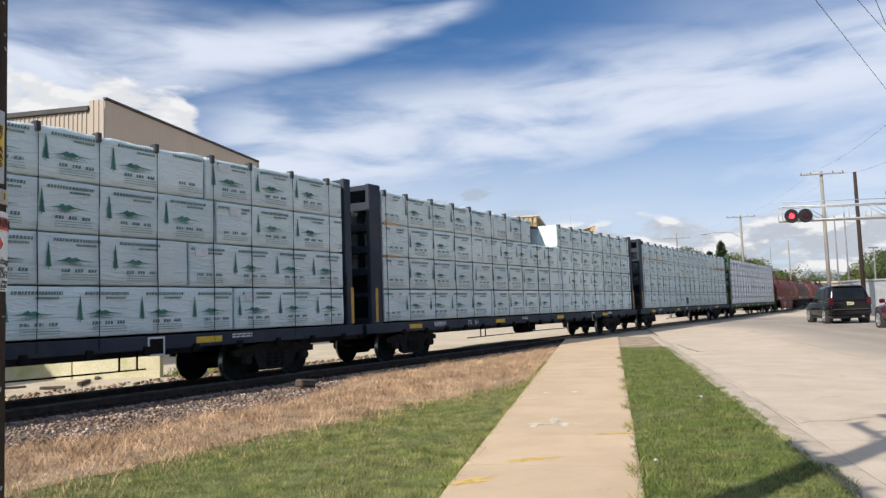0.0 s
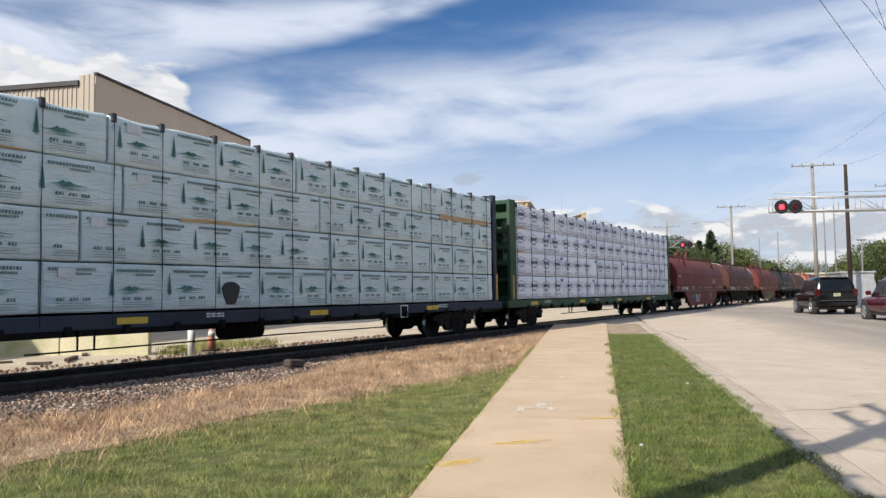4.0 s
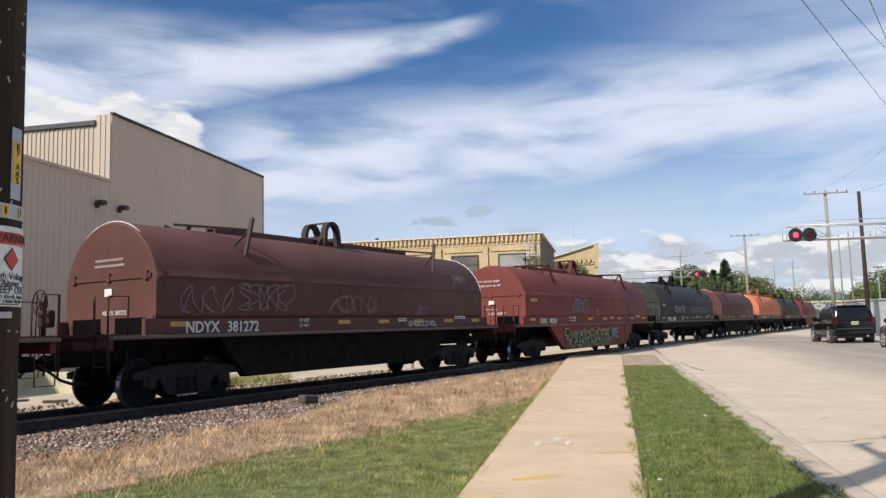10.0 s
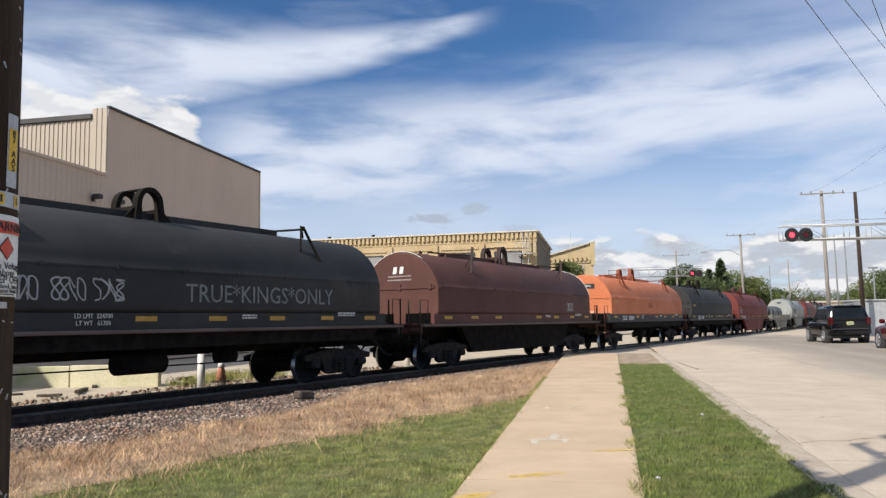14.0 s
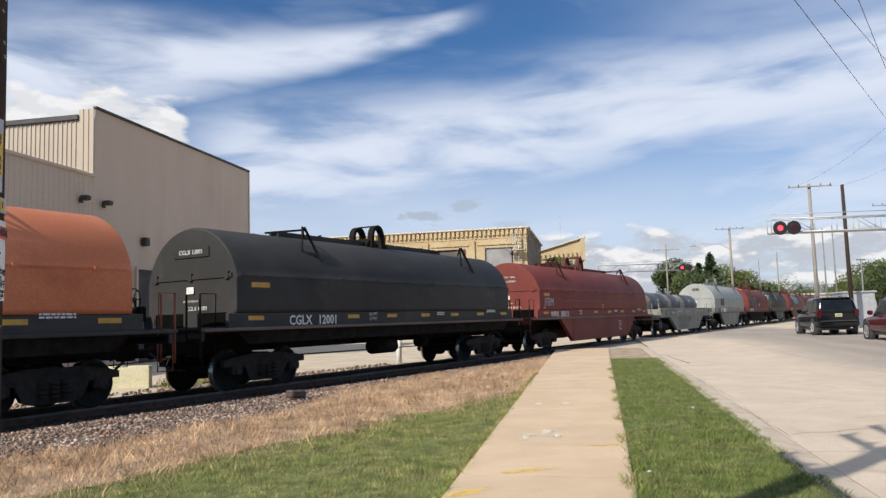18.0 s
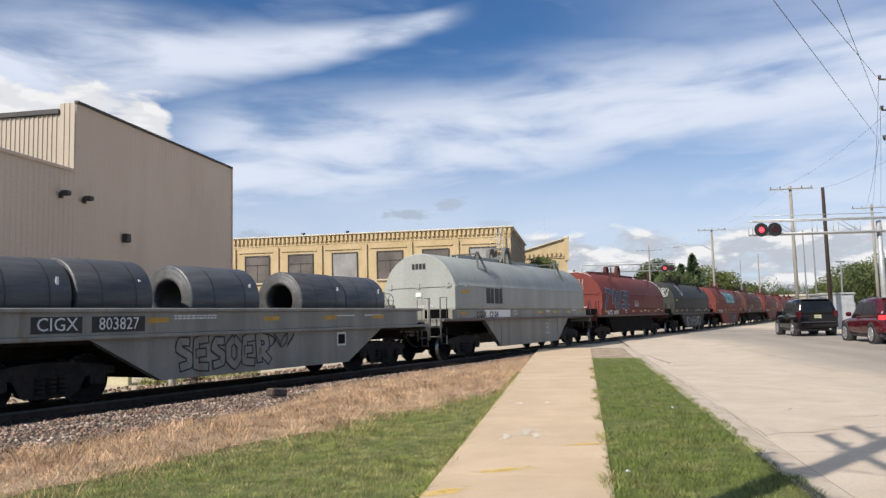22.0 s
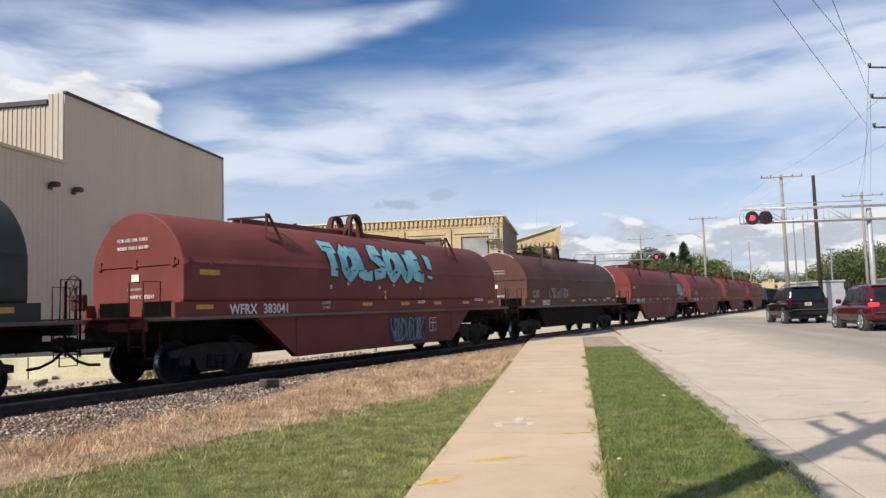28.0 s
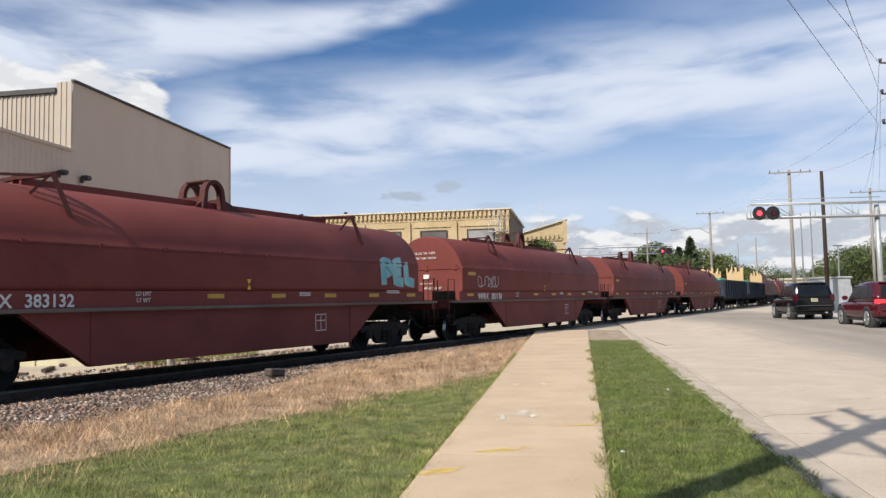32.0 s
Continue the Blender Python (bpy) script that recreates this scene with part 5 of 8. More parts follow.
def motions():
    for car, s in CARS:
        walk(car, [(t, car_pose(s, t)) for t in np.arange(0, 32.1, 2.0)])
    for wheel, car, dx in WHEELS:
        s = next(place for one, place in CARS if one is car)
        rows, last = [(0.0, pose(dx, 0, 0.425))], 0.0
        for k in range(1, 32 * FPS):
            t = k / FPS
            if -26 < s + shift(t) < 42:
                turn = math.degrees((s + shift(t)) / 0.463)
                if last == 0.0:
                    start = turn
                last = 1.0
                rows.append((t, pose(dx, 0, 0.425, 0, turn - start, 0)))
        rows.append((32.0, rows[-1][1]))
        walk(wheel, rows)


# ---- the metal warehouse ----
def ribbed(mesh, p, q, z0, z1, out, pitch=0.3, deep=0.012, slot=0):
    """A sheet-metal wall from p to q with upright ribs; z0, z1: its foot and top; out: the way it faces."""
    p, q, out = Vector(p), Vector(q), Vector(out)
    way, count = (q - p), max(1, int((q - p).length / pitch))
    line = []
    for i in range(count):
        for k, o in ((0.0, 0), (0.62, 0), (0.70, 1), (0.92, 1)):
            line.append(p + way * ((i + k) / count) + out * deep * o)
    line.append(q)
    mesh.loft([[(*c, z0) for c in line], [(*c, z1) for c in line]], closed=False, caps=False, smooth=False, slot=slot)


shop = thing("warehouse", "taupe and cream sheet-metal warehouse with a stepped roofline", "warehouse", pose(-15.3, 32, 0, 0, 0, -10.1))
m = Mesh()
ribbed(m, (0, 0), (0, 14.9), 0, 8.05, (1, 0), 0.3, 0.005)
ribbed(m, (0, -30), (0, 0), 0, 8.05, (1, 0), 0.3, 0.014)
part("east_wall", m, M_TAUPE, shop, "taupe ribbed metal side wall")
m = Mesh()
ribbed(m, (0.0, 0), (0.0, 14.9), 8.05, 11.0, (1, 0), 0.3, 0.005)
part("upper_wall", m, M_TAUPE, shop, "taupe ribbed metal upper wall")
m = Mesh()
ribbed(m, (-40, 0.0), (0, 0.0), 7.4, 10.6, (0, -1), 0.22, 0.035)
part("gable_wall", m, M_CREAM, shop, "cream ribbed metal wall in the sun")
m = Mesh()
ribbed(m, (-0.75, -0.04), (0, -0.04), 7.9, 11.0, (0, -1), 0.19, 0.03)
part("parapet", m, M_CREAM, shop, "cream parapet at the corner")
part("roof", Mesh().box(-40, -0.02, 0.02, 14.9, 10.4, 10.5).box(-40, -0.02, -30, 0.0, 7.5, 7.6), M_TRIM, shop)
part("far_walls", Mesh().box(-40, -0.02, 14.8, 14.9, 0, 10.4).box(-40, -39.9, -30, 14.9, 0, 10.4).box(-40, -0.02, -30, -29.9, 0, 7.5), M_TAUPE, shop)
m = Mesh().box(-0.10, 0.09, -0.02, 14.95, 10.98, 11.10, 0.02)
part("coping", m, M_TRIM, shop, "dark metal coping")
part("coping", Mesh().box(-40, -0.75, -0.12, 0.1, 10.55, 10.78, 0.02), M_TRIM, shop, "dark metal eaves strip")
part("eaves_trim", Mesh().box(-0.06, 0.08, -30, -0.03, 7.98, 8.12, 0.02), M_TAUPE, shop)
part("corner_trim", Mesh().box(-0.09, 0.06, 14.86, 14.98, 0, 11.0, 0.01), M_TAUPE, shop)
for y in (-0.95, 0.55):
    lamp = Mesh().box(0.03, 0.12, y - 0.1, y + 0.1, 6.75, 7.0, 0.02).box(0.1, 0.45, y - 0.16, y + 0.16, 6.85, 7.05, 0.04, pose(0, 0, 0))
    part("floodlight", lamp, M_TRIM, shop, "dark wall floodlight")
for y, w, h in ((3.1, 1.35, 4.25), (9.0, 1.0, 3.6)):
    door = part("door", Mesh().box(0.02, 0.05, y, y + w, 0, h), M_TRIM, shop, "dark loading doorway")
    part("door_frame", Mesh().box(0.03, 0.12, y - 0.12, y, 0, h + 0.12).box(0.03, 0.12, y + w, y + w + 0.12, 0, h + 0.12).box(0.03, 0.12, y, y + w, h, h + 0.12), M_TAUPE, door)
part("wall_vent", Mesh().box(0.03, 0.3, 3.4, 3.75, 5.35, 5.75, 0.03), M_TRIM, shop, "dark wall vent hood")


# ---- brick building ----
def brick_hall(name, label, m, wide, deep, high, bays, fall=0.0):
    hall = thing(name, label, "brick building", m)
    walls = Mesh().box(-wide, -0.05, 0, deep, 0, high - 0.9)
    # side wall and side frieze: same brick, its shade painted in
    part("side_wall", Mesh().box(-0.05, 0.0, 0.05, deep, 0, high - 0.95), M_BRICK_SHADE, hall, "brick side wall with shade put into its colour")
    part("wall", walls, M_BRICK, hall, "yellow brick wall")
    part("frieze", Mesh().box(-wide - 0.02, 0.02, -0.04, 0.4, high - 0.9, high - 0.08), M_BRICK, hall)
    part("side_frieze", Mesh().box(-wide, 0.02, 0.4, deep, high - 0.95, high - 0.08), M_BRICK_SHADE, hall)
    part("coping", Mesh().box(-wide - 0.25, 0.25, -0.28, deep + 0.2, high - 0.08, high + 0.06, 0.03), M_STONE, hall, "pale coping along the parapet")
    k = 0
    while k * 0.42 < wide:
        part("dentil", Mesh().box(-k * 0.42 - 0.22, -k * 0.42, -0.22, -0.03, high - 0.62, high - 0.14) if k < 1 else DENTIL, M_BRICK, hall, "", Matrix.Translation((-k * 0.42, -0.03, high - 0.38)) if k else None)
        k += 1
    for k in range(bays):
        x = -2.5 - k * 4.4
        pier = Mesh().box(x + 1.55, x + 2.05, -0.16, 0.0, 0, high - 1.0)
        part("pier", pier, M_BRICK, hall)
        part("string_course", Mesh().box(x - 2.1, x + 1.5, -0.10, 0.0, high - 1.48, high - 1.30), M_BRICK, hall)
        for z in (high - 4.38, high - 8.3):
            if z < 0.3:
                continue
            window = part("window", Mesh().box(x - 1.35, x + 1.05, -0.03, -0.008, z, z + 2.55), M_WINDOW if k in (0, 3) else M_DULLPANE, hall, "grey industrial window")
            bars = Mesh().box(x - 1.43, x - 1.33, -0.09, -0.005, z - 0.06, z + 2.62).box(x + 1.03, x + 1.13, -0.09, -0.005, z - 0.06, z + 2.62).box(x - 1.35, x + 1.05, -0.09, -0.005, z + 2.53, z + 2.62)
            if k not in (0, 3):
                bars.box(x - 0.17, x - 0.11, -0.06, -0.005, z, z + 1.7).box(x - 1.35, x + 1.05, -0.06, -0.005, z + 1.66, z + 1.74)
            part("frame", bars, M_TRIM, window)
            part("sill", Mesh().box(x - 1.5, x + 1.2, -0.2, 0.0, z - 0.16, z - 0.06), M_STONE, window)
    return hall


# yellow brick darkened to stand for the shaded side
M_BRICK_SHADE = surface("brick_in_shade", (0.17, 0.13, 0.085), (0.24, 0.185, 0.12), 1.2, 0.85, bump=0.3, grain=14)
M_STONE = surface("pale_stone", (0.52, 0.47, 0.38), (0.62, 0.56, 0.46), 2, 0.85, bump=0.2)
DENTIL = Mesh().box(-0.22, 0, -0.2, 0, -0.24, 0.24).made("dentil", M_BRICK)
hall = brick_hall("brick_factory", "yellow brick factory with a toothed cornice and grey windows", pose(6.6, 70, 0, 0, 0, -10.0), 36, 19, 9.75, 8)
m = Mesh()
for x in (-1.25, -0.75):
    m.rod((x, -0.5, 3.2), (x, -0.5, 9.6), 0.03, seg=6)
for k in range(20):
    m.rod((-1.25, -0.5, 3.4 + 0.3 * k), (-0.75, -0.5, 3.4 + 0.3 * k), 0.02, seg=6)
for z in (5.0, 7.6):
    m.box(-1.8, -0.1, -1.0, -0.2, z, z + 0.05)
    for x in (-1.8, -0.95, -0.1):
        m.rod((x, -1.0, z), (x, -1.0, z + 1.0), 0.025, seg=6)
    m.rod((-1.8, -1.0, z + 1.0), (-0.1, -1.0, z + 1.0), 0.025, seg=6)
part("fire_ladder", m, M_STEEL, hall, "pale steel fire ladder with landings")
for x in (-20.5, -16.0):
    part("roof_vent", Mesh().rod((x, 1.5, 9.7), (x, 1.5, 10.1), 0.12).rod((x, 1.5, 10.1), (x, 1.5, 10.2), 0.2), M_TRIM, hall)
annex = thing("brick_annex", "smaller yellow brick building with a sloping toothed cornice", "brick building", pose(17.2, 103, 0, 0, 0, -8))
part("wall", Mesh().prism([(-9, 0), (0, 0), (0, 11.9), (-9, 9.45)], 0, 14), M_BRICK, annex, "yellow brick wall")
part("coping", Mesh().prism([(-9.2, 9.42), (0.35, 12.02), (0.35, 12.2), (-9.2, 9.6)], -0.3, 14.2), M_STONE, annex, "pale sloping coping")
part("corner_pier", Mesh().box(-0.35, 0.25, -0.25, 0.3, 8.9, 11.95), M_BRICK, annex)
for k in range(14):
    part("dentil", Mesh().box(-0.62 - k * 0.6, -0.32 - k * 0.6, -0.3, -0.01, 9.5 - k * 0.02, 10.1 - k * 0.02), M_BRICK, annex)
part("string_course", Mesh().box(-9, -0.4, -0.16, -0.01, 9.25, 9.4), M_BRICK, annex)
glass = part("window", Mesh().box(-3.2, -1.4, -0.05, -0.01, 6.6, 8.9), M_WINDOW, annex, "pale industrial window")
part("frame", Mesh().box(-3.3, -3.2, -0.1, -0.01, 6.5, 9.0).box(-1.4, -1.3, -0.1, -0.01, 6.5, 9.0).box(-3.2, -1.4, -0.1, -0.01, 8.9, 9.0), M_STONE, glass)


# ---- poles, wires, crossing signals ----
def pole(name, label, x, y, high, r, material, arms=(), arm_turn=0.0, lean=0.0, category="utility pole"):
    ob = thing(name, label, category, pose(x, y, rise(x, y), 0, lean, arm_turn), group="utility poles")
    part("shaft", Mesh().rod((0, 0, -0.3), (0, 0, high), r, r * 0.68, 12), material, ob)
    for z, half in arms:
        arm = part("crossarm", Mesh().box(-half, half, -r - 0.08, -r + 0.01, z - 0.045, z + 0.045, 0.01), M_OLDPOLE, ob, "wooden crossarm")
        for u in (-half + 0.1, -half * 0.5, half * 0.5, half - 0.1):
            part("insulator", Mesh().rod((u, -r - 0.04, z + 0.05), (u, -r - 0.04, z + 0.22), 0.04, 0.025, 8), M_TRIM, arm)
        part("brace", Mesh().bar((-half * 0.55, -r - 0.05, z - 0.04), (0, -r, z - 0.55), 0.03, 0.01).bar((half * 0.55, -r - 0.05, z - 0.04), (0, -r, z - 0.55), 0.03, 0.01), M_STEEL, arm)
    return ob


near_pole = pole("utility_pole", "dark creosoted utility pole with warning signs nailed on", -1.617, 2.33, 12.4, 0.165, M_POLE, ((6.62, 1.5), (5.93, 1.5), (4.68, 1.4)), 80)
pole("utility_pole", "weathered wooden pole with one crossarm", 27.9, 60, 11.1, 0.17, M_OLDPOLE, ((10.85, 1.6),), -10)
pole("utility_pole", "dark bare wooden pole", 25.4, 50, 9.3, 0.15, M_POLE)
pole("utility_pole", "weathered wooden pole with one crossarm", 42.8, 75, 11.7, 0.17, M_OLDPOLE, ((11.3, 1.9),), -10)
lamp_pole = pole("utility_pole", "far wooden pole with crossarm and street light", 32.2, 90, 11.3, 0.17, M_OLDPOLE, ((11.1, 1.6),), -10)
part("light_arm", Mesh().tube([(0, 0, 8.7), (-1.2, 0, 9.4), (-3.0, 0, 9.5), (-3.9, 0, 9.35)], 0.04, 6), M_STEEL, lamp_pole)
part("light_head", Mesh().box(-4.5, -3.8, -0.15, 0.15, 9.25, 9.4, 0.04), M_STEEL, lamp_pole)
pole("utility_pole", "far wooden pole with a double crossarm", 37.0, 135, 13.5, 0.17, M_OLDPOLE, ((12.6, 2.2),), -10)
pole("utility_pole", "thin bare pole far along the street", 50.0, 120, 10.5, 0.13, M_OLDPOLE)

M_RED_LIT = glow("lit_red_lens", (1.0, 0.03, 0.05), 3.0)
M_RED_DIM = surface("unlit_red_lens", (0.07, 0.004, 0.008), (0.10, 0.006, 0.012), 4, 0.2, bump=0.0)


def cantilever(name, label, m, arm, high, lit, beyond=0.0, way=-1):
    """A crossing signal: a mast and a lattice arm with a pair of round flashers near its end."""
    ob = thing(name, label, "crossing signal", m, group="crossing signals")
    part("mast", Mesh().rod((0, 0, 0), (0, 0, high + 0.6), 0.15, 0.13, 14).box(-0.35, 0.35, -0.35, 0.35, 0, 0.3, 0.03), M_STEEL, ob)
    lattice = Mesh()
    for z in (high, high + 0.75):
        for y in (-0.3, 0.3):
            lattice.rod((beyond, y, z), (way * arm, y, z), 0.045, seg=8)
    n = int(arm / 1.1)
    for k in range(n + 1):
        x = way * arm * k / n
        for y in (-0.3, 0.3):
            lattice.rod((x, y, high), (x, y, high + 0.75), 0.022, seg=6)
            if k < n and k % 3 == 1:
                lattice.rod((x, y, high), (x + way * arm / n, y, high + 0.75), 0.02, seg=6)
        lattice.rod((x, -0.3, high), (x, 0.3, high), 0.022, seg=6)
    part("lattice_arm", lattice, M_STEEL, ob, "galvanised lattice arm")
    part("walkway", Mesh().box(min(way * arm, 0), max(way * arm, 0), -0.28, 0.28, high - 0.06, high - 0.04), M_STEEL, ob)
    rail = Mesh().rod((0, -0.42, high + 0.98), (way * arm, -0.42, high + 0.98), 0.022, seg=6)
    part("hand_rail", rail, M_STEEL, ob)
    for x, on in ((way * arm + 0.42 if way < 0 else arm - 1.15, lit), (way * arm + 1.15 if way < 0 else arm - 0.42, not lit)):
        z = high + 0.22
        flasher = part("flasher", Mesh().rod((x, -0.42, z), (x, -0.46, z), 0.38, seg=24).rod((x, -0.30, z), (x, -0.42, z), 0.16, seg=16), M_BLACK, ob, "round black flasher board")
        part("lens", Mesh().rod((x, -0.46, z), (x, -0.50, z), 0.15, 0.13, 20), M_RED_LIT if on else M_RED_DIM, flasher, "red lens")
        part("hood", Mesh().tube([(x + 0.19 * math.cos(math.pi * i / 10), -0.56, z + 0.19 * math.sin(math.pi * i / 10)) for i in range(11)], 0.02, 6), M_BLACK, flasher)
    for x, on in ((0.75, lit), (1.65, not lit)):
        flasher = part("flasher", Mesh().rod((x, -0.22, 2.75), (x, -0.26, 2.75), 0.30, seg=20), M_BLACK, ob, "round black flasher board")
        part("lens", Mesh().rod((x, -0.26, 2.75), (x, -0.30, 2.75), 0.13, 0.11, 16), M_RED_LIT if on else M_RED_DIM, flasher, "red lens")
    return ob


cantilever("crossing_signal", "galvanised cantilever crossing signal with red flashers", pose(24.3, 42.0, rise(24.3, 42), 0, 0, -2), 7.0, 5.5, True, 4.0)
cantilever("crossing_signal", "far cantilever crossing signal over the street", pose(15.7, 85, 0), 10.3, 6.2, True, way=1)

M_DULL = surface("dull_grey_paint", (0.16, 0.17, 0.18), (0.22, 0.23, 0.24), 3, 0.6, bump=0.05)
# a pole across the street carries three bracket arms
side_pole = pole("utility_pole", "wooden pole with three thin bracket arms", 17.2, 22.6, 9.6, 0.16, M_OLDPOLE)
for z in (8.05, 7.13, 6.25):
    arm = part("bracket_arm", Mesh().rod((-4.1, -0.6, z), (0, 0, z + 0.05), 0.03, seg=8), M_TRIM, side_pole, "thin black bracket arm")
    part("insulator", Mesh().rod((-4.1, -0.6, z), (-4.1, -0.6, z + 0.12), 0.035, 0.05, 8), M_TRIM, arm)

# wires overhead
wires = thing("overhead_wires", "thin dark overhead wires sagging between poles", "wires", kind="stuff")
m = Mesh()


def span(a, b, sag, r=0.012):
    a, b = Vector(a), Vector(b)
    m.tube([a.lerp(b, k / 14) - Vector((0, 0, sag * 4 * (k / 14) * (1 - k / 14))) for k in range(15)], r, 5)


for a, b, sag, r in (
    ((-1.5, 0.4, 4.2), (12.94, 22.0, 6.33), 0.0, 0.0045), ((12.94, 22.0, 6.33), (42.0, 75, 11.3), 0.6, 0.006),
    ((-0.8, 0.4, 3.0), (13.07, 22.0, 8.13), 0.0, 0.0045), ((13.07, 22.0, 8.13), (42.8, 75, 11.4), 0.8, 0.006),
    ((-0.4, 0.4, 3.7), (13.05, 22.0, 7.21), 0.0, 0.0045), ((13.05, 22.0, 7.21), (43.6, 75, 11.4), 0.8, 0.006),
    ((15.0, 20.0, 9.2), (26.5, 60, 11.0), 0.8, 0.005), ((15.4, 20.0, 7.6), (29.4, 60, 11.0), 0.8, 0.005),
    ((27, 60, 11), (31.6, 90, 11.2), 0.6, 0.003), ((29, 60, 11), (33.4, 90, 11.2), 0.6, 0.003), ((31.6, 90, 11.2), (36, 135, 13), 0.6, 0.003), ((33.4, 90, 11.2), (38, 135, 13), 0.6, 0.003),
):
    span(a, b, sag, r)
part("wires", m, M_TRIM, wires)

# ---- equipment hut ----
hut = thing("equipment_hut", "small grey metal signal hut", "hut", pose(26.4, 51, 0.1, 0, 0, -10))
part("body", Mesh().box(-1.0, 1.0, 0, 2.4, 0, 2.3, 0.03), M_STEEL, hut)
part("roof", Mesh().box(-1.1, 1.1, -0.1, 2.5, 2.3, 2.42, 0.03), M_STEEL, hut)

# thin posts beyond the crossing
for x, y, high, arm in ((29.6, 62, 7.9, 0), (30.4, 62, 8.1, 0), (32.5, 62, 5.2, 0.35), (44.0, 112, 9.0, 0)):
    ob = thing("thin_pole", "thin grey metal pole beyond the crossing", "pole", pose(x, y, 0), group="thin poles")
    part("shaft", Mesh().rod((0, 0, 0), (0, 0, high), 0.075, 0.05, 8), M_DULL, ob)
    if arm:
        part("lamp_head", Mesh().box(-arm, arm, -0.1, 0.1, high, high + 0.12, 0.02), M_DULL, ob)


# ---- grass, stones, trees ----
def tinted(name, colours, rough=0.8, clump=4.5, deep=0.62):
    """A material whose colour changes from piece to piece of one joined mesh."""
    m = bpy.data.materials.new(name)
    m.use_nodes = True
    n = Nodes(m.node_tree)
    pick = n.add("ShaderNodeNewGeometry").outputs["Random Per Island"]
    where = n.add("ShaderNodeTexCoord").outputs["Object"]
    patch = n.ramp(n.noise(where, 1.3, 6.0, 0.65), 0.38, 0.62)
    a = n.mix(pick, colours[0], colours[1])
    colour = n.mix(n.math("MULTIPLY", patch, n.ramp(pick, 0.15, 0.75)), a, colours[2])
    lump = n.ramp(n.noise(where, clump, 4.0, 0.6), 0.3, 0.7, deep, 1.3)
    colour = n.mix(1.0, colour, n.combine(lump, lump, lump), "MULTIPLY")
    shader = n.add("ShaderNodeBsdfPrincipled")
    n.put(shader.inputs["Base Color"], colour)
    shader.inputs["Roughness"].default_value = rough
    shader.inputs["Specular IOR Level"].default_value = 0.25
    n.put(n.add("ShaderNodeOutputMaterial").inputs[0], shader.outputs[0])
    return m


def joined(name, verts, faces, material, parent=None, label="", category="", kind="stuff"):
    """One mesh from arrays of places and of faces with equally many corners."""
    mesh = bpy.data.meshes.new(name)
    n, w = len(faces), faces.shape[1]
    mesh.vertices.add(len(verts))
    mesh.vertices.foreach_set("co", verts.astype(np.float32).ravel())
    mesh.loops.add(n * w)
    mesh.loops.foreach_set("vertex_index", faces.astype(np.int32).ravel())
    mesh.polygons.add(n)
    mesh.polygons.foreach_set("loop_start", np.arange(n, dtype=np.int32) * w)
    mesh.polygons.foreach_set("loop_total", np.full(n, w, dtype=np.int32))
    mesh.update()
    mesh.validate()
    mesh.materials.append(material)
    ob = new(name, mesh)
    ob.parent = parent
    return tagged(ob, label, category, kind=kind)


def blades(name, x, y, z, tall, wide, lean, material, parent, label, rng):
    """Grass: a bent blade of two faces at each place."""
    n = len(x)
    turn, tip = rng.uniform(0, 2 * np.pi, n), rng.uniform(0, 2 * np.pi, n)
    dx, dy = np.cos(turn) * wide / 2, np.sin(turn) * wide / 2
    lx, ly = np.cos(tip) * lean * tall, np.sin(tip) * lean * tall
    base = np.stack([x, y, z - 0.005], 1)
    a = base + np.stack([-dx, -dy, 0 * dx], 1)
    b = base + np.stack([dx, dy, 0 * dx], 1)
    c = base + np.stack([lx * 0.4 + dx * 0.8, ly * 0.4 + dy * 0.8, tall * 0.6], 1)
    d = base + np.stack([lx * 0.4 - dx * 0.8, ly * 0.4 - dy * 0.8, tall * 0.6], 1)
    e = base + np.stack([lx, ly, tall], 1)
    verts = np.stack([a, b, c, d, e], 1).reshape(-1, 3)
    k = np.arange(n)[:, None] * 5
    faces = np.concatenate([k + [0, 1, 2], k + [0, 2, 3], k + [3, 2, 4]], 1).reshape(-1, 3)
    return joined(name, verts, faces, material, parent, label)


M_BLADE = tinted("grass_blade", ((0.15, 0.19, 0.040), (0.29, 0.31, 0.085), (0.43, 0.355, 0.17)), 0.65, 4.0, 0.55)
M_VERGE_BLADE = tinted("verge_blade", ((0.095, 0.145, 0.026), (0.185, 0.232, 0.054), (0.27, 0.25, 0.10)), 0.65, 6.0, 0.5)
M_STRAW = tinted("straw_blade", ((0.52, 0.335, 0.195), (0.80, 0.565, 0.35), (0.32, 0.19, 0.105)), 0.8, 2.2, 0.42)
M_STONE_BIT = tinted("crushed_stone", ((0.09, 0.065, 0.05), (0.58, 0.47, 0.385), (0.30, 0.175, 0.125)), 0.9, 2.0, 0.6)
# stone colour with the train's shade put into it
M_SHADE_STONE = tinted("shade_stone", ((0.03, 0.024, 0.02), (0.11, 0.085, 0.068), (0.05, 0.035, 0.027)), 0.9, 2.5, 0.7)
M_LEAF = tinted("tree_leaf", ((0.06, 0.085, 0.03), (0.11, 0.135, 0.05), (0.07, 0.09, 0.04)), 0.7, 0.6, 0.8)
M_LEAF_BRIGHT = tinted("sunny_leaf", ((0.085, 0.11, 0.032), (0.15, 0.17, 0.055), (0.10, 0.115, 0.04)), 0.7, 0.6, 0.8)
M_NEEDLE = tinted("conifer_needle", ((0.06, 0.09, 0.045), (0.11, 0.15, 0.075), (0.08, 0.105, 0.055)), 0.7)
M_BARK = surface("bark", (0.10, 0.075, 0.055), (0.17, 0.13, 0.10), 3, 0.95, bump=0.6, grain=15)

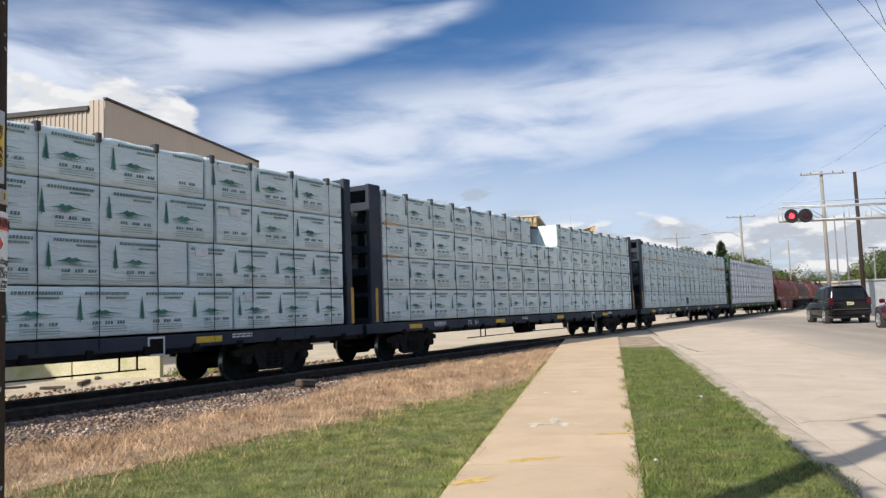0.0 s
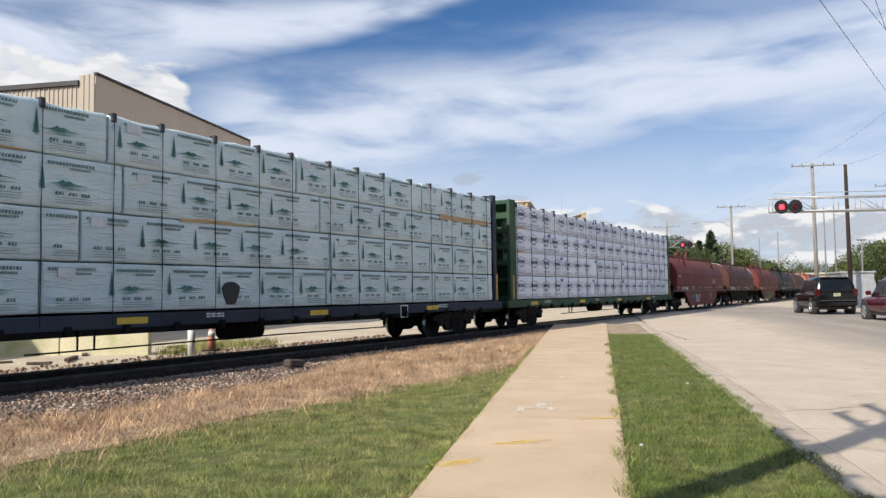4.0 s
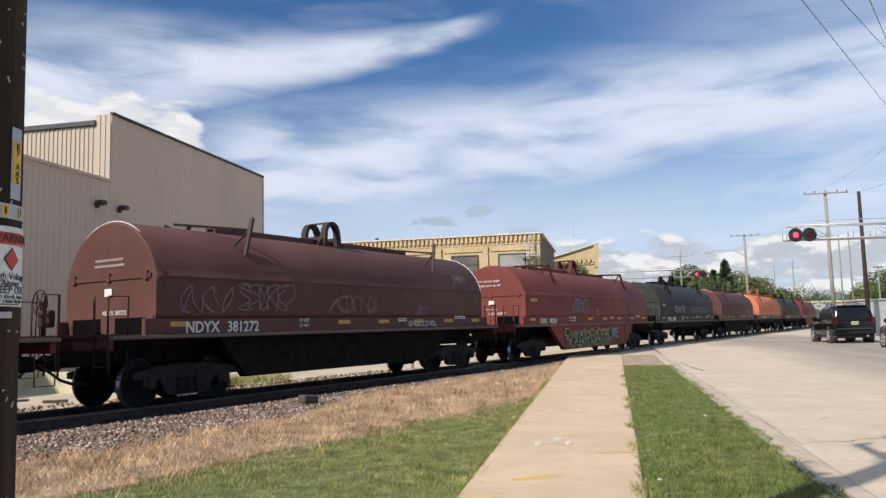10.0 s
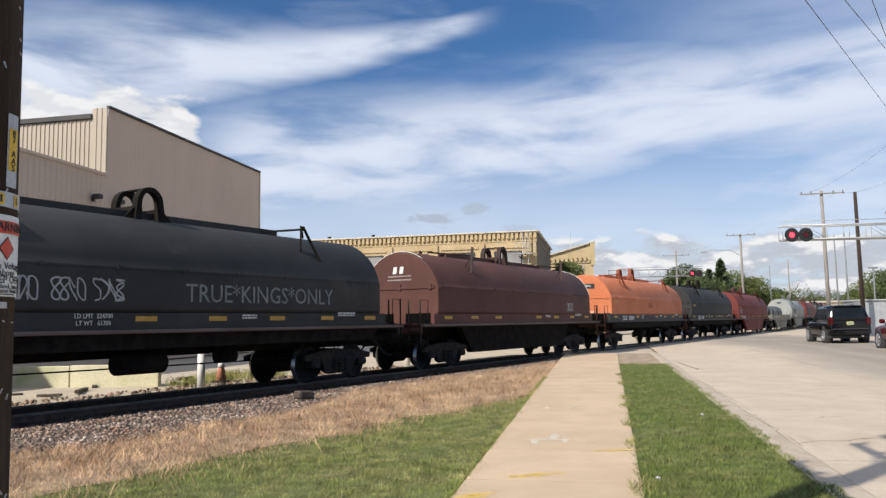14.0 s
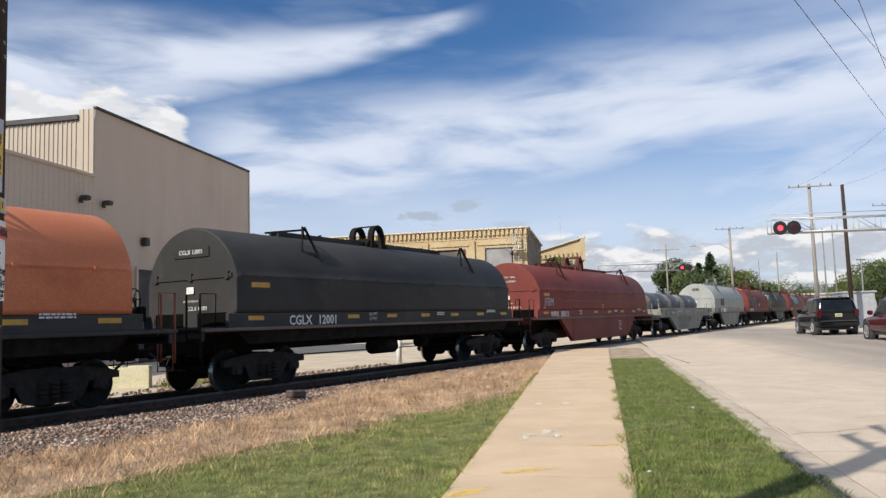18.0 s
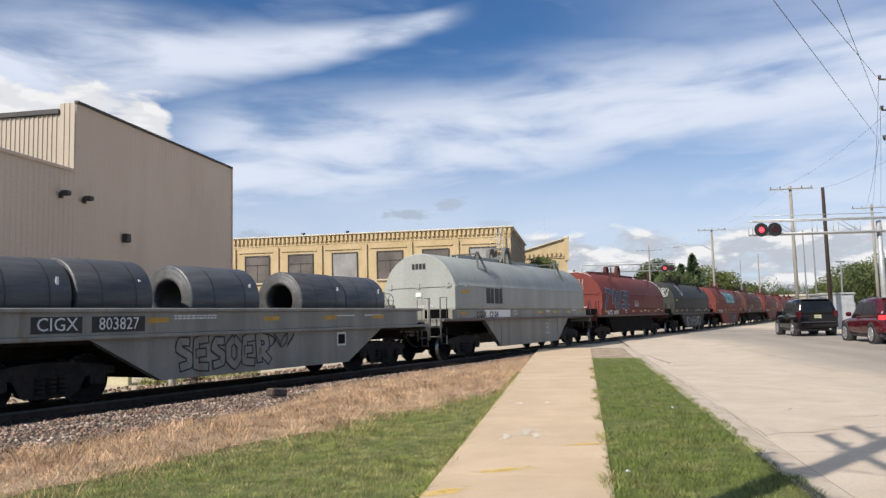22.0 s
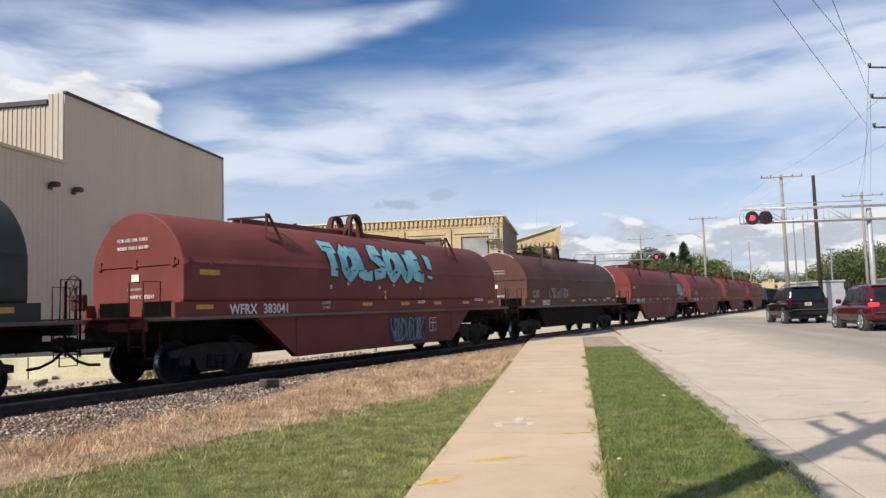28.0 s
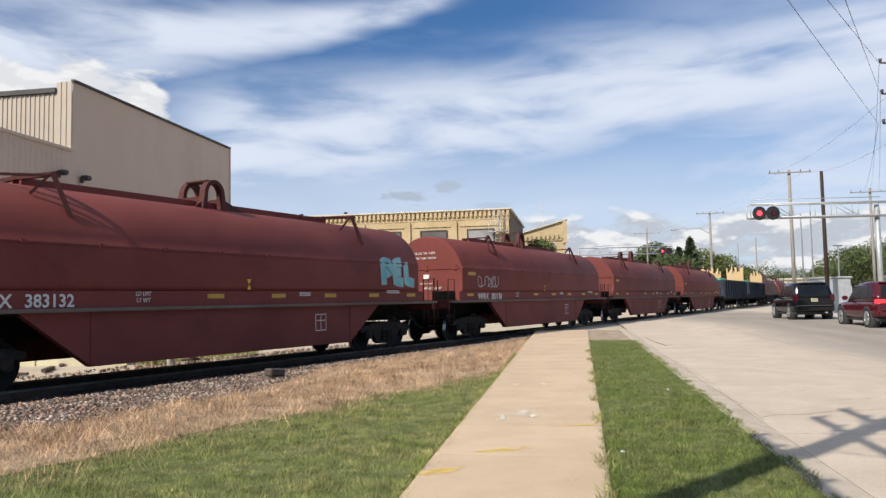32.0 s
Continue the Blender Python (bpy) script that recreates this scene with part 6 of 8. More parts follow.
rng = np.random.default_rng(11)


def clumps(x, y):
    """How lush the grass stands, place by place."""
    w = np.sin(x * 7.1 + 2.2 * np.sin(y * 3.3)) * np.sin(y * 6.3 + 1.7 * np.sin(x * 4.1))
    return 1.0 + 0.35 * w + 0.3 * np.sin(x * 1.9 + y * 0.7) * np.sin(y * 2.3 - x)


US = np.arange(-14, 31, 0.25)
GREEN, STONES, SIDE = (np.array([f(u) for u in US]) for f in (green_edge, stone_edge, walk_side))


def strewn(count, u0, u1, s0, s1, keep):
    """Random places in a stretch along the track, kept where keep(u, s) holds."""
    u, s = rng.uniform(u0, u1, count), rng.uniform(s0, s1, count)
    ok = keep(u, s)
    u, s = u[ok], s[ok]
    x, y = RUN.x * u - NEAR.x * s, RUN.y * u - NEAR.y * s
    t, q, w = np.clip((s - 11.2) / 1.8, 0, 1), np.clip((s - 15.8) / 1.7, 0, 1), np.clip((u - 24) / 5, 0, 1)
    return x, y, -(0.14 - 0.12 * w * w * (3 - 2 * w)) * t * t * (3 - 2 * t) * (1 - q * q * (3 - 2 * q))


def edges(u):
    return np.interp(u, US, GREEN), np.interp(u, US, STONES), np.interp(u, US, SIDE)


x, y, z = strewn(420000, 1.0, 13.6, -1.0, 7.2, lambda u, s: (s < edges(u)[0] + rng.normal(0, 0.30, len(u))) & (s > edges(u)[2] - 0.03))
far = np.hypot(x, y)
ok = rng.random(len(x)) < np.clip(9.0 / far, 0.25, 1)
x, y, z = x[ok], y[ok], z[ok]
n = len(x)
blades("grass", x, y, z, rng.uniform(0.018, 0.042, n) * clumps(x, y) * (1 + 0.7 * (rng.random(n) < 0.05)), rng.uniform(0.002, 0.0042, n), 0.75, M_BLADE, lawn, "mown grass blades", rng)
# verge
v = rng.uniform(-2.5, 19.8, 190000)
keep = rng.random(len(v)) < np.clip(6.0 / (v + 6.0), 0.12, 1)
v = v[keep]
fringe = 1.565 + 0.05 * np.sin(v * 2.7) * np.sin(v * 1.1 + 0.4) + 0.03 * np.sin(v * 9.1)
a = -1.49 + 0.002 * v + fringe * rng.random(len(v)) - 0.04 + 0.05 * (rng.random(len(v)) < 0.02) * rng.random(len(v))
x, y = KERB.x + RIGHT.x * a + ALONG.x * v, KERB.y + RIGHT.y * a + ALONG.y * v
n = len(x)
blades("grass", x, y, np.full(n, 0.01), rng.uniform(0.026, 0.058, n) * clumps(x, y), rng.uniform(0.0022, 0.0045, n), 0.85, M_VERGE_BLADE, verge, "mown grass blades", rng)
# tufts that lean over the footway
v = np.repeat(np.array([-0.6, 0.5, 2.9, 4.6, 6.9, 8.2, 11.5, 14.2]), 110) + rng.normal(0, 0.16, 880)
a = -1.50 + np.abs(rng.normal(0, 0.05, 880)) - 0.10 * rng.random(880)
x, y = KERB.x + RIGHT.x * a + ALONG.x * v, KERB.y + RIGHT.y * a + ALONG.y * v
blades("tuft", x, y, np.full(880, 0.02), rng.uniform(0.05, 0.10, 880), rng.uniform(0.004, 0.008, 880), 1.0, M_BLADE, verge, "longer tufts along the footway", rng)
# tufts along the other edge of the footway
v = rng.uniform(-2.5, 14.0, 5200)
a = -3.0 - 0.0245 * (v + 0.23) + np.abs(rng.normal(0, 0.045, 5200)) * (0.4 + rng.random(5200)) - 0.06
x, y = KERB.x + RIGHT.x * a + ALONG.x * v, KERB.y + RIGHT.y * a + ALONG.y * v
blades("tuft", x, y, np.full(5200, 0.01), rng.uniform(0.03, 0.07, 5200), rng.uniform(0.003, 0.007, 5200), 1.2, M_BLADE, lawn, "ragged grass over the footway's edge", rng)
# dry grass
x, y, z = strewn(170000, 2.0, 29.0, 5.5, 11.2, lambda u, s: (s > edges(u)[0] - np.abs(rng.normal(0, 0.38, len(u)))) & (s < edges(u)[1] + rng.normal(0, 0.12, len(u))) & (s > edges(u)[2]))
far = np.hypot(x, y)
ok = rng.random(len(x)) < np.clip(11.0 / far, 0.2, 1)
x, y, z = x[ok], y[ok], z[ok]
n = len(x)
blades("straw", x, y, z, (0.025 + 0.12 * rng.random(n) ** 1.6) * clumps(x * 0.7, y * 0.7), rng.uniform(0.003, 0.0075, n), 0.95, M_STRAW, dry, "dry bent stalks", rng)


def stones(name, x, y, z, size, material, label, parent=None):
    """Angular broken stones: a jagged eight-cornered block at each place."""
    n = len(x)
    corners = np.array([(i, j, k) for i in (-1, 1) for j in (-1, 1) for k in (-1, 1)], float)
    pts = corners[None] * size[:, None, None] * rng.uniform(0.35, 1.0, (n, 8, 3)) * np.array([1.0, 1.0, 0.75])
    turn = rng.uniform(0, 2 * np.pi, n)
    c, s = np.cos(turn)[:, None], np.sin(turn)[:, None]
    px, py = pts[..., 0] * c - pts[..., 1] * s, pts[..., 0] * s + pts[..., 1] * c
    verts = np.stack([px + x[:, None], py + y[:, None], pts[..., 2] + z[:, None]], -1).reshape(-1, 3)
    quads = np.array([(0, 1, 3, 2), (4, 6, 7, 5), (0, 4, 5, 1), (2, 3, 7, 6), (0, 2, 6, 4), (1, 5, 7, 3)])
    faces = (np.arange(n)[:, None, None] * 8 + quads[None]).reshape(-1, 4)
    return joined(name, verts, faces, material, parent, label, "stones")


x, y, z = strewn(70000, 1.0, 33.0, 8.4, 13.4, lambda u, s: (s > edges(u)[1] - np.abs(rng.normal(0, 0.25, len(u)))))
near_ = rng.random(len(x)) < np.clip(13.0 / np.hypot(x, y), 0.3, 1)
x, y, z = x[near_], y[near_], z[near_]
# stones close to the rail get the shade-darkened colour
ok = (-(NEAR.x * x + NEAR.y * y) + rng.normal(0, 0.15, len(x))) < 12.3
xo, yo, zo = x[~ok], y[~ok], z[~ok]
stones("ballast_stones", xo, yo, zo - 0.037 + rng.normal(0, 0.008, len(xo)), 0.006 + 0.034 * rng.random(len(xo)) ** 2.8, M_SHADE_STONE, "dark ballast stones beside the rail, deepened with shade")
x, y, z = x[ok], y[ok], z[ok]
stones("ballast_stones", x, y, z - 0.037 + rng.normal(0, 0.008, len(x)), 0.005 + 0.030 * rng.random(len(x)) ** 2.6, M_STONE_BIT, "loose angular ballast stones")
x, y, z = strewn(2500, 2.0, 24.0, 15.4, 16.8, lambda u, s: s > 0)
stones("ballast_stones", x, y, z - 0.04, rng.uniform(0.02, 0.05, len(x)), M_STONE_BIT, "loose ballast stones beyond the rails")


def leaf_cloud(centres, radii, count, size, squash=0.8):
    """Small leaf faces strewn through the shells of some round clumps."""
    which = rng.integers(0, len(centres), count)
    way = rng.normal(size=(count, 3))
    way /= np.linalg.norm(way, axis=1, keepdims=True)
    at = centres[which] + way * (radii[which] * rng.uniform(0.55, 1.08, count))[:, None] * np.array([1, 1, squash])
    u = rng.normal(size=(count, 3))
    u /= np.linalg.norm(u, axis=1, keepdims=True)
    w = np.cross(u, rng.normal(size=(count, 3)))
    w /= np.linalg.norm(w, axis=1, keepdims=True)
    s = size * rng.uniform(0.5, 1.2, count)[:, None]
    verts = np.stack([at - u * s, at - w * s * 0.6, at + u * s, at + w * s * 0.6], 1).reshape(-1, 3)
    return verts, np.arange(count * 4).reshape(-1, 4)


def tree(x, y, high, wide, material, label, count=2600, size=0.42, name="tree"):
    """A tapered trunk with limbs and a crown of leaf clumps."""
    ob = thing(name, label, "tree", pose(x, y, 0), group="trees")
    wood = Mesh().rod((0, 0, -0.2), (0.1, 0, high * 0.45), high * 0.028, high * 0.018, 8)
    spots = []
    for k in range(9):
        a, r = rng.uniform(0, 2 * np.pi), wide * rng.uniform(0.12, 0.34)
        p = (r * math.cos(a), r * math.sin(a), high * rng.uniform(0.42, 0.82))
        spots.append(p)
        wood.rod((0.1, 0, high * rng.uniform(0.25, 0.44)), p, high * 0.012, high * 0.005, 6)
    spots.append((0, 0, high * 0.84))
    part("trunk", wood, M_BARK, ob)
    radii = np.array([wide * rng.uniform(0.16, 0.27) for _ in spots])
    verts, faces = leaf_cloud(np.array(spots), radii, count, size)
    joined("crown", verts, faces, material, ob, kind="")
    return ob


def conifer(x, y, high, wide, label):
    """A pointed conifer: whorls of drooping boughs, each a spray of small needles."""
    ob = thing("tree", label, "tree", pose(x, y, 0), group="trees")
    wood, at, out = Mesh().rod((0, 0, -0.2), (0, 0, high * 0.97), high * 0.022, 0.03, 8), [], []
    for k in range(26):
        t = k / 25
        z, reach = high * (0.14 + 0.84 * t), wide / 2 * (1 - t) ** 0.9 * rng.uniform(0.75, 1.1) + 0.12
        for q in range(9):
            a = 2 * math.pi * (q + rng.uniform(-0.3, 0.3)) / 9 + k * 0.7
            long = reach * rng.uniform(0.7, 1.1)
            c, s = math.cos(a), math.sin(a)
            for i in range(10):
                w = rng.uniform(0.25, 1.0)
                spread = 0.25 * long * w * rng.uniform(-1, 1)
                at.append((c * long * w - s * spread, s * long * w + c * spread, z - 0.22 * long * w * w + rng.uniform(-0.12, 0.12)))
                out.append((c + rng.uniform(-0.6, 0.6), s + rng.uniform(-0.6, 0.6), rng.uniform(-0.2, 0.5)))
    part("trunk", wood, M_BARK, ob)
    at, out = np.array(at), np.array(out) * 0.34
    side = np.cross(out, rng.normal(size=out.shape)) * 0.55
    verts = np.stack([at - out * 0.5, at - side, at + out, at + side], 1).reshape(-1, 3)
    joined("crown", verts, np.arange(len(at) * 4).reshape(-1, 4), M_NEEDLE, ob, kind="")


def at_bearing(az, d):
    return d * math.sin(radians(az)), d * math.cos(radians(az))


for az, d, high, wide, leaf, what in (
    (7.4, 82, 8.2, 5.2, M_LEAF_BRIGHT, "bushy green tree beside the brick factory"),
    (9.2, 86, 4.4, 4.5, M_LEAF_BRIGHT, "low bushy tree by the brick annex"),
    (15.9, 150, 12.0, 9.0, M_LEAF, "broad leafy tree far behind the crossing"),
    (17.2, 155, 9.5, 8.0, M_LEAF, "broad leafy tree far behind the crossing"),
    (16.7, 122, 9.2, 7.5, M_LEAF, "tall rounded tree behind the crossing signal"),
    (19.1, 140, 9.0, 11.0, M_LEAF_BRIGHT, "wide sunlit tree behind the crossing"),
    (20.6, 145, 8.0, 9.0, M_LEAF_BRIGHT, "wide sunlit tree behind the crossing"),
    (21.8, 160, 6.5, 9.0, M_LEAF, "low leafy tree far behind the crossing"),
    (23.3, 230, 8.5, 16.0, M_LEAF, "distant leafy tree along the street"),
    (25.0, 240, 8.0, 16.0, M_LEAF, "distant leafy tree along the street"),
    (26.9, 115, 5.6, 6.5, M_LEAF_BRIGHT, "leafy tree across the street"),
    (28.4, 110, 7.0, 8.5, M_LEAF, "leafy tree across the street"),
    (30.0, 112, 7.8, 9.0, M_LEAF_BRIGHT, "leafy tree across the street"),
    (31.9, 108, 8.2, 9.0, M_LEAF, "leafy tree across the street"),
    (34.0, 105, 8.6, 9.0, M_LEAF, "leafy tree across the street"),
):
    tree(*at_bearing(az, d), high, wide, leaf, what, 10000 if d < 200 else 5000, 0.15 if d < 130 else 0.21)
conifer(*at_bearing(18.3, 128), 10.6, 8.0, "tall dark conifer behind the crossing")
conifer(*at_bearing(17.5, 135), 9.6, 7.0, "dark conifer behind the crossing")
# woods along the horizon
count = 60
az = rng.uniform(-60, 75, count)
d = rng.uniform(330, 480, count)
spots = np.stack([d * np.sin(np.radians(az)), d * np.cos(np.radians(az)), rng.uniform(2, 5, count)], 1)
verts, faces = leaf_cloud(spots, rng.uniform(7, 14, count), 16000, 1.4, 0.55)
joined("far_woods", verts, faces, M_LEAF, None, "distant line of green woods on the horizon", "woods")

# weeds beyond the track
wx, wy = rng.uniform(-8.0, -5.6, 2600), rng.uniform(19.9, 24.5, 2600)
ok = -(wx * NEAR.x + wy * NEAR.y) > 16.3
wx, wy = wx[ok], wy[ok]
weeds = blades("weeds", wx, wy, np.full(len(wx), -0.07), rng.uniform(0.06, 0.28, len(wx)), rng.uniform(0.008, 0.018, len(wx)), 0.7, M_BLADE, None, "tall yellow-green weeds by the low wall", rng)
tagged(weeds, "tall yellow-green weeds by the low wall", "weeds", kind="stuff")


# ---- more of the train ----
M_COIL = surface("coil_steel", (0.065, 0.065, 0.068), (0.10, 0.10, 0.103), 2.0, 0.48, 0.25, bump=0.03, grain=20, stretch=(0.4, 3, 3))
M_COIL_2 = surface("blue_grey_coil", (0.078, 0.08, 0.085), (0.115, 0.117, 0.122), 2.0, 0.46, 0.25, bump=0.03, grain=20, stretch=(0.4, 3, 3))
M_TAN_WOOD = surface("new_stakes", (0.58, 0.40, 0.20), (0.66, 0.48, 0.27), 3, 0.8, bump=0.2, stretch=(4, 4, 0.4))
M_TARP = surface("green_tarp", (0.03, 0.22, 0.12), (0.05, 0.30, 0.17), 3, 0.5, bump=0.2)


def coil(x0, x1, r, material):
    """A coil of sheet steel lying along the car, wound round an open eye."""
    mesh, seg, z = Mesh(), 36, 1.90
    inner = r * 0.56
    rings = []
    for x, q in ((x0 + 0.25, inner), (x0 + 0.01, inner), (x0, inner + 0.03), (x0 - 0.05, r * 0.64), (x0 - 0.01, r * 0.67), (x0 - 0.04, r * 0.74), (x0, r * 0.77), (x0 - 0.03, r * 0.84), (x0 + 0.005, r * 0.87), (x0 - 0.012, r * 0.94), (x0 + 0.01, r * 0.985), (x0 + 0.03, r), (x1 - 0.03, r), (x1, r * 0.985), (x1, inner), (x1 - 0.2, inner)):
        rings.append([(x, q * math.cos(2 * math.pi * i / seg), z + q * math.sin(2 * math.pi * i / seg)) for i in range(seg)])
    return mesh.loft(rings, caps=False)


def open_coil_car():
    L = 13.2
    car = thing("coil_car", "pale grey open coil car with dark steel coils and graffiti", "coil car", group="coil cars")
    for k, (a, b, r, m) in enumerate(((-0.1, 1.82, 0.80, M_COIL), (1.9, 3.7, 0.84, M_COIL), (4.8, 7.0, 0.82, M_COIL_2), (8.65, 10.6, 0.82, M_COIL), (10.66, 12.7, 0.80, M_COIL_2))):
        roll = part("steel_coil", coil(a, b, r, m), m, car, "dark coil of sheet steel, strapped")
        band = Mesh()
        for x in (a + (b - a) * 0.3, a + (b - a) * 0.75):
            seg = 30
            ring = [[(xx, (r + 0.006) * math.cos(2 * math.pi * i / seg), 1.90 + (r + 0.006) * math.sin(2 * math.pi * i / seg)) for i in range(seg)] for xx in (x, x + 0.035)]
            band.loft(ring, caps=False)
        part("strap", band, M_STRAP, roll, "thin steel straps")
        part("paper_tag", Mesh().box(b - 0.32, b - 0.26, -0.76, -0.74, 2.05, 2.30, 0.004), M_WHITE, roll)
    for side in (-1, 1):
        y0, y1 = sorted((side * 1.40, side * 1.49))
        wall = part("side_wall", Mesh().box(-0.3, L + 0.3, y0, y1, 1.16, 1.60, 0.01), GREY, car)
        y0, y1 = sorted((side * 1.36, side * 1.54))
        part("top_rail", Mesh().box(-0.6, L + 0.6, y0, y1, 1.59, 1.68, 0.02), GREY, wall)
        y0, y1 = sorted((side * 1.38, side * 1.56))
        part("lower_lip", Mesh().box(-0.9, L + 0.9, y0, y1, 1.08, 1.16, 0.015), GREY, wall)
        y0, y1 = sorted((side * 1.30, side * 1.47))
        part("trough_side", Mesh().prism([(1.7, 1.10), (3.4, 0.20), (L - 3.4, 0.20), (L - 1.7, 1.10)], y0, y1), GREY, car, "deep sloping trough side plate")
    part("trough_floor", Mesh().box(0, L, -1.4, 1.4, 1.0, 1.2).prism([(1.7, 1.10), (3.4, 0.25), (L - 3.4, 0.25), (L - 1.7, 1.10)], -1.2, 1.2), M_IRON, car)
    part("underframe", Mesh().box(-1.02, L + 1.02, -0.4, 0.4, 0.72, 1.1, 0.03).box(-1.02, L + 1.02, -1.42, 1.42, 1.02, 1.10, 0.02), M_IRON, car)
    for x, out in ((-1.02, -1), (L + 1.02, 1)):
        part("end_sill", Mesh().box(min(x, x - out * 0.12), max(x, x - out * 0.12), -1.46, 1.46, 0.95, 1.22, 0.02), GREY, car)
        part("end_wall", Mesh().box(min(x - out * 0.72, x - out * 0.66), max(x - out * 0.72, x - out * 0.66), -1.42, 1.42, 1.2, 1.62), GREY, car)
        part("walkway_plate", Mesh().box(min(x, x - out * 0.7), max(x, x - out * 0.7), -1.4, 1.4, 1.22, 1.25), GREY, car)
        for y in (-1.46, 1.46):
            part("corner_ladder", corner_ladder(x + out * 0.02, out, 0.6, 1.2, 2.0, y), GREY, car)
    for x in (3.0, 6.4, 8.7, 11.0):
        part("reflector", Mesh().box(x, x + 0.55, -1.498, -1.492, 1.38, 1.48), M_REFLECT, car, "orange reflective strip")
    part("number_panel", Mesh().box(0.55, 1.55, -1.497, -1.491, 1.22, 1.52).box(1.75, 2.95, -1.497, -1.491, 1.22, 1.52), M_BLACK, car)
    lettering("reporting_mark", "CIGX", 0.34, M_STENCIL, car, Matrix.Translation((1.05, -1.501, 1.37)), "white car number on black")
    lettering("reporting_mark", "803827", 0.34, M_STENCIL, car, Matrix.Translation((2.35, -1.501, 1.37)), "white car number on black", 0.9)
    part("tag_panel", Mesh().box(9.3, 9.7, -1.478, -1.472, 0.66, 1.02).box(9.35, 9.65, -1.481, -1.476, 0.71, 0.97, slot=1), [M_STENCIL, M_IRON], car)
    stencil(car, [(3.7, 1.5, 1.2, 2), (9.2, 1.46, 0.9, 1), (10.6, 1.46, 0.8, 1)], -1.497)
    running_gear(car, (1.2, L - 1.2), -1.75, L + 1.75)
    CARS.append((car, 70.15))


open_coil_car()


def gondola(s, seed):
    L, pick = 15.8, random.Random(seed)
    car = thing("gondola", "dark green gondola with new wooden stakes standing above its sides", "gondola car", group="gondolas")
    for side in (-1, 1):
        y0, y1 = sorted((side * 1.38, side * 1.45))
        wall = part("side_wall", Mesh().box(0, L, y0, y1, 1.0, 2.75), NAVY, car)
        for k in range(12):
            x = 0.1 + k * (L - 0.3) / 11
            y0, y1 = sorted((side * 1.44, side * 1.56))
            part("rib", Mesh().box(x, x + 0.14, y0, y1, 1.0, 2.75, 0.015), NAVY, wall)
        y0, y1 = sorted((side * 1.36, side * 1.58))
        part("top_rail", Mesh().box(0, L, y0, y1, 2.72, 2.86, 0.02), NAVY, wall)
    part("floor", Mesh().box(-0.5, L + 0.5, -1.4, 1.4, 0.85, 1.02, 0.02).box(-1, L + 1, -0.4, 0.4, 0.6, 0.86), M_IRON, car)
    for x in (0, L - 0.08):
        part("end_wall", Mesh().box(x, x + 0.08, -1.4, 1.4, 1.0, 2.8), NAVY, car)
    part("tarpaulin", Mesh().box(0.3, 3.6, -1.3, 1.3, 2.2, 3.05, 0.2).box(9.0, 10.4, -1.3, 1.3, 2.2, 2.95, 0.2), M_TARP, car, "green sheet over part of the load")
    for k in range(15):
        x = 3.9 + k * 0.78
        for y in (-1.25, 1.25):
            part("stake", Mesh().bar((x, y, 1.1), (x + pick.uniform(-0.1, 0.1), y, 3.6 + pick.uniform(0, 0.9)), 0.12, 0.1), M_TAN_WOOD, car)
    running_gear(car, (1.4, L - 1.4), -0.75, L + 0.75)
    CARS.append((car, s))


gondola(247.4, 3)
gondola(264.9, 4)
for s, paint in ((282.6, BROWN), (299.6, RED)):
    CARS.append((coil_car("coil_car", "brown coil car far back in the train" if paint is BROWN else "red coil car far back in the train", 13.5, paint, paint, "flat", "", posts="post"), s))

# ---- graffiti and lettering on the cars ----
M_THINCHALK = surface("thin_chalk", (0.17, 0.19, 0.18), (0.24, 0.26, 0.25), 5, 0.8, bump=0.0)
M_CHALK = surface("chalk_spray", (0.33, 0.33, 0.34), (0.44, 0.44, 0.44), 5, 0.8, bump=0.0)
M_FAINT = surface("faint_spray", (0.14, 0.105, 0.10), (0.20, 0.16, 0.155), 5, 0.8, bump=0.0)
M_DULLBLUE = surface("dull_blue_spray", (0.10, 0.17, 0.20), (0.18, 0.26, 0.29), 2.5, 0.8, bump=0.0)
M_PINK = surface("pink_spray", (0.34, 0.08, 0.11), (0.42, 0.12, 0.15), 6, 0.8, bump=0.0)
M_DULLCHALK = surface("dull_chalk", (0.20, 0.17, 0.165), (0.27, 0.24, 0.235), 5, 0.8, bump=0.0)
M_SCUFF = surface("faint_scuff", (0.17, 0.07, 0.06), (0.20, 0.09, 0.08), 5, 0.8, bump=0.0)
M_SKYBLUE = surface("turquoise_spray", (0.16, 0.45, 0.50), (0.30, 0.60, 0.62), 1.4, 0.7, bump=0.0)
M_SLATEBLUE = surface("slate_spray", (0.03, 0.045, 0.08), (0.055, 0.075, 0.12), 1.2, 0.7, bump=0.0)
M_CYAN = surface("blue_spray", (0.05, 0.22, 0.38), (0.08, 0.30, 0.48), 3, 0.8, bump=0.0)
M_LIME = surface("lime_spray", (0.38, 0.42, 0.10), (0.55, 0.58, 0.20), 2, 0.8, bump=0.0)
M_INK = surface("black_spray", (0.02, 0.02, 0.022), (0.035, 0.035, 0.04), 3, 0.7, bump=0.0)


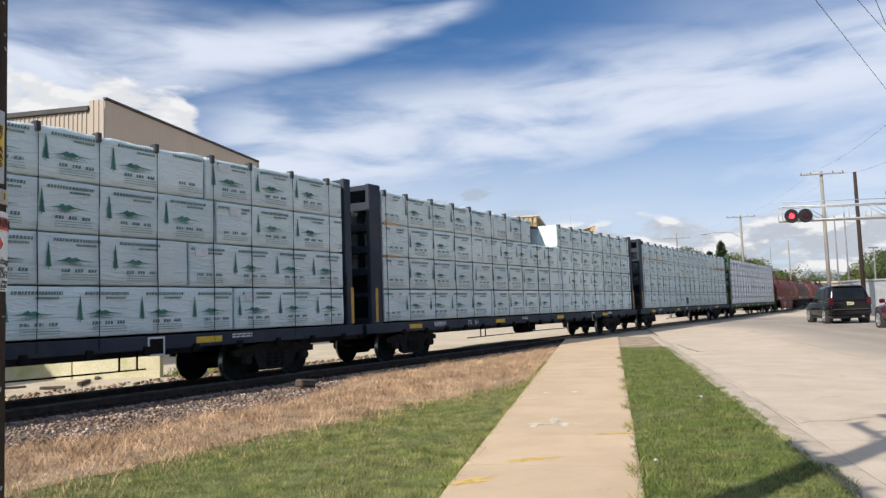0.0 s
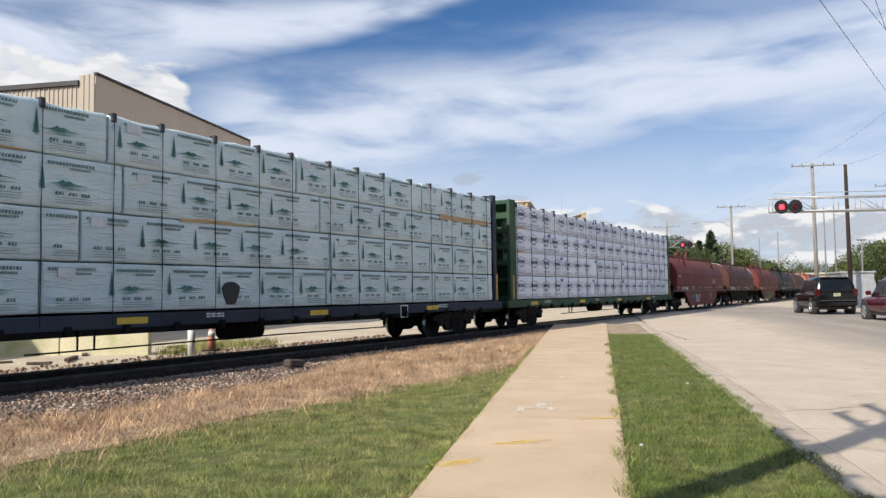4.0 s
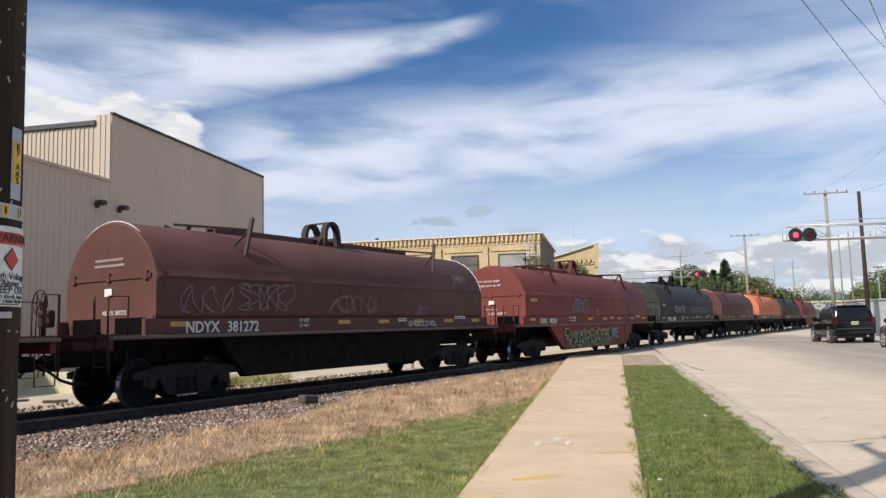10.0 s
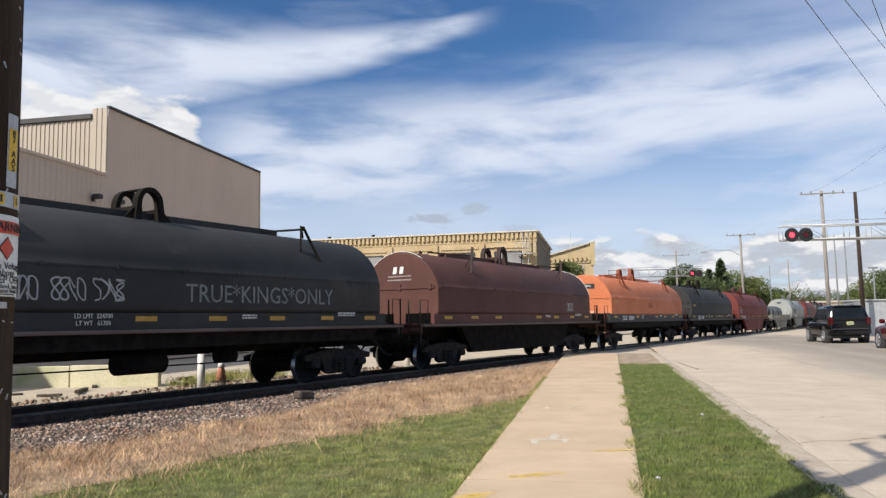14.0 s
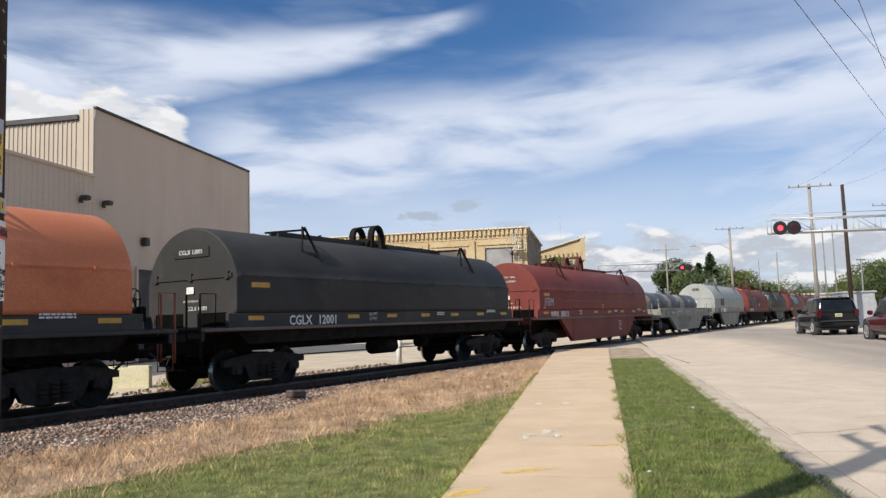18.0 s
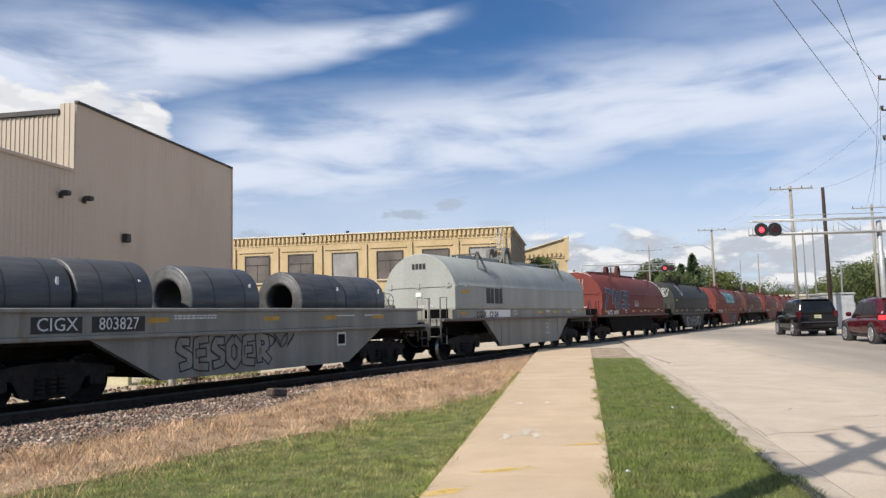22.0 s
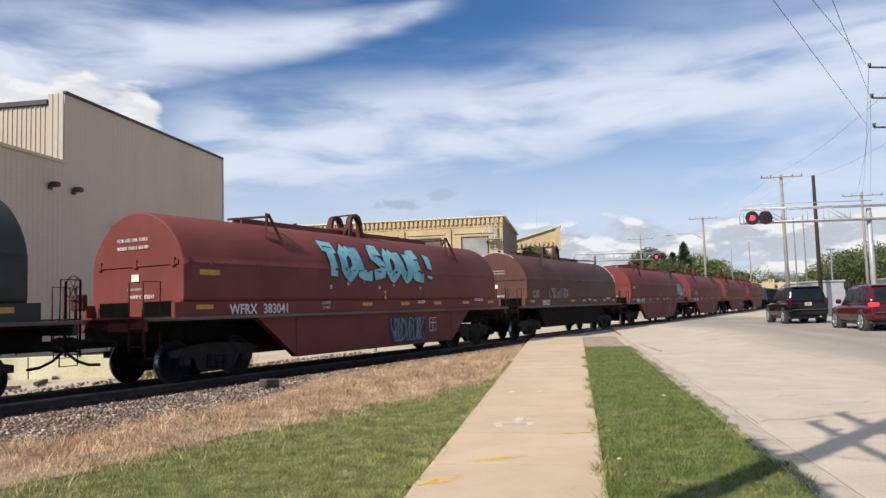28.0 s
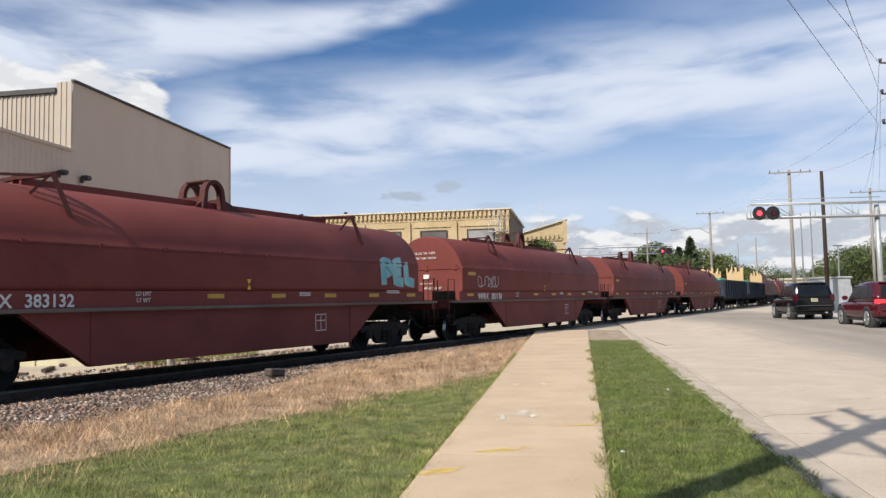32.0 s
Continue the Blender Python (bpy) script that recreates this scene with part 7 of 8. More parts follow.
def scrawl(car, x0, x1, z0, z1, material, seed, strokes=7, wide=0.035, y=-1.51, bend=False, label="sprayed graffiti scrawl"):
    """Looping letter-like spray strokes in a row."""
    pick, mesh = random.Random(seed), Mesh()
    step = (x1 - x0) / strokes
    for k in range(strokes):
        cx, cz, w, h = x0 + (k + 0.5) * step, (z0 + z1) / 2, step * 0.55, (z1 - z0) / 2
        a0, turns = pick.uniform(0, 6.28), pick.choice((0.8, 1.1, 1.5, 1.9))
        fx, fz, ph = pick.choice((1, 1, 2)), pick.choice((1, 2, 2, 3)), pick.uniform(0, 3)
        line = []
        for i in range(25):
            t = a0 + turns * 6.28 * i / 24
            line.append((cx + w * math.sin(fx * t) + 0.15 * w * math.sin(3 * t), cz + h * math.sin(fz * t * 0.5 + ph)))
        for i, ((ax, az), (bx, bz)) in enumerate(zip(line, line[1:])):
            d = Vector((bx - ax, bz - az))
            if d.length < 1e-4:
                continue
            o = Vector((-d.y, d.x)).normalized() * wide / 2
            e = d.normalized() * wide * 0.3
            off = 0.0002 * i + 0.0005 * k
            mesh.add([(ax + o.x - e.x, y - off, az + o.y - e.y), (bx + o.x + e.x, y - off, bz + o.y + e.y), (bx - o.x + e.x, y - off, bz - o.y + e.y), (ax - o.x - e.x, y - off, az - o.y - e.y)], [(0, 1, 2, 3)])
    data = mesh.made("graffiti", material)
    if bend:
        lay_on_hood(data, Matrix.Translation((0, y, 0)))
        for v in data.vertices:
            v.co.y -= 0.004
    return part("graffiti", data, material, car, label)


def sprayed(car, text, x0, x1, z0, z1, fill, line, bend=False, shear=0.0, label="large outlined graffiti letters", y=-1.508):
    """Fat outlined letters that fill the given stretch."""
    size = (z1 - z0) * 1.38
    wide = (x1 - x0) / (0.68 * size * len(text))
    at = Matrix.Translation(((x0 + x1) / 2, y, (z0 + z1) / 2))
    lettering("graffiti", text, size, line, car, at, label, wide, shear, 0.045, bend)
    lettering("graffiti", text, size, fill, car, Matrix.Translation((0, -0.006, 0)) @ at, label, wide, shear, 0.012, bend)


def strokes(car, lines, wide, fill, edge, label, y=-1.508, flat=False):
    """Fat sprayed letters made of strokes, bent over the hood, with a pale edge round them."""
    for material, w, out in ((edge, wide + 0.07, 0.0), (fill, wide, 0.0006 if flat else 0.006)):
        mesh = Mesh()
        for k, line in enumerate(lines):
            fine = []
            for (ax, az_), (bx, bz) in zip(line, line[1:]):
                fine += [(ax + (bx - ax) * i / 4, az_ + (bz - az_) * i / 4) for i in range(4)]
            fine.append(line[-1])
            row = []
            for i, (px, pz) in enumerate(fine):
                d = Vector(fine[min(i + 1, len(fine) - 1)]) - Vector(fine[max(i - 1, 0)])
                d.normalize()
                grow = (w - wide) / 2 * (-1 if i == 0 else 1 if i == len(fine) - 1 else 0)
                o = Vector((-d.y, d.x)) * w / 2
                row.append([(px + o.x + d.x * grow, y - out - 0.0006 * k, pz + o.y + d.y * grow), (px - o.x + d.x * grow, y - out - 0.0006 * k, pz - o.y + d.y * grow)])
            mesh.loft(row, closed=False, caps=False)
        data = mesh.made("graffiti", material)
        for v in data.vertices:
            keep = v.co.y - y
            if not flat:
                v.co.y = hood_side(v.co.z) - 0.012 + keep
        part("graffiti", data, material, car, label)


LETTERS = {
    "T": (((0, 1), (1, 0.95)), ((0.5, 0.95), (0.45, 0))), "O": (((0.5, 1), (0.05, 0.75), (0.05, 0.25), (0.5, 0), (0.95, 0.3), (0.95, 0.72), (0.5, 1)),),
    "L": (((0.1, 1), (0.05, 0.1), (0.95, 0.05)),), "S": (((0.95, 0.95), (0.3, 0.98), (0.08, 0.7), (0.85, 0.42), (0.8, 0.1), (0.05, 0.02)),),
    "U": (((0.05, 1), (0.1, 0.25), (0.45, 0), (0.85, 0.2), (0.95, 0.95)),), "E": (((0.95, 1), (0.1, 0.95), (0.05, 0.05), (0.95, 0)), ((0.1, 0.5), (0.75, 0.52))),
    "P": (((0.05, 0), (0.1, 1), (0.8, 0.95), (0.85, 0.55), (0.1, 0.45)),), "I": (((0.5, 1), (0.5, 0)),), "!": (((0.6, 1), (0.45, 0.4)), ((0.4, 0.12), (0.38, 0))),
    "R": (((0.05, 0), (0.1, 1), (0.8, 0.9), (0.8, 0.55), (0.15, 0.45), (0.95, 0)),), "K": (((0.05, 1), (0.05, 0)), ((0.95, 1), (0.1, 0.45), (0.95, 0))),
    "A": (((0, 0), (0.45, 1), (0.95, 0)), ((0.2, 0.35), (0.75, 0.35))), "Y": (((0, 1), (0.5, 0.5), (1, 1)), ((0.5, 0.5), (0.35, 0))),
    "2": (((0.05, 0.8), (0.4, 1), (0.85, 0.8), (0.05, 0.05), (0.95, 0)),), "M": (((0, 0), (0.1, 1), (0.5, 0.4), (0.9, 1), (1, 0)),), "B": (((0.1, 0), (0.1, 1), (0.8, 0.9), (0.7, 0.55), (0.15, 0.5), (0.9, 0.4), (0.85, 0.05), (0.1, 0)),),
}


def tagged_wall(car, text, x0, x1, z0, z1, wide, fill, edge, label, y=-1.508, flat=False):
    """Fat sprayed letters that jostle each other."""
    pick, cell, lines = random.Random(len(text) + int(x0 * 10)), (x1 - x0) / len(text), []
    for k, ch in enumerate(text):
        turn, lift, grow = pick.uniform(-0.14, 0.14), pick.uniform(-0.04, 0.04), pick.uniform(0.88, 1.0)
        for line in LETTERS[ch]:
            row = []
            for u, w in line:
                u, w = (u - 0.5) * grow, (w - 0.5) * grow
                row.append((x0 + cell * (k + 0.5) + cell * 0.82 * u + (z1 - z0) * turn * w, (z0 + z1) / 2 + lift + (z1 - z0 - wide) * w))
            lines.append(row)
    strokes(car, lines, wide, fill, edge, label, y, flat)


def wild(car, x0, x1, z0, z1, count, wide, fill, edge, label, seed):
    """Interlocking angular sprayed shapes that no one can read."""
    pick, lines, step = random.Random(seed), [], (x1 - x0) / count
    for k in range(count):
        x, w = x0 + (k + 0.5) * step, step * 0.75
        turns = [(x + pick.uniform(-w, -0.4 * w), pick.choice((z0, z1))), (x + pick.uniform(-0.3, 0.3) * w, pick.uniform(z0, z1)), (x + pick.uniform(0.2, 0.9) * w, pick.choice((z0, (z0 + z1) / 2, z1))), (x + pick.uniform(0.3, 1.0) * w, pick.uniform(z0, z1))]
        lines.append(turns)
        if k % 2:
            lines.append([(x - w * 0.7, z0 + pick.uniform(0.2, 0.5)), (x + w * 0.5, z0 + pick.uniform(0.1, 0.6))])
    for k, line in enumerate(lines):
        strokes(car, [line], wide * pick.uniform(0.7, 1.1), fill, edge, label, -1.476 - 0.0012 * k, True)


def scrawl_end(car, y0, y1, z0, z1, seed, material=None):
    """A pale scrawl on the front end of a hood."""
    ob = scrawl(car, y0, y1, z0, z1, material or M_DIM_STENCIL, seed, 6, 0.035, 0.0, label="pale scrawl on the hood end")
    for v in ob.data.vertices:
        v.co = (-0.022 + v.co.y, -v.co.x, v.co.z)


def wavy(car, x0, x1, z, high, material, wide=0.035):
    mesh, row = Mesh(), []
    for i in range(81):
        x = x0 + (x1 - x0) * i / 80
        zz = z + high * math.sin(x * 3.7) * (0.6 + 0.4 * math.sin(x * 0.9))
        row.append([(x, -1.506, zz - wide / 2), (x, -1.506, zz + wide / 2)])
    part("graffiti", mesh.loft(row, closed=False, caps=False), material, car, "thin wavy scuff along the hood")


def writing():
    c1, c2, c3, c4, c5, c6, c7, c8, c10, c11, c12, c13, c14, c15, c16, c17 = (CARS[k][0] for k in range(4, 20))
    tagged_wall(c1, "2KAY", 5.5, 7.1, 0.42, 1.02, 0.07, M_STENCIL, M_FAINT, "chalky white graffiti", -1.478, True)
    scrawl(c1, 3.95, 5.15, 0.72, 0.98, M_CYAN, 2, 6, 0.035, -1.482)
    scrawl(c1, 11.4, 12.8, 1.85, 2.2, M_CHALK, 3, 6)
    scrawl(c2, 0.6, 2.0, 1.75, 2.3, M_FAINT, 4, 5)
    scrawl(c2, 2.2, 4.0, 1.8, 2.4, M_FAINT, 5, 6)
    scrawl(c2, 5.3, 7.3, 1.75, 2.2, M_FAINT, 6, 6)
    lettering("graffiti", "JFBM", 0.36, M_DULLCHALK, c2, Matrix.Translation((12.1, -1.506, 2.86)), "thin chalk letters", 1.1, 0.0, 0.0, True)
    scrawl(c2, 8.9, 10.5, 1.36, 1.50, M_CHALK, 52, 8, 0.03, -1.50)
    scrawl(c2, 9.3, 10.0, 1.7, 1.95, M_FAINT, 53, 4, 0.03)
    scrawl(c5, 10.7, 11.4, 1.78, 2.1, M_CHALK, 54, 4, 0.03)
    wild(c3, 3.95, 9.6, 0.36, 0.96, 17, 0.27, M_INK, M_LIME, "black graffiti outlined in yellow-green", 5)
    for k in range(7):
        scrawl(c3, 4.2 + 0.8 * k, 4.5 + 0.8 * k, 0.42 + 0.3 * ((k * 3) % 2), 0.66 + 0.3 * ((k * 3) % 2), M_CYAN if k % 3 else M_PINK, 70 + k, 2, 0.035, -1.489, label="small blue spray star")
    scrawl(c3, 9.85, 10.2, 0.65, 1.02, M_CYAN, 79, 3, 0.09, -1.482, label="blue spray patch")
    part("spray_dot", Mesh().rod((7.15, -1.500, 1.55), (7.15, -1.506, 1.55), 0.13, seg=14), M_PINK, c3, "faint pink spray spot")
    scrawl(c3, 4.8, 6.6, 1.8, 2.4, M_DULLBLUE, 9, 6, 0.045)
    lettering("graffiti", "TRUE*KINGS*ONLY", 0.55, M_THINCHALK, c4, Matrix.Translation((9.4, -1.506, 2.02)), "thin pale graffiti words", 0.98)
    for k, x in enumerate((3.2, 4.1, 4.9)):
        scrawl(c4, x, x + 0.65, 1.85, 2.25, M_CHALK, 20 + k, 4, 0.03)
    lettering("owner_mark", "CGLX", 0.16, M_STENCIL, c4, pose(-0.015, -0.35, 3.05, 0, 0, -90), "small white letters")
    for y0 in (-0.02, 0.24):
        part("owner_mark", Mesh().loft([[(x_, y0 - 0.05 - 0.11 + 0.03, 2.97), (x_, y0 + 0.02, 2.97), (x_, y0 - 0.02, 3.2), (x_, y0 - 0.17, 3.2)] for x_ in (-0.022, -0.014)], smooth=False), M_STENCIL, c5, "pale slanting block of the owner's badge")
    lettering("owner_mark", "CIGX", 0.38, RED, c6, Matrix.Translation((6.75, -1.506, 2.14)), "dark red letters on the hood", 0.95)
    lettering("graffiti", "JFBM", 0.5, M_CHALK, c8, Matrix.Translation((0.95, -1.506, 1.95)), "thin chalk letters", 1.0, 0.15)
    wavy(c8, 2.0, 13.5, 2.05, 0.06, M_SCUFF)
    for x0, z, w, h in ((2.45, 1.86, 1.5, 0.58),):
        logo = Mesh()
        for k, g in enumerate((0.36, 0.30, 0.34, 0.32)):
            at = x0 + k * w / 4
            logo.prism([(at, z), (at + g, z), (at + g - 0.03 * (k % 2), z + h), (at + 0.05 * (k % 2), z + h)], -1.508, -1.504)
        part("owner_mark", logo, M_BLACK, c10, "bold black owner's mark as plain blocks")
    end_mark = Mesh()
    for k in range(4):
        end_mark.box(-0.016, -0.010, -0.3 + k * 0.15, -0.19 + k * 0.15, 3.12, 3.32)
    part("owner_mark", end_mark, M_BLACK, c10, "small black owner's mark on the hood end")
    part("number_panel", Mesh().box(2.3, 4.6, -1.499, -1.495, 1.33, 1.62), M_WHITE, c10, "white number panel")
    must = (((350, 250), (440, 262), (490, 285)), ((382, 262), (350, 330), (310, 418)), ((480, 280), (490, 325), (488, 368)), ((508, 330), (520, 268), (545, 252), (566, 275), (556, 340), (545, 415)), ((598, 258), (585, 330), (592, 390), (622, 408), (648, 380), (655, 320), (656, 256)), ((738, 262), (702, 270), (700, 310), (775, 322), (786, 362), (752, 402), (690, 396)), ((768, 260), (872, 275)), ((832, 285), (822, 350), (832, 398), (874, 398)))
    strokes(c11, [[(0.3 + (x - 290) / 595 * 4.9, 1.62 + (425 - z) / 197 * 1.18) for x, z in line] for line in must], 0.24, M_SLATEBLUE, M_CHALK, "large blue graffiti letters with a pale outline")
    scrawl_end(c11, -0.75, 0.45, 2.86, 3.3, 51)
    lettering("graffiti", "SaSu", 0.5, M_CHALK, c11, Matrix.Translation((6.75, -1.506, 1.95)), "pale outlined graffiti", 1.0, 0.2, 0.015)
    scrawl_end(c12, 0.3, 1.1, 2.55, 3.2, 55, M_CHALK)
    scrawl(c12, 0.1, 1.0, 2.6, 3.3, M_CHALK, 42, 7, 0.06, bend=True)
    scrawl(c12, 3.9, 9.2, 0.35, 1.0, M_CHALK, 47, 10, 0.05, -1.482)
    tagged_wall(c13, "TOLSOUE!", 5.0, 11.1, 2.14, 3.36, 0.32, M_SKYBLUE, M_INK, "turquoise bubble graffiti with a dark outline")
    scrawl(c13, 8.2, 10.2, 0.36, 1.0, M_INK, 43, 7, 0.22, -1.474, label="dark smeared ground of the graffiti")
    scrawl(c13, 8.2, 10.2, 0.34, 1.05, M_DULLBLUE, 57, 9, 0.05, -1.483)
    for k in range(7):
        part("spray_dot", Mesh().rod((5.2 + 0.8 * k, -1.500, 2.0 + 0.1 * (k % 3)), (5.2 + 0.8 * k, -1.506, 2.0 + 0.1 * (k % 3)), 0.06, seg=12), M_CHALK, c13)
    scrawl(c14, 2.6, 5.3, 1.65, 2.1, M_CHALK, 44, 11, 0.022)
    scrawl(c14, 0.6, 1.3, 1.65, 2.0, M_CHALK, 45, 5, 0.022)
    tagged_wall(c15, "PEL", 13.5, 15.4, 1.72, 2.66, 0.24, M_SKYBLUE, M_CHALK, "pale blue block graffiti")
    scrawl(c16, 1.2, 3.0, 1.8, 2.2, M_CHALK, 46, 6, 0.04)
    car9 = next(c for c, s in CARS if abs(s - 70.15) < 0.01)
    tagged_wall(car9, "SESOER", 3.75, 6.65, 0.30, 1.08, 0.15, GREY, M_INK, "bubble graffiti outlined in black", -1.478, True)
    scrawl(car9, 6.55, 7.5, 0.72, 1.06, M_INK, 48, 4, 0.03, -1.482)
    lettering("reporting_mark", "NOKL", 0.20, M_STENCIL, CARS[1][0], Matrix.Translation((2.9, -1.53, 0.87)), "white car number")
    lettering("reporting_mark", "733   361", 0.20, M_STENCIL, CARS[1][0], Matrix.Translation((5.1, -1.53, 0.87)), "white car number")
    for car in (c1, c3, c8, c13, c15, c16):
        for y_, z_, text in ((0.1, 3.06, "FOR USE ON  FURX"), (0.1, 2.88, "382800 THRU 383189")):
            lettering("hood_note", text, 0.115, M_STENCIL, car, pose(-0.022, y_, z_, 0, 0, -90), "white stencilled note")
        for x, z in ((7.9, 1.9), (7.9, 1.66)):
            up = 1 if z < 1.8 else -1
            part("lift_mark", Mesh().add([(x - 0.07, -1.506, z), (x + 0.07, -1.506, z), (x, -1.506, z + 0.12 * up)], [(0, 1, 2)]), M_YELLOW, car, "small yellow triangle")


writing()

# ---- cars waiting at the crossing ----
M_TYRE = surface("tyre_rubber", (0.015, 0.015, 0.016), (0.025, 0.025, 0.026), 8, 0.85, bump=0.2)
M_RIM = surface("alloy_rim", (0.55, 0.56, 0.58), (0.7, 0.71, 0.72), 5, 0.3, 0.8, bump=0.0)
M_CARGLASS = surface("tinted_glass", (0.008, 0.010, 0.012), (0.014, 0.016, 0.018), 1, 0.2, bump=0.0, spec=0.3)
M_TAIL = surface("tail_lens", (0.05, 0.003, 0.005), (0.07, 0.004, 0.006), 4, 0.2, bump=0.0)
M_BRAKE = glow("brake_light", (0.75, 0.03, 0.04), 0.7)
M_PLASTIC = surface("grey_plastic", (0.03, 0.03, 0.032), (0.05, 0.05, 0.052), 4, 0.6, bump=0.1)


def vehicle(name, label, a, v, paint, long, wide, high, braking, slope):
    """A sport utility vehicle; it heads along the street, and its tail is at v. slope: how far its back leans forward."""
    x, y = street(a, v)
    car = thing(name, label, "car", pose(x, y, rise(x, y) - 0.02, 0, 0, -10.5), group="waiting cars")
    h, belt = wide / 2, high * 0.585

    def ring(y_, w, z0, z1, soft=0.09):
        side = [(-w + soft, z0), (-w + 0.02, z0 + soft * 0.7), (-w, z0 + (z1 - z0) * 0.40), (-w + 0.012, z0 + (z1 - z0) * 0.66), (-w + 0.035, z1 - soft * 0.8), (-w + 0.07, z1 - 0.02), (-w + 0.16, z1)]
        return [(px, y_, pz) for px, pz in side] + [(-px, y_, pz) for px, pz in reversed(side)]

    body = part("body", Mesh().loft([ring(0.0, h * 0.86, 0.50, belt - 0.10), ring(0.035, h * 0.94, 0.44, belt - 0.03), ring(0.12, h * 0.975, 0.40, belt), ring(0.5, h, 0.36, belt + 0.01), ring(long * 0.5, h, 0.34, belt), ring(long * 0.70, h, 0.34, belt - 0.02), ring(long * 0.80, h * 0.99, 0.35, belt - 0.06), ring(long * 0.92, h * 0.95, 0.38, belt - 0.13), ring(long * 0.985, h * 0.86, 0.44, belt - 0.25), ring(long, h * 0.78, 0.52, belt - 0.36)]), paint, car)

    def plan(k):
        """Half width, back, front and height of the upper body at the fraction k of its height."""
        return h * (0.955 - 0.17 * k), 0.045 + slope * k, long * (0.70 - 0.19 * k), belt - 0.02 + (high - belt + 0.02) * k

    levels = []
    for k, inset in ((0.0, 0.0), (0.3, 0.0), (0.6, 0.0), (0.82, 0.005), (0.93, 0.05), (0.985, 0.15), (1.0, 0.30)):
        w, back, front, z = plan(k)
        w, back, front, c = w - inset, back + inset, front - inset, 0.10
        half = [(-w + c * 1.5, back), (-w + c * 0.5, back + c * 0.25), (-w, back + c * 1.1), (-w, front - c * 2), (-w + c, front - c * 0.5), (-w + c * 2.5, front)]
        levels.append([(px, py, z) for px, py in half] + [(-px, py, z) for px, py in reversed(half)])
    upper = part("cabin", Mesh().loft(levels), paint, car)

    def on_side(side, corners):
        return [(side * (plan(k)[0] + 0.008), py, plan(k)[3]) for py, k in corners]

    for side in (-1, 1):
        b0, b1 = 0.30 + slope * 0.35, 0.30 + slope * 0.80
        for corners in (((b0, 0.12), (long * 0.205, 0.10), (long * 0.205, 0.80), (b1, 0.78)), ((long * 0.222, 0.10), (long * 0.385, 0.09), (long * 0.385, 0.82), (long * 0.222, 0.80)), ((long * 0.402, 0.09), (long * 0.605, 0.08), (long * 0.505, 0.80), (long * 0.402, 0.82))):
            part("side_window", Mesh().add(on_side(side, corners), [(0, 1, 2, 3)]), M_CARGLASS, upper, "dark tinted side window")
        part("roof_rail", Mesh().tube([(side * h * 0.66, slope + 0.45, high - 0.02), (side * h * 0.66, slope + 0.55, high + 0.045), (side * h * 0.66, long * 0.42, high + 0.045), (side * h * 0.66, long * 0.45, high - 0.02)], 0.018, 6), M_PLASTIC, car)
        part("wing_mirror", Mesh().box(min(side * h, side * (h + 0.2)), max(side * h, side * (h + 0.2)), long * 0.60, long * 0.60 + 0.12, belt + 0.02, belt + 0.19, 0.04), paint, car)
        x0, x1 = sorted((side * h * 0.965, side * h * (0.74 if not braking else 0.60)))
        z0, z1 = (belt - 0.20, belt + 0.16) if not braking else (belt - 0.12, belt + 0.05)
        part("tail_light", Mesh().box(x0, x1, 0.0, 0.20, z0, z1, 0.035), M_BRAKE if braking else M_TAIL, car, "lit red tail light" if braking else "red tail light")
        for y_ in (long * 0.19, long * 0.80):
            part("wheel_arch", Mesh().rod((side * (h - 0.30), y_, 0.37), (side * (h + 0.004), y_, 0.37), 0.425, seg=28), M_PLASTIC, car)
            wheel = part("wheel", Mesh().rod((side * (h - 0.24), y_, 0.36), (side * (h + 0.010), y_, 0.36), 0.36, seg=28), M_TYRE, car, "black tyre on a bright alloy rim")
            spokes = Mesh()
            for k in range(6):
                t = 2 * math.pi * k / 6 + 0.3
                spokes.bar((side * (h + 0.016), y_, 0.36), (side * (h + 0.016), y_ + 0.22 * math.cos(t), 0.36 + 0.22 * math.sin(t)), 0.03, 0.06)
            spokes.tube([(side * (h + 0.014), y_ + 0.23 * math.cos(2 * math.pi * k / 20), 0.36 + 0.23 * math.sin(2 * math.pi * k / 20)) for k in range(21)], 0.018, 6)
            part("rim", spokes, M_RIM, wheel)
        part("door_seam", Mesh().box(min(side * h * 0.995, side * (h + 0.003)), max(side * h * 0.995, side * (h + 0.003)), long * 0.392, long * 0.396, 0.5, belt - 0.12), M_BLACK, body)
    part("bumper", Mesh().box(-h * 0.94, h * 0.94, -0.075, 0.16, 0.40, 0.66, 0.07), paint, car)
    part("bumper_step", Mesh().box(-h * 0.80, h * 0.80, -0.085, 0.02, 0.64, 0.685, 0.015), M_PLASTIC, car)
    part("skirt", Mesh().box(-h * 0.9, h * 0.9, 0.2, long * 0.95, 0.24, 0.38, 0.03), M_PLASTIC, car)
    back = [(q * plan(k)[0] * 0.80, plan(k)[1] - 0.010, plan(k)[3]) for q, k in ((-1, 0.14), (1, 0.14), (0.97, 0.80), (-0.97, 0.80))]
    part("rear_window", Mesh().add(back, [(0, 1, 2, 3)]), M_CARGLASS, car, "dark tinted rear window")
    part("rear_spoiler", Mesh().box(-h * 0.68, h * 0.68, plan(0.9)[1] - 0.06, plan(0.9)[1] + 0.2, plan(0.9)[3], plan(0.9)[3] + 0.035, 0.015), paint, car)
    plate = part("number_plate", Mesh().box(-0.15, 0.15, -0.012, 0.02, 0.86, 1.01), M_PLATE, car, "pale number plate")
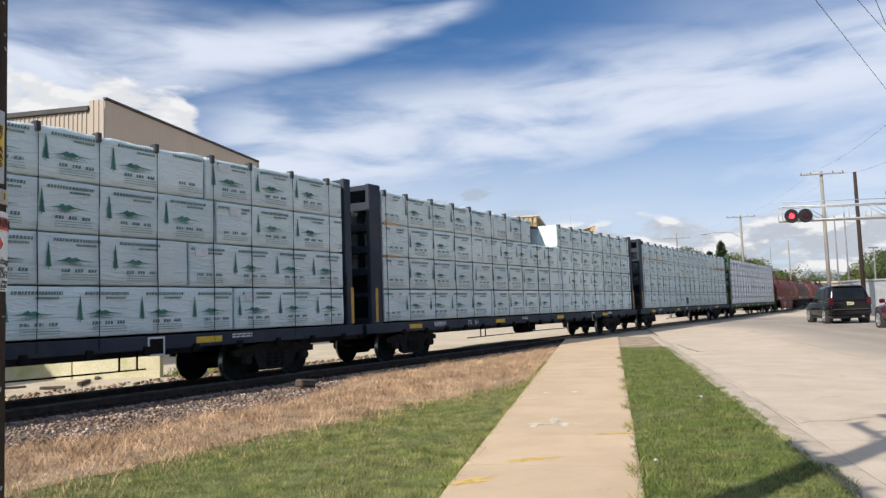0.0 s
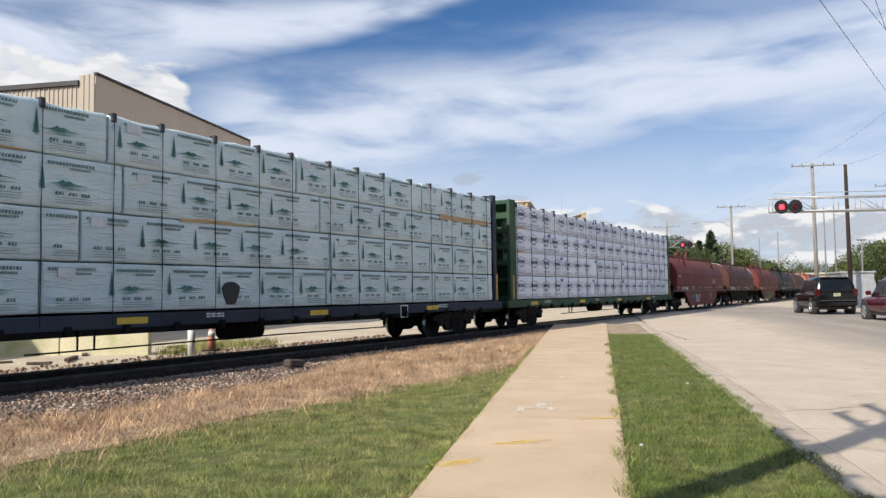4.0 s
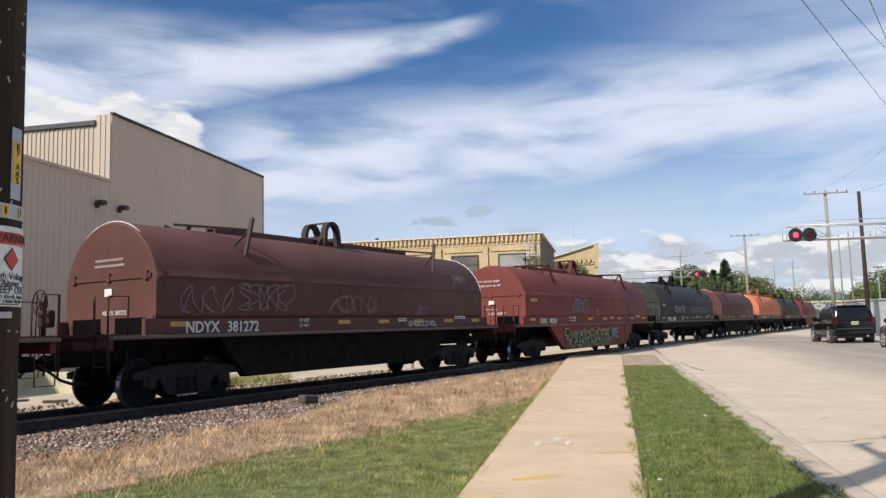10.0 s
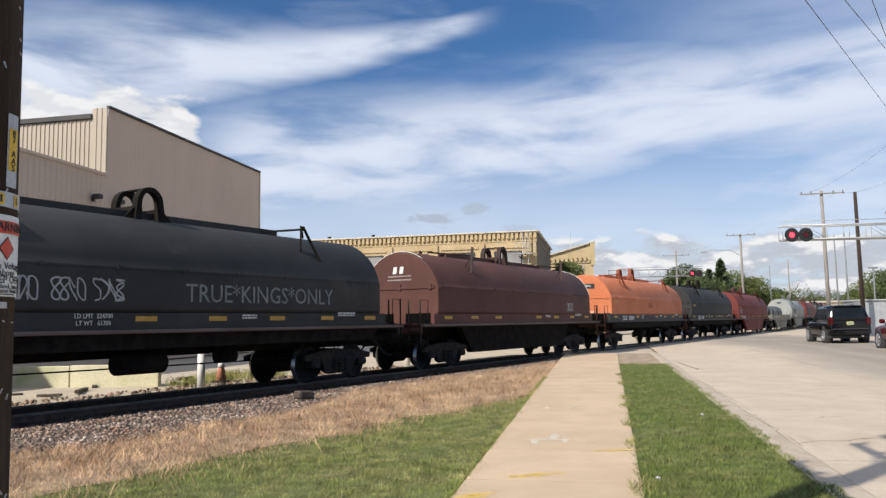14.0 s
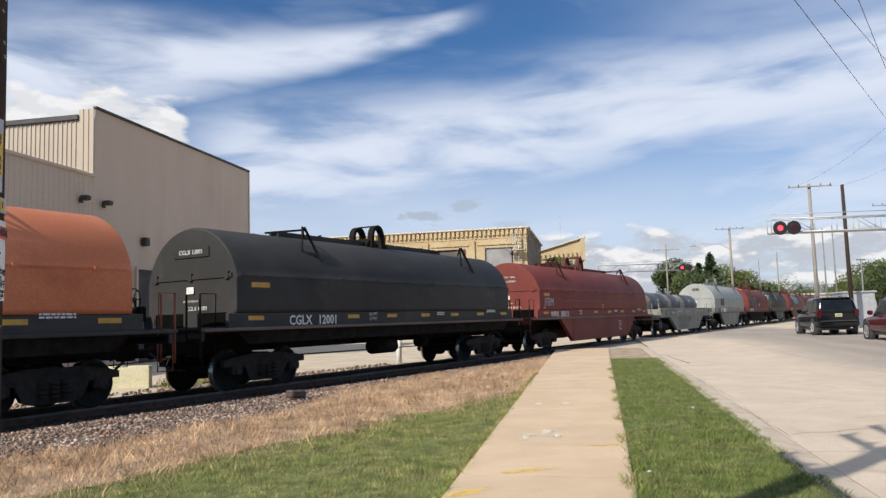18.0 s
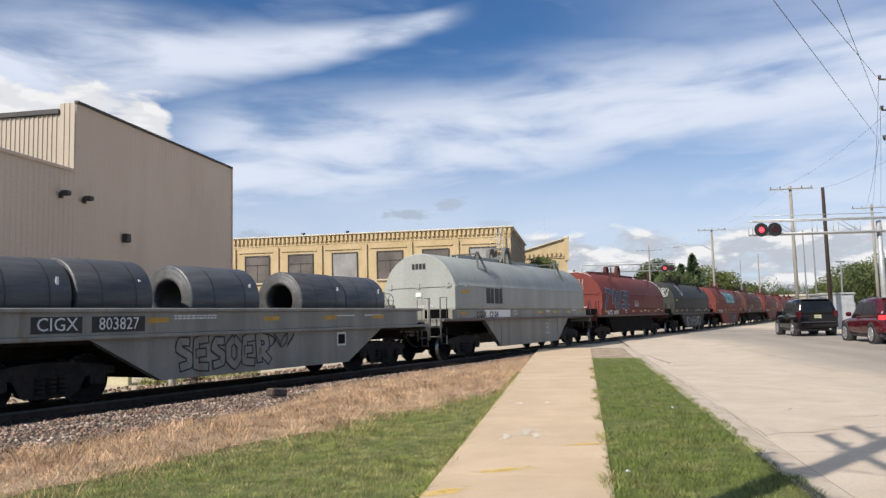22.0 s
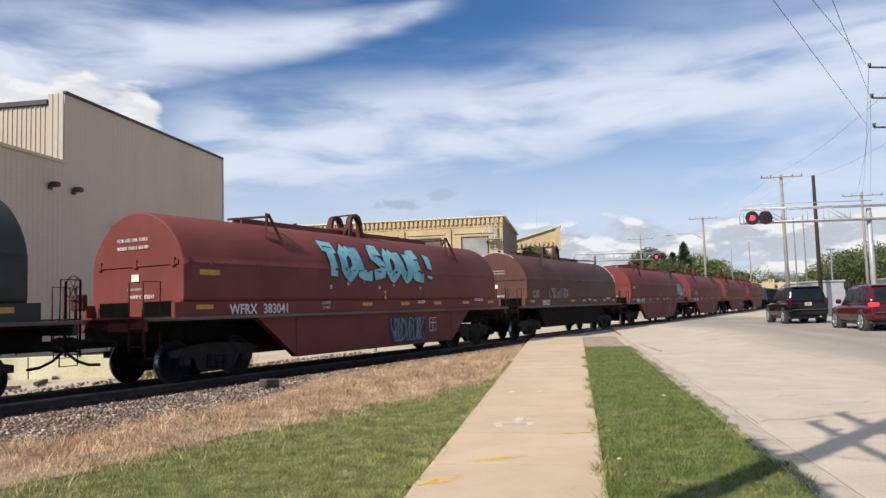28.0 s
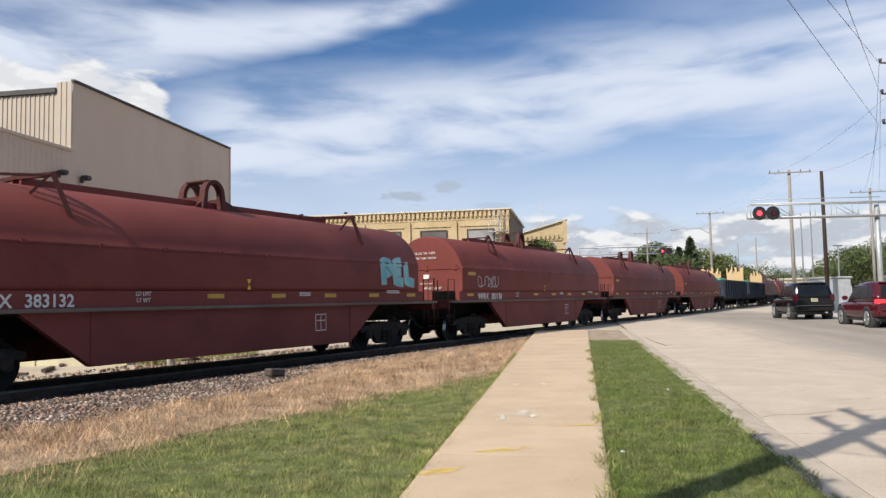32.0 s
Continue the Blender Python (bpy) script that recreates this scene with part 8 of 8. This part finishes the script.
    part("plate_bars", Mesh().box(-0.11, 0.11, -0.016, -0.012, 0.91, 0.96), M_PRINT_GREY, plate)
    part("exhaust", Mesh().rod((h * 0.55, -0.05, 0.33), (h * 0.55, 0.3, 0.33), 0.035, seg=10), M_STEEL, car)
    return car


M_PLATE = surface("number_plate", (0.45, 0.42, 0.22), (0.52, 0.49, 0.28), 20, 0.5, bump=0.0)
M_CARBLACK = surface("black_car_paint", (0.004, 0.004, 0.005), (0.006, 0.006, 0.007), 2, 0.14, bump=0.0)
M_CARRED = surface("maroon_car_paint", (0.06, 0.005, 0.010), (0.08, 0.007, 0.013), 2, 0.16, bump=0.0)
vehicle("suv", "black sport utility vehicle waiting at the crossing", 9.2, 32.8, M_CARBLACK, 4.8, 1.88, 1.79, False, 0.22)
vehicle("suv", "dark red sport utility vehicle waiting behind the black one", 9.45, 23.2, M_CARRED, 4.6, 1.86, 1.68, True, 0.42)

# ---- signs on the near pole ----
M_SIGNRED = surface("sign_red", (0.55, 0.06, 0.03), (0.62, 0.08, 0.04), 5, 0.5, bump=0.0)
M_SIGNWHITE = surface("sign_white", (0.72, 0.72, 0.70), (0.78, 0.78, 0.76), 4, 0.5, bump=0.02)


def curved(x0, x1, z0, z1, r):
    """A thin plate bent round the pole; x0 and x1 are degrees round it from the side that faces the camera."""
    ring = []
    n = 10
    for i in range(n + 1):
        t = radians(x0 + (x1 - x0) * i / n)
        ring.append((math.sin(t), -math.cos(t)))
    mesh = Mesh()
    mesh.loft([[(a * q, b * q, z) for a, b in (ring if q == r else ring)] for q, z in ((r, z0), (r, z1))], closed=False, caps=False)
    mesh.loft([[(a * q, b * q, z) for a, b in ring] for q, z in ((r - 0.004, z0), (r - 0.004, z1))], closed=False, caps=False)
    return mesh


P = pose(near_pole.location.x, near_pole.location.y, 0, 0, 0, math.degrees(math.atan2(-near_pole.location.x, near_pole.location.y)))


def pole_words(text, size, z, deg, material, parent, r=0.1665, wide=1.0):
    """Letters bent round the pole."""
    ob = lettering("lettering", text, size, material, parent, Matrix.Translation((0, 0, z)), "", wide)
    for v in ob.data.vertices:
        t = radians(deg) + v.co.x / r
        depth = r + 0.001 - v.co.y * 0.2
        v.co = (depth * math.sin(t), -depth * math.cos(t), v.co.z)
    return ob


def pole_signs():
    warn = thing("warning_sign", "white and red high voltage warning sign wrapped on the pole", "sign", P)
    part("plate", curved(-20, 118, 1.532, 1.787, 0.1585), M_SIGNWHITE, warn)
    part("red_band", curved(-18, 116, 1.728, 1.768, 0.1605), M_SIGNRED, warn)
    pole_words("WARNING", 0.040, 1.748, 54, M_INK, warn, 0.1615)
    for name, size, r, material in (("diamond_edge", 0.038, 0.1603, M_INK), ("red_diamond", 0.033, 0.1611, M_SIGNRED)):
        pts = []
        for dx, dz in ((0, size), (size * 0.92, 0), (0, -size), (-size * 0.92, 0), (0, 0)):
            t = radians(50) + dx / 0.16
            pts.append((r * math.sin(t), -r * math.cos(t), 1.682 + dz))
        part(name, Mesh().add(pts, [(0, 1, 4), (1, 2, 4), (2, 3, 4), (3, 0, 4)]), material, warn)
    for text, z, size in (("High Voltage", 1.627, 0.031), ("Above", 1.605, 0.031), ("KEEP OFF", 1.583, 0.034), ("can shock, burn", 1.563, 0.020), ("or cause death", 1.549, 0.020)):
        pole_words(text, size, z, 50, M_INK, warn, 0.1602)
    part("fine_print", curved(35, 68, 1.537, 1.540, 0.1602), M_INK, warn)
    tag = thing("pole_tag", "yellow and silver pole tag with upright characters", "sign", P)
    part("plate", curved(45, 64, 1.877, 2.112, 0.158), M_STEEL, tag)
    part("yellow_field", curved(47, 62, 1.93, 2.065, 0.1595), M_YELLOW, tag)
    for k, ch in enumerate("87 AA5"):
        if ch != " ":
            pole_words(ch, 0.030, 2.050 - 0.0225 * k, 54.5, M_INK, tag, 0.1605, 1.15)
    strip = thing("number_strip", "silver strip with small yellow squares on the pole", "sign", P)
    part("plate", curved(-20, 116, 1.812, 1.860, 0.158), M_STEEL, strip)
    for d in (0, 34, 60):
        square = part("square", curved(d, d + 9, 1.818, 1.854, 0.1595), M_YELLOW, strip)
        part("digit_bar", curved(d + 3, d + 6, 1.825, 1.848, 0.1602), M_INK, square)
    tab = thing("metal_tab", "small bent metal tab nailed below the sign", "tag", P)
    part("plate", curved(20, 52, 1.495, 1.515, 0.161), M_STEEL, tab)


pole_signs()
staples = Mesh()
pick = random.Random(5)
for k in range(60):
    t, z = radians(pick.uniform(-60, 70)), pick.uniform(0.5, 2.6)
    q = 0.165 * (1 - 0.0252 * (z + 0.3)) - 0.002
    staples.bar((q * math.sin(t), -q * math.cos(t), z), (q * math.sin(t + 0.06), -q * math.cos(t + 0.06), z + pick.uniform(-0.02, 0.02)), 0.004, 0.004)
tagged(part("staples", staples, M_STEEL, near_pole, "", near_pole.matrix_basis.inverted() @ P), "old staples and nails", kind="stuff")

# ---- clutter on the far side of the track ----
def bollard(x, y, high=1.0):
    ob = thing("bollard", "white painted steel bollard", "bollard", pose(x, y, rise(x, y) - 0.07), group="bollards")
    part("post", Mesh().rod((0, 0, 0), (0, 0, high), 0.10, seg=14).rod((0, 0, high), (0, 0, high + 0.05), 0.10, 0.05, 14), M_WHITE, ob)


for x, y in ((-7.1, 20.42), (-2.3, 29.6)):
    bollard(x, y)
M_CONE = surface("cone_orange", (0.62, 0.26, 0.17), (0.70, 0.33, 0.22), 5, 0.5, bump=0.0)
cone = thing("traffic_cone", "orange traffic cone with a pale band", "cone", pose(-6.8, 21.15, -0.06))
part("base", Mesh().box(-0.2, 0.2, -0.2, 0.2, 0, 0.04, 0.01), M_TYRE, cone)
part("body", Mesh().rod((0, 0, 0.04), (0, 0, 0.75), 0.15, 0.03, 16), M_CONE, cone)
part("band", Mesh().rod((0, 0, 0.4), (0, 0, 0.55), 0.098, 0.075, 16), M_WHITE, cone)
M_OLDWALL = surface("stained_concrete", (0.56, 0.52, 0.36), (0.68, 0.64, 0.46), 0.7, 0.9, bump=0.3, grain=20, spot=(0.38, 0.42, 0.18), spot_at=(0.5, 0.75), spot_scale=0.8)
wall = thing("low_wall", "low concrete wall stained green beyond the track", "wall", pose(0, 0, 0))
for k in range(6):
    x0, x1 = -8.2 - 2.4 * (k + 1) + 0.03, -8.2 - 2.4 * k
    m = Mesh().box(x0, x1, 0.0, 0.22, -0.15, 0.50 - 0.012 * k, 0.012)
    part("block", m, M_OLDWALL, wall, "", pose(0, 20.28, 0))
for k in range(14):
    x, y = track(4 + pick.uniform(0, 14), 16.6 + pick.uniform(0, 2.5))
    ob = thing("scrap_timber", "short dark piece of scrap timber", "debris", pose(x, y, rise(x, y) - 0.07, 0, 0, pick.uniform(0, 180)), group="scrap")
    part("piece", Mesh().box(-pick.uniform(0.2, 0.5), pick.uniform(0.2, 0.5), -0.06, 0.06, 0, pick.uniform(0.05, 0.12), 0.01), M_TIE, ob)
block = thing("sleeper_block", "dark rotten timber block by the ballast", "debris", pose(*track(11.75, 10.42), 0.02, 0, 4, 62))
part("piece", Mesh().box(-0.22, 0.22, -0.10, 0.10, -0.03, 0.13, 0.03), M_TIE, block)

# ---- marks and litter on the footway and verge ----
M_PAPER = surface("grubby_paper", (0.40, 0.40, 0.38), (0.55, 0.54, 0.50), 12, 0.8, bump=0.2)
M_CHALKMARK = surface("white_marking", (0.74, 0.66, 0.53), (0.80, 0.73, 0.60), 9, 0.9, bump=0.0)
M_SPRAYMARK = surface("yellow_marking", (0.74, 0.49, 0.09), (0.78, 0.56, 0.20), 9, 0.9, bump=0.0)


def ground_mark(name, label, cx, cy, boxes, material, turn=-10.5):
    """Worn paint on the concrete: many flecks within some stretches."""
    ob = thing(name, label, "marking", pose(cx, cy, 0.0375, 0, 0, turn))
    mesh, chance = Mesh(), random.Random(int(cx * 100))
    for x0, x1, y0, y1 in boxes:
        for _ in range(int(6 + (x1 - x0) * (y1 - y0) * 8000)):
            px, py, r = chance.gauss((x0 + x1) / 2, (x1 - x0) * 0.32), chance.gauss((y0 + y1) / 2, (y1 - y0) * 0.32), chance.uniform(0.004, 0.014)
            mesh.add([(px + r * math.cos(q) * chance.uniform(0.6, 1.2), py + r * math.sin(q) * chance.uniform(0.6, 1.2), 0.0001 * (_ % 7)) for q in (0, 1.2, 2.5, 3.7, 5.0)], [(0, 1, 2, 3, 4)])
    tagged(part("paint", mesh, material, ob), "worn flecks of paint", kind="stuff")


ground_mark("survey_mark", "worn white survey mark on the footway", 0.95, 9.25, ((-0.22, -0.14, -0.3, 0.05), (-0.22, 0.2, -0.02, 0.05), (0.14, 0.2, -0.2, 0.05), (-0.04, 0.06, 0.1, 0.42), (-0.04, 0.16, 0.36, 0.42)), M_CHALKMARK)
ground_mark("survey_mark", "two worn white dots on the footway", 1.45, 12.6, ((-0.25, -0.17, -0.08, 0.1), (0.2, 0.28, -0.05, 0.12)), M_CHALKMARK)
ground_mark("spray_mark", "faded yellow spray line on the footway", -0.02, 6.3, ((-0.14, 0.16, -0.06, 0.05), (-0.08, 0.2, 0.03, 0.09)), M_SPRAYMARK, 25)
ground_mark("spray_mark", "faded yellow spray line on the footway", 0.55, 7.15, ((-0.2, 0.2, -0.06, 0.06),), M_SPRAYMARK, 20)
ground_mark("spray_mark", "faded yellow spray line on the footway", 1.55, 8.45, ((-0.2, 0.2, -0.04, 0.04),), M_SPRAYMARK, 8)
for cx, cy, sz in ((3.37, 11.42, 0.045), (1.62, 6.9, 0.04)):
    ob = thing("litter", "crumpled white paper scrap on the grass", "litter", pose(cx, cy, 0.03, 0, 0, pick.uniform(0, 90)), group="litter")
    crumpled = Mesh()
    pts = [(sz * math.cos(k) * pick.uniform(0.5, 1), sz * 0.7 * math.sin(k) * pick.uniform(0.5, 1), pick.uniform(0.005, 0.03)) for k in np.linspace(0, 5.6, 8)]
    crumpled.add([*pts, (0, 0, 0.035), (0, 0, 0.0)], [(k, (k + 1) % 8, 8) for k in range(8)] + [((k + 1) % 8, k, 9) for k in range(8)])
    part("paper", crumpled, M_PAPER, ob)

# ---- across the street and far along it ----
shed = thing("long_shed", "long low pale metal shed across the street", "shed", pose(44, 62, 0, 0, 0, -10.5))
m = Mesh()
ribbed(m, (-3, 0), (30, 0), 0, 2.9, (0, -1), 0.4, 0.03)
part("wall", m, M_STEEL, shed)
part("body", Mesh().box(-3, 30, 0.05, 12, 0, 2.9), M_STEEL, shed)
part("roof", Mesh().prism([(-3.3, 2.9), (30.3, 2.9), (30.3, 3.0), (-3.3, 3.0)], -0.3, 12.3), M_STEEL, shed)
depot = thing("far_depot", "far cream depot building with a flat roof", "building", pose(66, 150, 0, 0, 0, -10))
part("wall", Mesh().box(-7, 8, 0, 10, 0, 4.2), M_CREAM, depot)
part("roof", Mesh().box(-7.3, 8.3, -0.3, 10.3, 4.2, 4.5), M_STONE, depot)
lorry = thing("lorry", "far orange and white lorry on the street", "lorry", pose(52.5, 125, 0.05, 0, 0, -10))
part("cab", Mesh().box(-1.1, 1.1, 0, 2.0, 0.6, 2.6, 0.1), M_CONE, lorry)
part("box", Mesh().box(-1.2, 1.2, 2.1, 7, 0.8, 3.2, 0.05), M_WHITE, lorry)
for x in (-1.0, 1.0):
    for y in (1.0, 5.5):
        part("wheel", Mesh().rod((x - 0.15, y, 0.45), (x + 0.15, y, 0.45), 0.45, seg=16), M_TYRE, lorry)
mast = thing("radio_mast", "very thin radio mast behind the brick factory", "mast", pose(18, 130, 0))
part("shaft", Mesh().rod((0, 0, 0), (0, 0, 18.5), 0.06, 0.03, 6), M_STEEL, mast)

motions()
